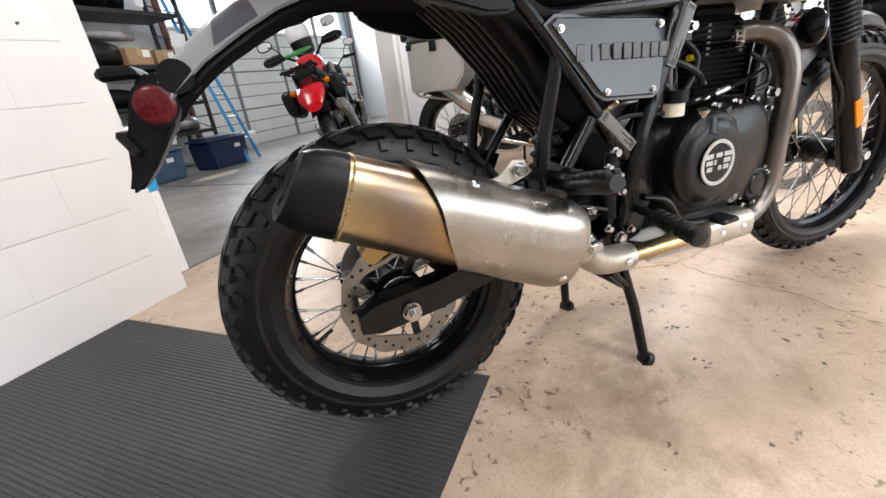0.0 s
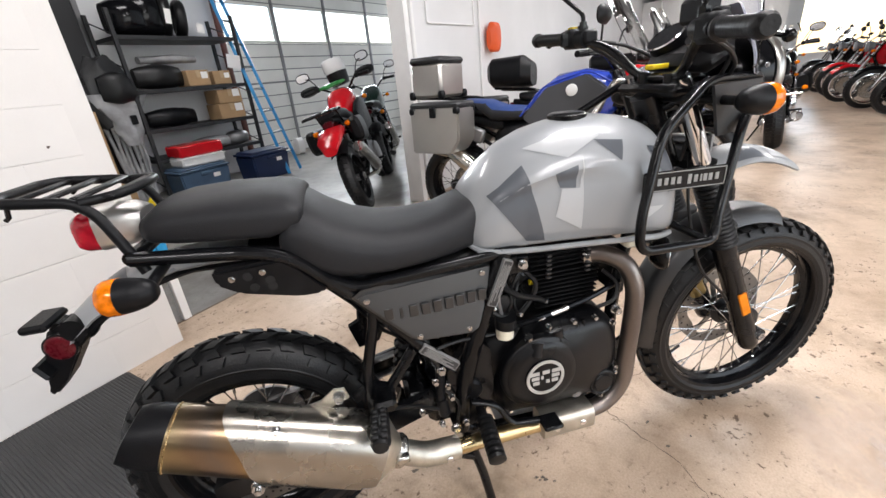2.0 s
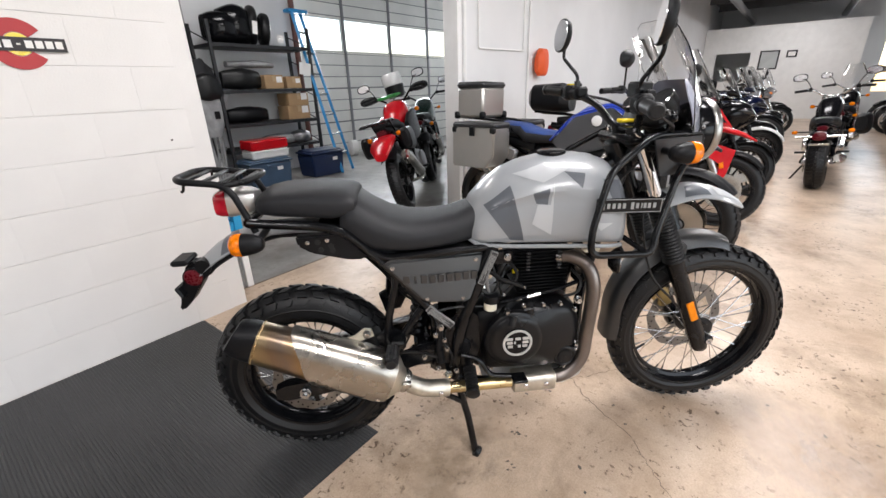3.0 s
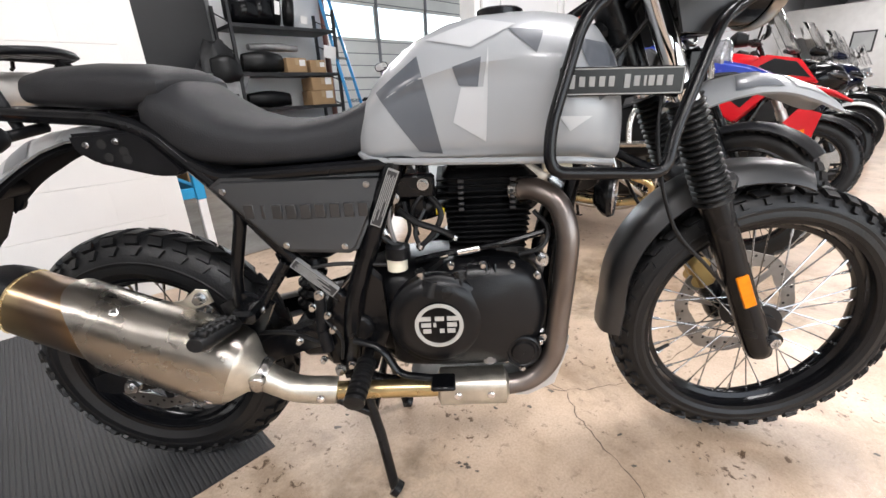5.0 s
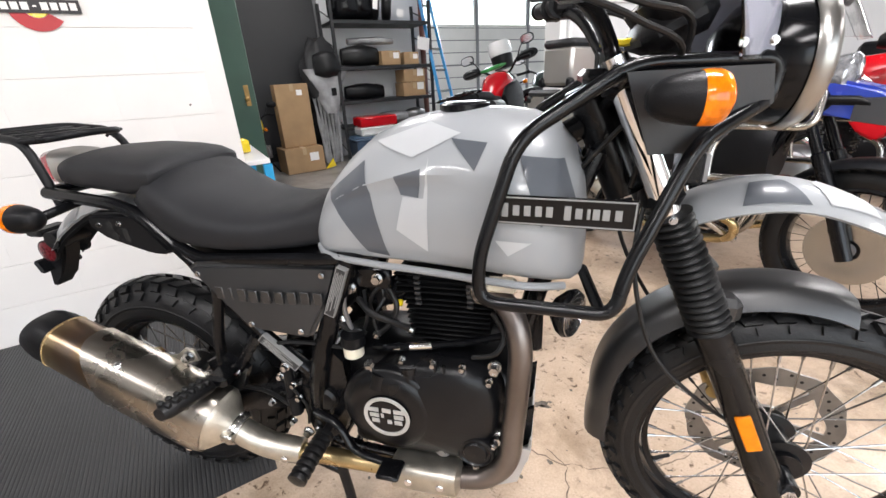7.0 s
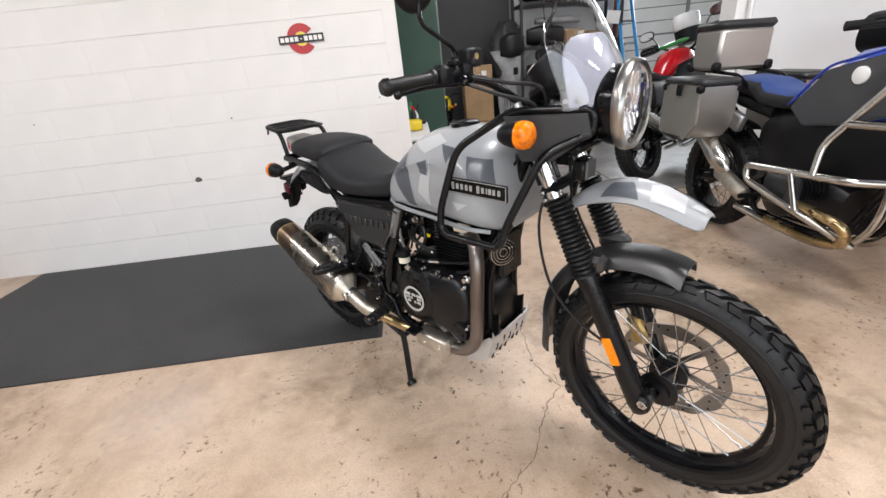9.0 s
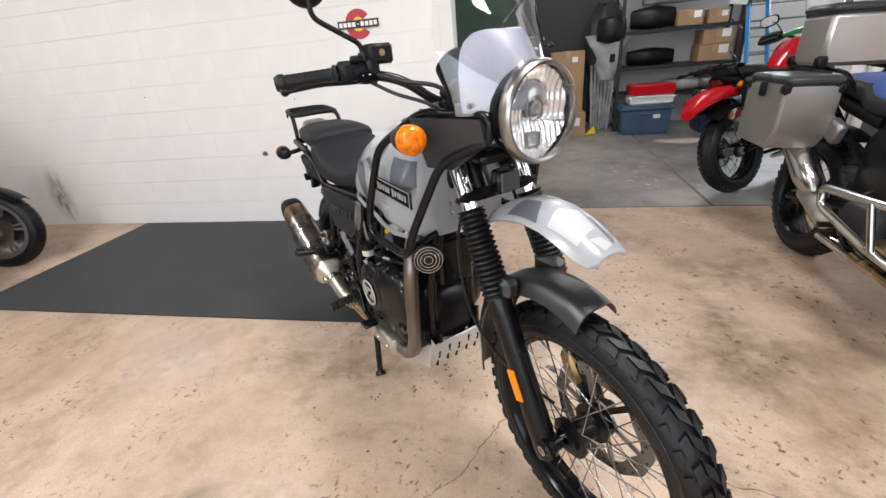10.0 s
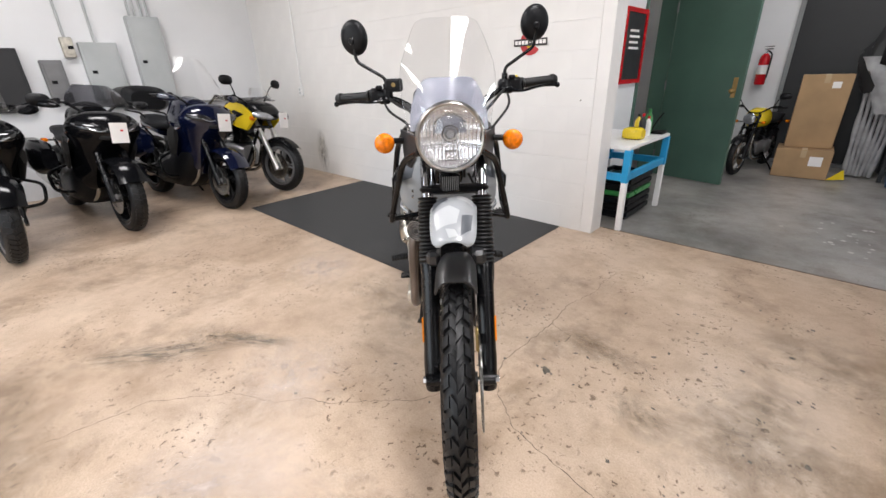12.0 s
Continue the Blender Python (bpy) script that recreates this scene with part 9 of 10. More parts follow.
# headlight carrier tubes, side plates, name plate
for s in (-1, 1):
    loop = fillet([(1.285, s * 0.088, 1.115), (1.10, s * 0.135, 1.118), (0.955, s * 0.185, 1.03), (0.902, s * 0.214, 0.86), (0.902, s * 0.220, 0.79), (1.10, s * 0.214, 0.780), (1.112, s * 0.20, 0.84), (1.19, s * 0.150, 1.02), (1.285, s * 0.088, 1.065)], 0.04, 6, True)
    bm = bm_new()
    add_tube(bm, loop, 0.0105, 12, True)
    add_cyl(bm, (1.08, s * 0.214, 0.785), (1.06, s * 0.10, 0.80), 0.009)
    add_cyl(bm, (1.10, s * 0.135, 1.118), (1.08, s * 0.04, 1.06), 0.009)
    cage = hp("carrier_tube", bm, M_BLACK, "black tubular headlight and tank carrier")
    bm = bm_new()
    add_plate(bm, [(1.09, 1.108), (1.275, 1.108), (1.285, 1.06), (1.20, 1.00), (1.13, 1.00)], min(s * 0.094, s * 0.102), max(s * 0.094, s * 0.102))
    for v in bm.verts:
        v.co.y += s * 0.30 * (1.285 - v.co.x)
    hp("side_plate", bm, M_PANELB, angle=30)
    # name plate: dark plate, light border, plain bars
    rot = Matrix.Translation((1.019, s * 0.192, 0.929)) @ pose(0, 0, 0, 0, 1.5, 2 * s)
    bm = bm_new()
    add_box(bm, (0, 0, 0), (0.200, 0.006, 0.044), 0.002, rot)
    npl = hp("name_plate", bm, M_BLACK, "black plate with silver border and bars")
    bm = bm_new()
    for x, z, sx, sz in ((0, 0.0190, 0.194, 0.0020), (0, -0.0190, 0.194, 0.0020), (-0.096, 0, 0.0020, 0.040), (0.096, 0, 0.0020, 0.040)):
        add_box(bm, (x, s * 0.0034, z), (sx, 0.0014, sz), 0, rot)
    hp("border", bm, M_STICKER, "", npl)
    for k, x in enumerate((-0.08, -0.064, -0.048, -0.032, -0.017, 0.008, 0.023, 0.036, 0.046, 0.059, 0.075)):
        bm = bm_new()
        big = k in (0, 5)
        add_box(bm, (x * (1 if s < 0 else -1), s * 0.0036, 0.0), (0.0045 if k == 7 else 0.0095, 0.0018, 0.021 if big else 0.0155), 0.0006, rot)
        hp("bar", bm, M_STICKER, "", npl)
    # indicators
    for x, z, y, d in ((1.108, 1.076, 0.207, 1), (-0.020, 0.886, 0.192, -1)):
        bm = bm_new()
        secs = [(0, 0.010), (0.006, 0.018), (0.02, 0.025), (0.040, 0.0295), (0.054, 0.031), (0.055, 0.031)]
        add_tube(bm, [(x + d * a, s * y, z) for a, r in secs], [r for a, r in secs], 20)
        add_tube(bm, [(x + d * 0.02, s * (y - 0.02), z), (x + d * 0.016, s * 0.09, z + (0 if d > 0 else 0.012))], 0.010, 12)
        ind = hp("indicator", bm, M_PLASTIC, "black indicator with amber lens")
        bm = bm_new()
        secs = [(0.055, 0.0315), (0.062, 0.032), (0.074, 0.0315), (0.082, 0.028), (0.088, 0.019), (0.090, 0.004)]
        add_tube(bm, [(x + d * a, s * y, z) for a, r in secs], [r for a, r in secs], 24)
        hp("lens", bm, M_ORANGE, "", ind)

HORN_AT = (1.045, -0.125, 0.725)
# handlebar, grips, levers, mirrors, instruments
BARL = [(0.935, -0.388, 1.203), (0.985, -0.24, 1.212), (1.045, -0.14, 1.19), (1.085, -0.07, 1.125), (1.085, 0.07, 1.125), (1.045, 0.14, 1.205), (0.99, 0.24, 1.235), (0.955, 0.388, 1.246)]
bm = bm_new()
add_tube(bm, fillet(BARL, 0.06), 0.0112, 12)
hp("handlebar", bm, M_BLACK)
for s, a, b in ((-1, Vector(BARL[0]), Vector(BARL[1])), (1, Vector(BARL[7]), Vector(BARL[6]))):
    bm = bm_new()
    d = (b - a).normalized()
    L = 0.125
    pts = [a - d * 0.006, a, a + d * 0.004, a + d * 0.014, a + d * 0.016] + [a + d * (0.018 + 0.1 * k / 16) for k in range(17)] + [a + d * 0.122, a + d * 0.128]
    rad = [0.014, 0.0175, 0.0195, 0.0195, 0.0165] + [0.0168 if k % 2 else 0.0155 for k in range(17)] + [0.021, 0.021]
    add_tube(bm, pts, rad, 18)
    hp("grip", bm, M_RUBBER)
    c = a + d * 0.155
    bm = bm_new()
    add_box(bm, c, (0.046, 0.052, 0.050), 0.010)
    add_cyl(bm, c - d * 0.02, c + d * 0.05, 0.021, 16)
    add_box(bm, c + d * 0.045 + Vector((0.012, 0, 0.004)), (0.044, 0.030, 0.038), 0.008)
    add_box(bm, c + d * 0.012 + Vector((0.020, 0, 0.026)), (0.026, 0.022, 0.014), 0.004)
    sw = hp("switch_housing", bm, M_PLASTIC)
    if s > 0:
        bm = bm_new()
        add_box(bm, c + Vector((0.0, 0, 0.026)), (0.02, 0.022, 0.008), 0.002)
        hp("switch", bm, M_YELLOW, "yellow switch", sw)
    bm = bm_new()
    l0 = c + Vector((0.046, s * -0.02, -0.014))
    add_tube(bm, smooth_path([l0, l0 + Vector((0.012, s * 0.04, -0.004)), a + d * 0.07 + Vector((0.058, 0, -0.012)), a + Vector((0.042, 0, -0.016))], 5), 0.0072, 8, flat=0.7)
    bmesh.ops.create_icosphere(bm, subdivisions=2, radius=0.0095, matrix=Matrix.Translation(a + Vector((0.042, 0, -0.016))))
    add_box(bm, l0 + Vector((-0.015, s * -0.01, 0)), (0.04, 0.04, 0.024), 0.006)
    hp("lever", bm, M_GLOSSBLACK)
    ms = c + Vector((0.01, s * -0.035, 0.02))
    mc = Vector((0.975, s * 0.303, 1.395 if s < 0 else 1.425))
    bm = bm_new()
    add_tube(bm, fillet([ms, ms + Vector((0, 0, 0.035)), Vector((mc.x + 0.008, mc.y, mc.z - 0.072)), Vector((mc.x + 0.012, mc.y, mc.z - 0.03)), Vector((mc.x + 0.018, mc.y, mc.z))], 0.02), 0.0058, 10)
    add_cyl(bm, ms - Vector((0, 0, 0.01)), ms + Vector((0, 0, 0.018)), 0.011, 6)
    mir = hp("mirror", bm, M_BLACK, "round black mirror on a bent stem")
    mm = Matrix.Translation(mc) @ pose(0, 0, 0, 0, 6, -21 if s < 0 else 6)
    bm = bm_new()
    rs = []
    for hx, k in ((-0.006, 0.93), (-0.007, 1.0), (0.0, 1.02), (0.012, 0.93), (0.019, 0.7), (0.022, 0.3)):
        rs.append([mm @ Vector((hx, 0.047 * k * math.cos(2 * math.pi * j / 36), 0.054 * k * math.sin(2 * math.pi * j / 36))) for j in range(36)])
    rings(bm, rs)
    add_box(bm, (0.02, 0, -0.008), (0.014, 0.018, 0.022), 0.004, mm)
    hp("mirror_shell", bm, M_PLASTIC, "", mir)
    bm = bm_new()
    rs = []
    for hx, k in ((-0.0082, 0.94), (-0.0064, 0.95)):
        rs.append([mm @ Vector((hx, 0.047 * k * math.cos(2 * math.pi * j / 36), 0.054 * k * math.sin(2 * math.pi * j / 36))) for j in range(36)])
    rings(bm, rs)
    hp("mirror_glass", bm, M_CHROME, "", mir)
bm = bm_new()
add_box(bm, (1.012, -0.178, 1.245), (0.045, 0.058, 0.042), 0.006)
mcb = hp("brake_reservoir", bm, M_PLASTIC, "square black brake reservoir")
bm = bm_new()
add_cyl(bm, (1.035, -0.178, 1.247), (1.0358, -0.178, 1.247), 0.007, 16)
hp("mark", bm, M_BRASS, "", mcb)
bm = bm_new()
add_tube(bm, smooth_path([(1.02, -0.2, 1.205), (1.10, -0.16, 1.185), (1.17, -0.11, 1.16), (1.15, -0.07, 1.05), (1.13, -0.05, 0.93)]), 0.0048, 8)
add_tube(bm, smooth_path([(1.0, -0.22, 1.20), (1.09, -0.19, 1.165), (1.16, -0.12, 1.12), (1.08, -0.06, 1.0), (0.95, -0.05, 0.85)]), 0.0042, 8)
add_tube(bm, smooth_path([(1.03, 0.2, 1.225), (1.12, 0.16, 1.20), (1.17, 0.10, 1.14), (1.11, 0.06, 1.02), (1.0, 0.06, 0.84)]), 0.0048, 8)
add_tube(bm, smooth_path([(1.02, 0.21, 1.215), (1.10, 0.2, 1.17), (1.16, 0.12, 1.08), (1.15, 0.08, 0.95)]), 0.0042, 8)
hp("control_cable", bm, M_RUBBER)
bm = bm_new()
add_box(bm, (1.16, 0, 1.165), (0.10, 0.20, 0.05), 0.02, Matrix.Translation((1.16, 0, 1.165)) @ pose(0, 0, 0, 0, -25, 0) @ Matrix.Translation((-1.16, 0, -1.165)))
inst = hp("instrument_panel", bm, M_PLASTIC, "black instrument pods behind the windscreen")
for y, r in ((-0.062, 0.046), (0.062, 0.046), (0.0, 0.03)):
    bm = bm_new()
    c = Vector((1.152, y, 1.205 if r > 0.04 else 1.165))
    d = Vector((-0.62, 0, 0.78)).normalized()
    add_tube(bm, [c - d * 0.05, c - d * 0.02, c + d * 0.012, c + d * 0.014, c + d * 0.006], [r * 0.7, r, r, r * 0.9, r * 0.86], 28)
    g = hp("gauge", bm, M_PLASTIC, "", inst)
    bm = bm_new()
    add_cyl(bm, c + d * 0.006, c + d * 0.008, r * 0.84, 28)
    hp("dial", bm, M_GLOSSBLACK, "", inst)
    bm = bm_new()
    add_tube(bm, [c + d * 0.0125, c + d * 0.0155], [r * 0.99, r * 0.95], 28)
    bmesh.ops.delete(bm, geom=[f for f in bm.faces if len(f.verts) > 4], context="FACES")
    hp("chrome_ring", bm, M_CHROME, "", inst)
bm = bm_new()
add_box(bm, (1.085, 0, 1.10), (0.09, 0.20, 0.028), 0.010)
add_cyl(bm, (1.085, -0.045, 1.10), (1.085, -0.045, 1.135), 0.02)
add_cyl(bm, (1.085, 0.045, 1.10), (1.085, 0.045, 1.135), 0.02)
hp("bar_clamp", bm, M_BLACK)
bm = bm_new()
add_box(bm, (1.225, 0, 0.955), (0.035, 0.062, 0.056), 0.006)
rec = hp("rectifier", bm, M_BLACK, "finned black rectifier under the headlight")
for k in range(9):
    bm = bm_new()
    add_box(bm, (1.245, -0.024 + 0.006 * k, 0.955), (0.008, 0.0022, 0.044), 0)
    hp("rectifier_fin", bm, M_GREYALU, "", rec)
HORN = Matrix.Translation(HORN_AT) @ pose(0, 0, 0, 0, 0, -28)
bm = bm_new()
add_lathe(bm, [(0.001, -0.030), (0.022, -0.028), (0.040, -0.010), (0.044, 0.0), (0.042, 0.006), (0.036, 0.008), (0.001, 0.008)], (0, 0, 0), "x", 32, False)
hr_ = hp("horn", bm, M_BLACK, "round black horn with a chrome grille", m=HORN)
for rr_ in (0.012, 0.022, 0.031, 0.039):
    bm = bm_new()
    add_tube(bm, [(0.0085, rr_ * math.cos(2 * math.pi * k / 24), rr_ * math.sin(2 * math.pi * k / 24)) for k in range(24)], 0.0016, 5, True)
    part("grille_ring", bm, M_BOLT, hr_)
bm = bm_new()
add_box(bm, (1.215, 0, 1.02), (0.07, 0.16, 0.03), 0.01)
hp("headlight_bracket", bm, M_BLACK)
bm = bm_new()
add_box(bm, (1.095, 0.02, 1.15), (0.05, 0.03, 0.012), 0.003)
hp("key_tag", bm, M_YELLOW, "yellow key tag")

# oil cooler / front frame plate and skid plate
bm = bm_new()
add_box(bm, (0.985, 0, 0.66), (0.03, 0.12, 0.15), 0.008)
hp("oil_cooler", bm, M_BLACK, angle=30)
for s in (-1, 1):
    bm = bm_new()
    add_plate(bm, [(0.955, 0.44), (0.99, 0.46), (0.985, 0.36), (0.95, 0.33)], min(s * 0.07, s * 0.08), max(s * 0.07, s * 0.08))
    hp("engine_bracket", bm, M_BLACK, angle=30)
bm = bm_new()
rs = []
for x, z in ((0.988, 0.375), (0.982, 0.33), (0.955, 0.275), (0.90, 0.245), (0.80, 0.238), (0.62, 0.245)):
    rs.append([Vector((x, -0.115, z + 0.03)), Vector((x, -0.10, z)), Vector((x, 0.10, z)), Vector((x, 0.115, z + 0.03)), Vector((x - 0.004, 0.112, z + 0.033)), Vector((x - 0.004, 0.098, z + 0.004)), Vector((x - 0.004, -0.098, z + 0.004)), Vector((x - 0.004, -0.112, z + 0.033))])
rings(bm, rs)
add_plate(bm, [(0.97, 0.38), (0.988, 0.38), (0.96, 0.28), (0.90, 0.25), (0.87, 0.25), (0.91, 0.33)], -0.118, -0.112)
add_plate(bm, [(0.97, 0.38), (0.988, 0.38), (0.96, 0.28), (0.90, 0.25), (0.87, 0.25), (0.91, 0.33)], 0.112, 0.118)
skid = hp("skid_plate", bm, M_SKID, "slotted aluminium skid plate", angle=30)
for k, y in enumerate((-0.085, -0.045, -0.005, 0.035, 0.075)):
    for z0 in (0.285, 0.33):
        zz = z0 + (0.012 if k % 2 else 0)
        xx = 0.9875 - (0.375 - zz) * 0.20 if zz > 0.31 else 0.972 - (0.31 - zz) * 0.52
        bm = bm_new()
        add_box(bm, (0, 0, 0), (0.006, 0.009, 0.032), 0.002, Matrix.Translation((xx - 0.002 + 0.003, y, zz)) @ pose(0, 0, 0, 0, 14, 0))
        hp("slot", bm, M_HOLE, "", skid)

# pegs, pedal, rear master cylinder, stand
for s in (-1, 1):
    bm = bm_new()
    add_tube(bm, [(0.305, s * 0.165, 0.518), (0.304, s * 0.205, 0.522), (0.302, s * 0.215, 0.524), (0.298, s * 0.31, 0.544), (0.297, s * 0.325, 0.547)], [0.012, 0.012, 0.020, 0.0205, 0.015], 14, flat=0.8)
    peg = hp("pillion_peg", bm, M_RUBBER)
    for k in range(6):
        for j in (-1, 1):
            bm = bm_new()
            f = k / 5
            add_box(bm, (0.302 - 0.004 * f + j * 0.009, s * (0.222 + 0.088 * f), 0.540 + 0.020 * f), (0.013, 0.010, 0.011), 0.002)
            hp("rubber_pad", bm, M_RUBBER, "", peg)
    bm = bm_new()
    add_box(bm, (0.318, s * 0.175, 0.528), (0.05, 0.07, 0.03), 0.008)
    add_plate(bm, [(0.25, 0.535), (0.30, 0.56), (0.36, 0.53), (0.33, 0.47), (0.27, 0.46)], min(s * 0.14, s * 0.155), max(s * 0.14, s * 0.155))
    hp("peg_bracket", bm, M_BLACK, angle=30)
    bm = bm_new()
    pts, rad = [(0.545, s * 0.135, 0.405), (0.545, s * 0.176, 0.402)], [0.011, 0.011]
    for k in range(8):
        for f, r in ((0.0, 0.014), (0.002, 0.021), (0.010, 0.021), (0.012, 0.014)):
            d = 0.0145 * k + f
            pts.append((0.545 - 0.07 * d, s * (0.178 + d), 0.401 - 0.14 * d))
            rad.append(r)
    add_tube(bm, pts, rad, 14, flat=0.85)
    hp("footpeg", bm, M_RUBBER)
bolt((0.338, -0.163, 0.527), r=0.008, h=0.01)
bm = bm_new()
add_tube(bm, fillet([(0.52, -0.165, 0.445), (0.578, -0.175, 0.432), (0.612, -0.185, 0.368), (0.70, -0.195, 0.362), (0.72, -0.205, 0.365)], 0.025), 0.0095, 10, flat=0.8)
add_box(bm, (0.705, -0.21, 0.365), (0.05, 0.05, 0.012), 0.004)
hp("brake_pedal", bm, M_BLACK)
bm = bm_new()
add_cyl(bm, (0.455, -0.142, 0.545), (0.448, -0.142, 0.455), 0.0115, 14)
add_cyl(bm, (0.45, -0.142, 0.46), (0.455, -0.142, 0.41), 0.014, 14)
hp("rear_master_cylinder", bm, M_PLASTIC)
for x, z, r in ((0.457, 0.547, 0.009), (0.468, 0.50, 0.006), (0.475, 0.465, 0.007), (0.478, 0.362, 0.011), (0.445, 0.39, 0.007), (0.505, 0.375, 0.007), (0.40, 0.44, 0.007), (0.44, 0.52, 0.007)):
    bolt((x, -0.148, z), r=r, h=0.010)
bm = bm_new()
add_tube(bm, smooth_path([(0.455, -0.145, 0.55), (0.44, -0.15, 0.60), (0.50, -0.14, 0.61), (0.60, -0.13, 0.60)]), 0.0045, 8)
add_tube(bm, smooth_path([(0.45, -0.148, 0.43), (0.36, -0.13, 0.45), (0.2, -0.12, 0.44), (0.05, -0.105, 0.45), (0.0, -0.10, 0.47)]), 0.005, 8)
add_tube(bm, smooth_path([(0.46, -0.15, 0.49), (0.49, -0.15, 0.44), (0.485, -0.15, 0.39)]), 0.0035, 8)
hp("brake_line", bm, M_RUBBER)
bm = bm_new()
for s in (-1, 1):
    add_tube(bm, [(0.515, s * 0.115, 0.285), (0.545, s * 0.135, 0.16), (0.568, s * 0.155, 0.014)], 0.0125, 12)
    add_cyl(bm, (0.566, s * 0.154, 0.012), (0.580, s * 0.158, 0.002), 0.021, 16)
add_tube(bm, [(0.53, -0.125, 0.215), (0.53, 0.125, 0.215)], 0.011, 10)
add_tube(bm, [(0.515, -0.115, 0.285), (0.515, 0.115, 0.285)], 0.014, 10)
add_tube(bm, [(0.53, -0.125, 0.215), (0.455, -0.15, 0.285)], 0.010, 10)
hp("centre_stand", bm, M_BLACK, "black centre stand with two feet on the floor")
bm = bm_new()
add_tube(bm, [(0.60, 0.13, 0.28), (0.50, 0.16, 0.25), (0.34, 0.17, 0.24)], 0.011, 10)
hp("side_stand", bm, M_BLACK)
bm = bm_new()
pts, rad = [], []
for k in range(41):
    f = k / 40
    pts.append((0.38 + 0.05 * f, 0.0, 0.44 + 0.27 * f))
    rad.append(0.026 if k % 4 < 2 else 0.034)
add_tube(bm, pts, rad, 18)
hp("shock_absorber", bm, M_BLACK, angle=60)
bm = bm_new()
add_tube(bm, [(-0.0, 0.10, RZ + 0.05), (0.25, 0.10, 0.42), (0.50, 0.10, 0.47)], 0.012, 8, flat=0.6)
add_tube(bm, [(-0.0, 0.10, RZ - 0.05), (0.25, 0.10, 0.36), (0.50, 0.10, 0.42)], 0.012, 8, flat=0.6)
add_lathe(bm, [(0.04, 0.096), (0.09, 0.096), (0.09, 0.104), (0.04, 0.104)], (0, 0, RZ), "y", 40)
hp("chain", bm, M_GREYALU)

# tail: rack, light, fender, plate holder
bm = bm_new()
add_tube(bm, fillet([(-0.06, -0.118, 0.895), (-0.115, -0.105, 1.032), (-0.245, -0.095, 1.046), (-0.268, -0.06, 1.048), (-0.268, 0.06, 1.048), (-0.245, 0.095, 1.046), (-0.115, 0.105, 1.032), (-0.06, 0.118, 0.895)], 0.045, 6), 0.0095, 12)
add_tube(bm, fillet([(-0.125, -0.105, 1.032), (-0.07, -0.08, 1.035), (-0.05, 0.0, 1.04), (-0.07, 0.08, 1.035), (-0.125, 0.105, 1.032)], 0.04), 0.0085, 10)
rack = hp("tail_rack", bm, M_PLASTIC, "black tubular tail rack")
for k in range(4):
    x = -0.235 + 0.05 * k
    bm = bm_new()
    add_box(bm, (x, 0, 1.046 - 0.06 * (x + 0.27)), (0.018, 0.196, 0.008), 0.003)
    hp("slat", bm, M_PLASTIC, "", rack)
for x in (-0.232, -0.13):
    for s in (-1, 1):
        bm = bm_new()
        add_tube(bm, [(x, s * 0.098, 1.04), (x - 0.004, s * 0.098, 1.022), (x - 0.010, s * 0.098, 1.018)], 0.004, 8)
        hp("rack_hook", bm, M_BLACK, "", rack)
bm = bm_new()
add_loft(bm, [(-0.150, 0, 0.962, 0.053, 0.040, 4), (-0.176, 0, 0.962, 0.052, 0.039, 4), (-0.190, 0, 0.960, 0.046, 0.034, 3.5), (-0.195, 0, 0.960, 0.034, 0.025, 3)])
tl = hp("tail_light", bm, M_TAILRED, "red tail light in a silver housing")
bm = bm_new()
add_loft(bm, [(-0.075, 0, 0.965, 0.038, 0.026, 4), (-0.10, 0, 0.964, 0.050, 0.038, 4), (-0.151, 0, 0.963, 0.055, 0.042, 4)])
hp("housing", bm, M_ALU, "", tl)
bm = bm_new()
rs = []
RF = [(0.20, 0.876, 0.060), (0.15, 0.884, 0.062), (0.09, 0.890, 0.062), (0.03, 0.893, 0.062), (-0.04, 0.893, 0.060), (-0.10, 0.886, 0.058), (-0.16, 0.868, 0.055), (-0.22, 0.835, 0.052), (-0.27, 0.796, 0.050), (-0.305, 0.766, 0.046)]


def fender_drop(x):
    return 0.022 + 0.024 * max(0.0, min(1.0, (-0.02 - x) / 0.14))


for x, z, w in RF:
    outer, inner = [], []
    for j in range(13):
        a = -1 + 2 * j / 12
        for off, ring in ((0.0, outer), (-0.004, inner)):
            ring.append(Vector((x, (w + off) * a, z + off - fender_drop(x) * abs(a) ** 2.4)))
    rs.append(outer + inner[::-1])
rings(bm, rs)
rf = hp("rear_fender", bm, M_CAMO, "light grey camouflage rear fender", angle=30)
bm = bm_new()
rs = []
for x, z, w in smooth_path(RF, 3):
    outer, inner = [], []
    for j in range(13):
        a = -1 + 2 * j / 12
        for off, ring in ((-0.001, outer), (-0.007, inner)):
            ring.append(Vector((x + 0.004, (w - 0.004 + off) * a, z - 0.006 + off - (fender_drop(x) + 0.006) * abs(a) ** 2.4)))
    rs.append(outer + inner[::-1])
rings(bm, rs)
hp("fender_lining", bm, M_PLASTIC, "black inner fender lining", rf, angle=30)
bpy.context.view_layer.update()
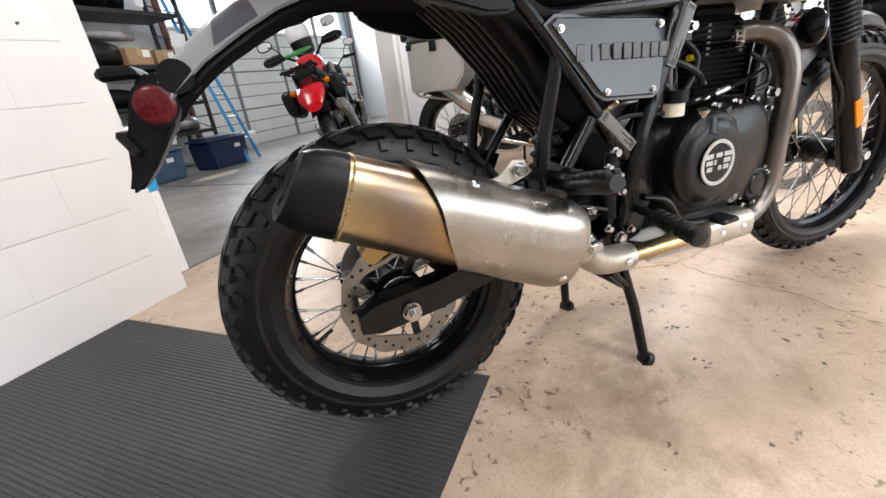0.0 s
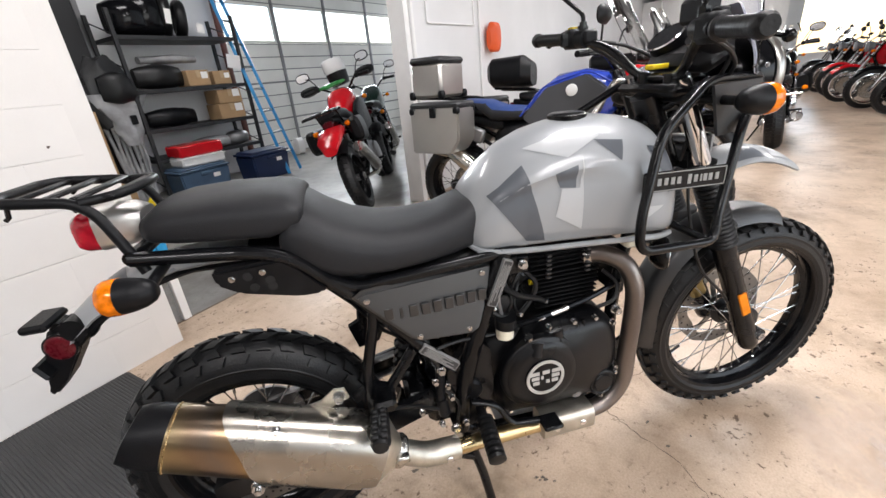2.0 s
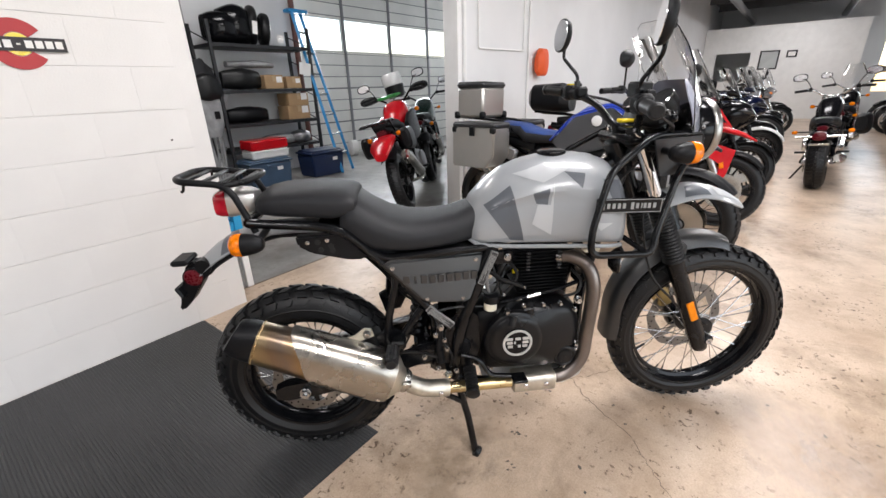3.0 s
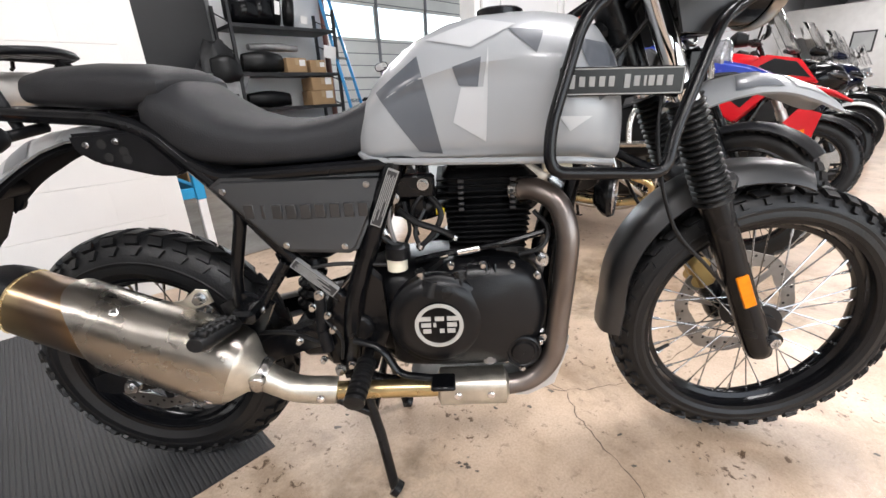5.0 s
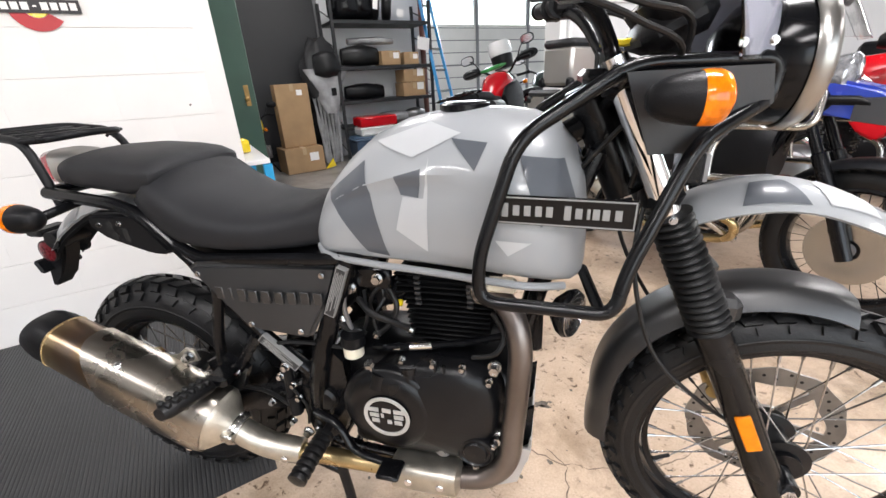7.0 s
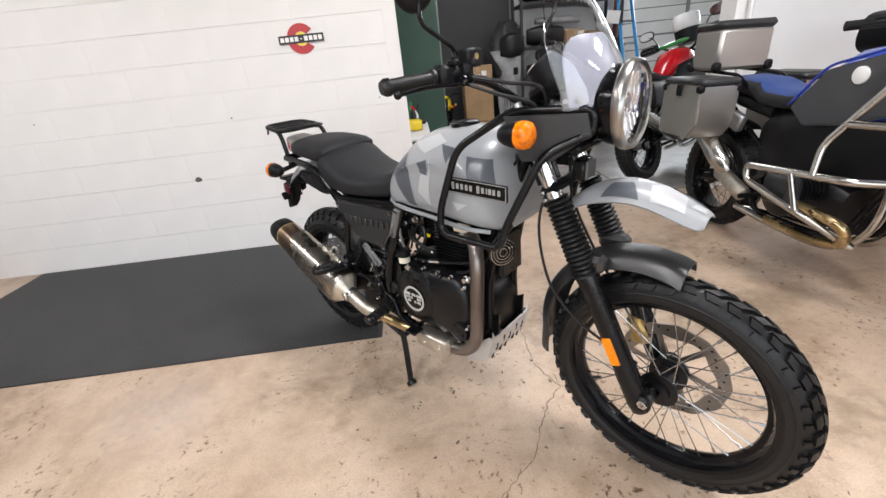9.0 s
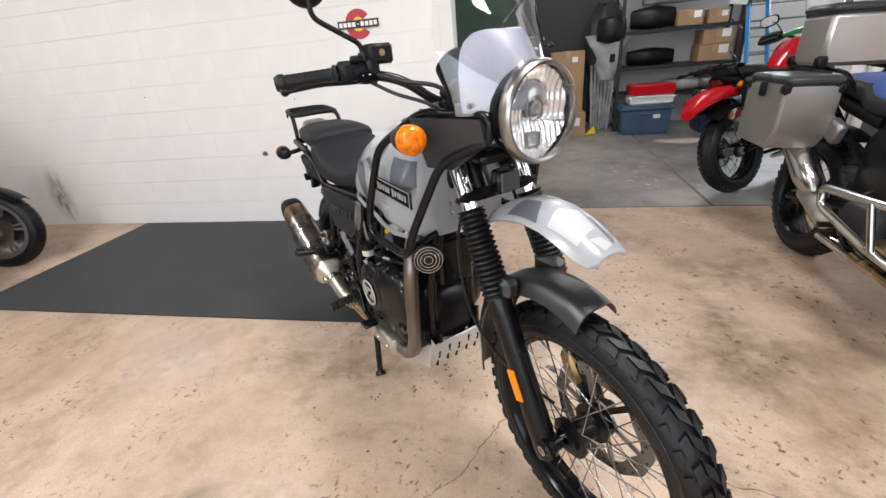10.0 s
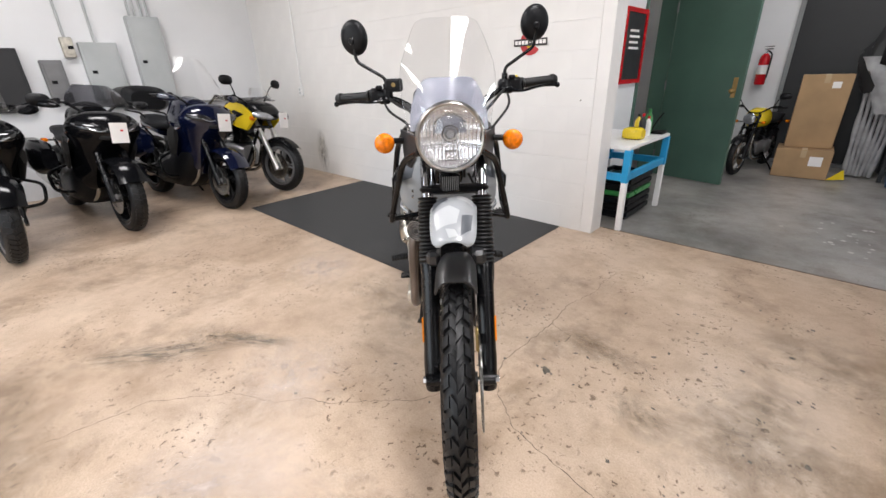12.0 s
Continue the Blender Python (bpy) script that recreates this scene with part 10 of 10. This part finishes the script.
decal("painted_facet", [(-0.20, -0.05), (-0.13, -0.055), (-0.15, 0.0), (-0.19, 0.01)], rf, M_CAMODARK, 1, rf, axis="z")
decal("painted_facet", [(-0.06, -0.06), (0.03, -0.06), (0.0, 0.05), (-0.05, 0.02)], rf, M_CAMOWHITE, 1, rf, axis="z")
bm = bm_new()
add_plate(bm, [(-0.30, 0.785), (-0.262, 0.765), (-0.285, 0.71), (-0.33, 0.65), (-0.365, 0.615), (-0.38, 0.618), (-0.352, 0.685), (-0.345, 0.73), (-0.325, 0.77)], -0.024, 0.024)
bmesh.ops.bevel(bm, geom=bm.edges[:], offset=0.006, segments=2, affect="EDGES")
add_box(bm, (-0.335, 0, 0.784), (0.05, 0.086, 0.018), 0.006)
add_cyl(bm, (-0.262, -0.05, 0.772), (-0.262, 0.05, 0.772), 0.024, 16)
add_box(bm, (-0.350, 0, 0.69), (0.012, 0.11, 0.04), 0.005, Matrix.Translation((-0.35, 0, 0.69)) @ pose(0, 0, 0, 0, -25, 0) @ Matrix.Translation((0.35, 0, -0.69)))
ph = hp("plate_holder", bm, M_PLASTIC, angle=30)
for s in (-1, 1):
    bm = bm_new()
    add_cyl(bm, (-0.300, s * 0.036, 0.738), (-0.300, s * 0.046, 0.738), 0.031, 28)
    rl = hp("side_reflector", bm, M_PLASTIC, "round red side reflector")
    bm = bm_new()
    add_dome(bm, (-0.300, s * 0.0462, 0.738), (0, s, 0), 0.0275, 0.004, 24)
    hp("lens", bm, M_REDLENS, "", rl)

# the front end stands turned a little to the right, its wheel just off the floor
TURN_AXIS = Vector((1.09, 0, 1.0))
STEER = Matrix.Translation((0.015, 0.016, 0.015)) @ Matrix.Translation(TURN_AXIS) @ Matrix.Rotation(radians(-4.0), 4, FD) @ Matrix.Translation(-TURN_AXIS)
for ob in hero.children:
    if ob.name.split(".")[0] in ("front_wheel", "fork_leg", "fork_gaiter", "fork_tube", "reflector", "front_axle", "fork_yoke", "front_caliper", "brake_hose", "front_mudguard", "front_fender"):
        ob.matrix_basis = STEER @ ob.matrix_basis
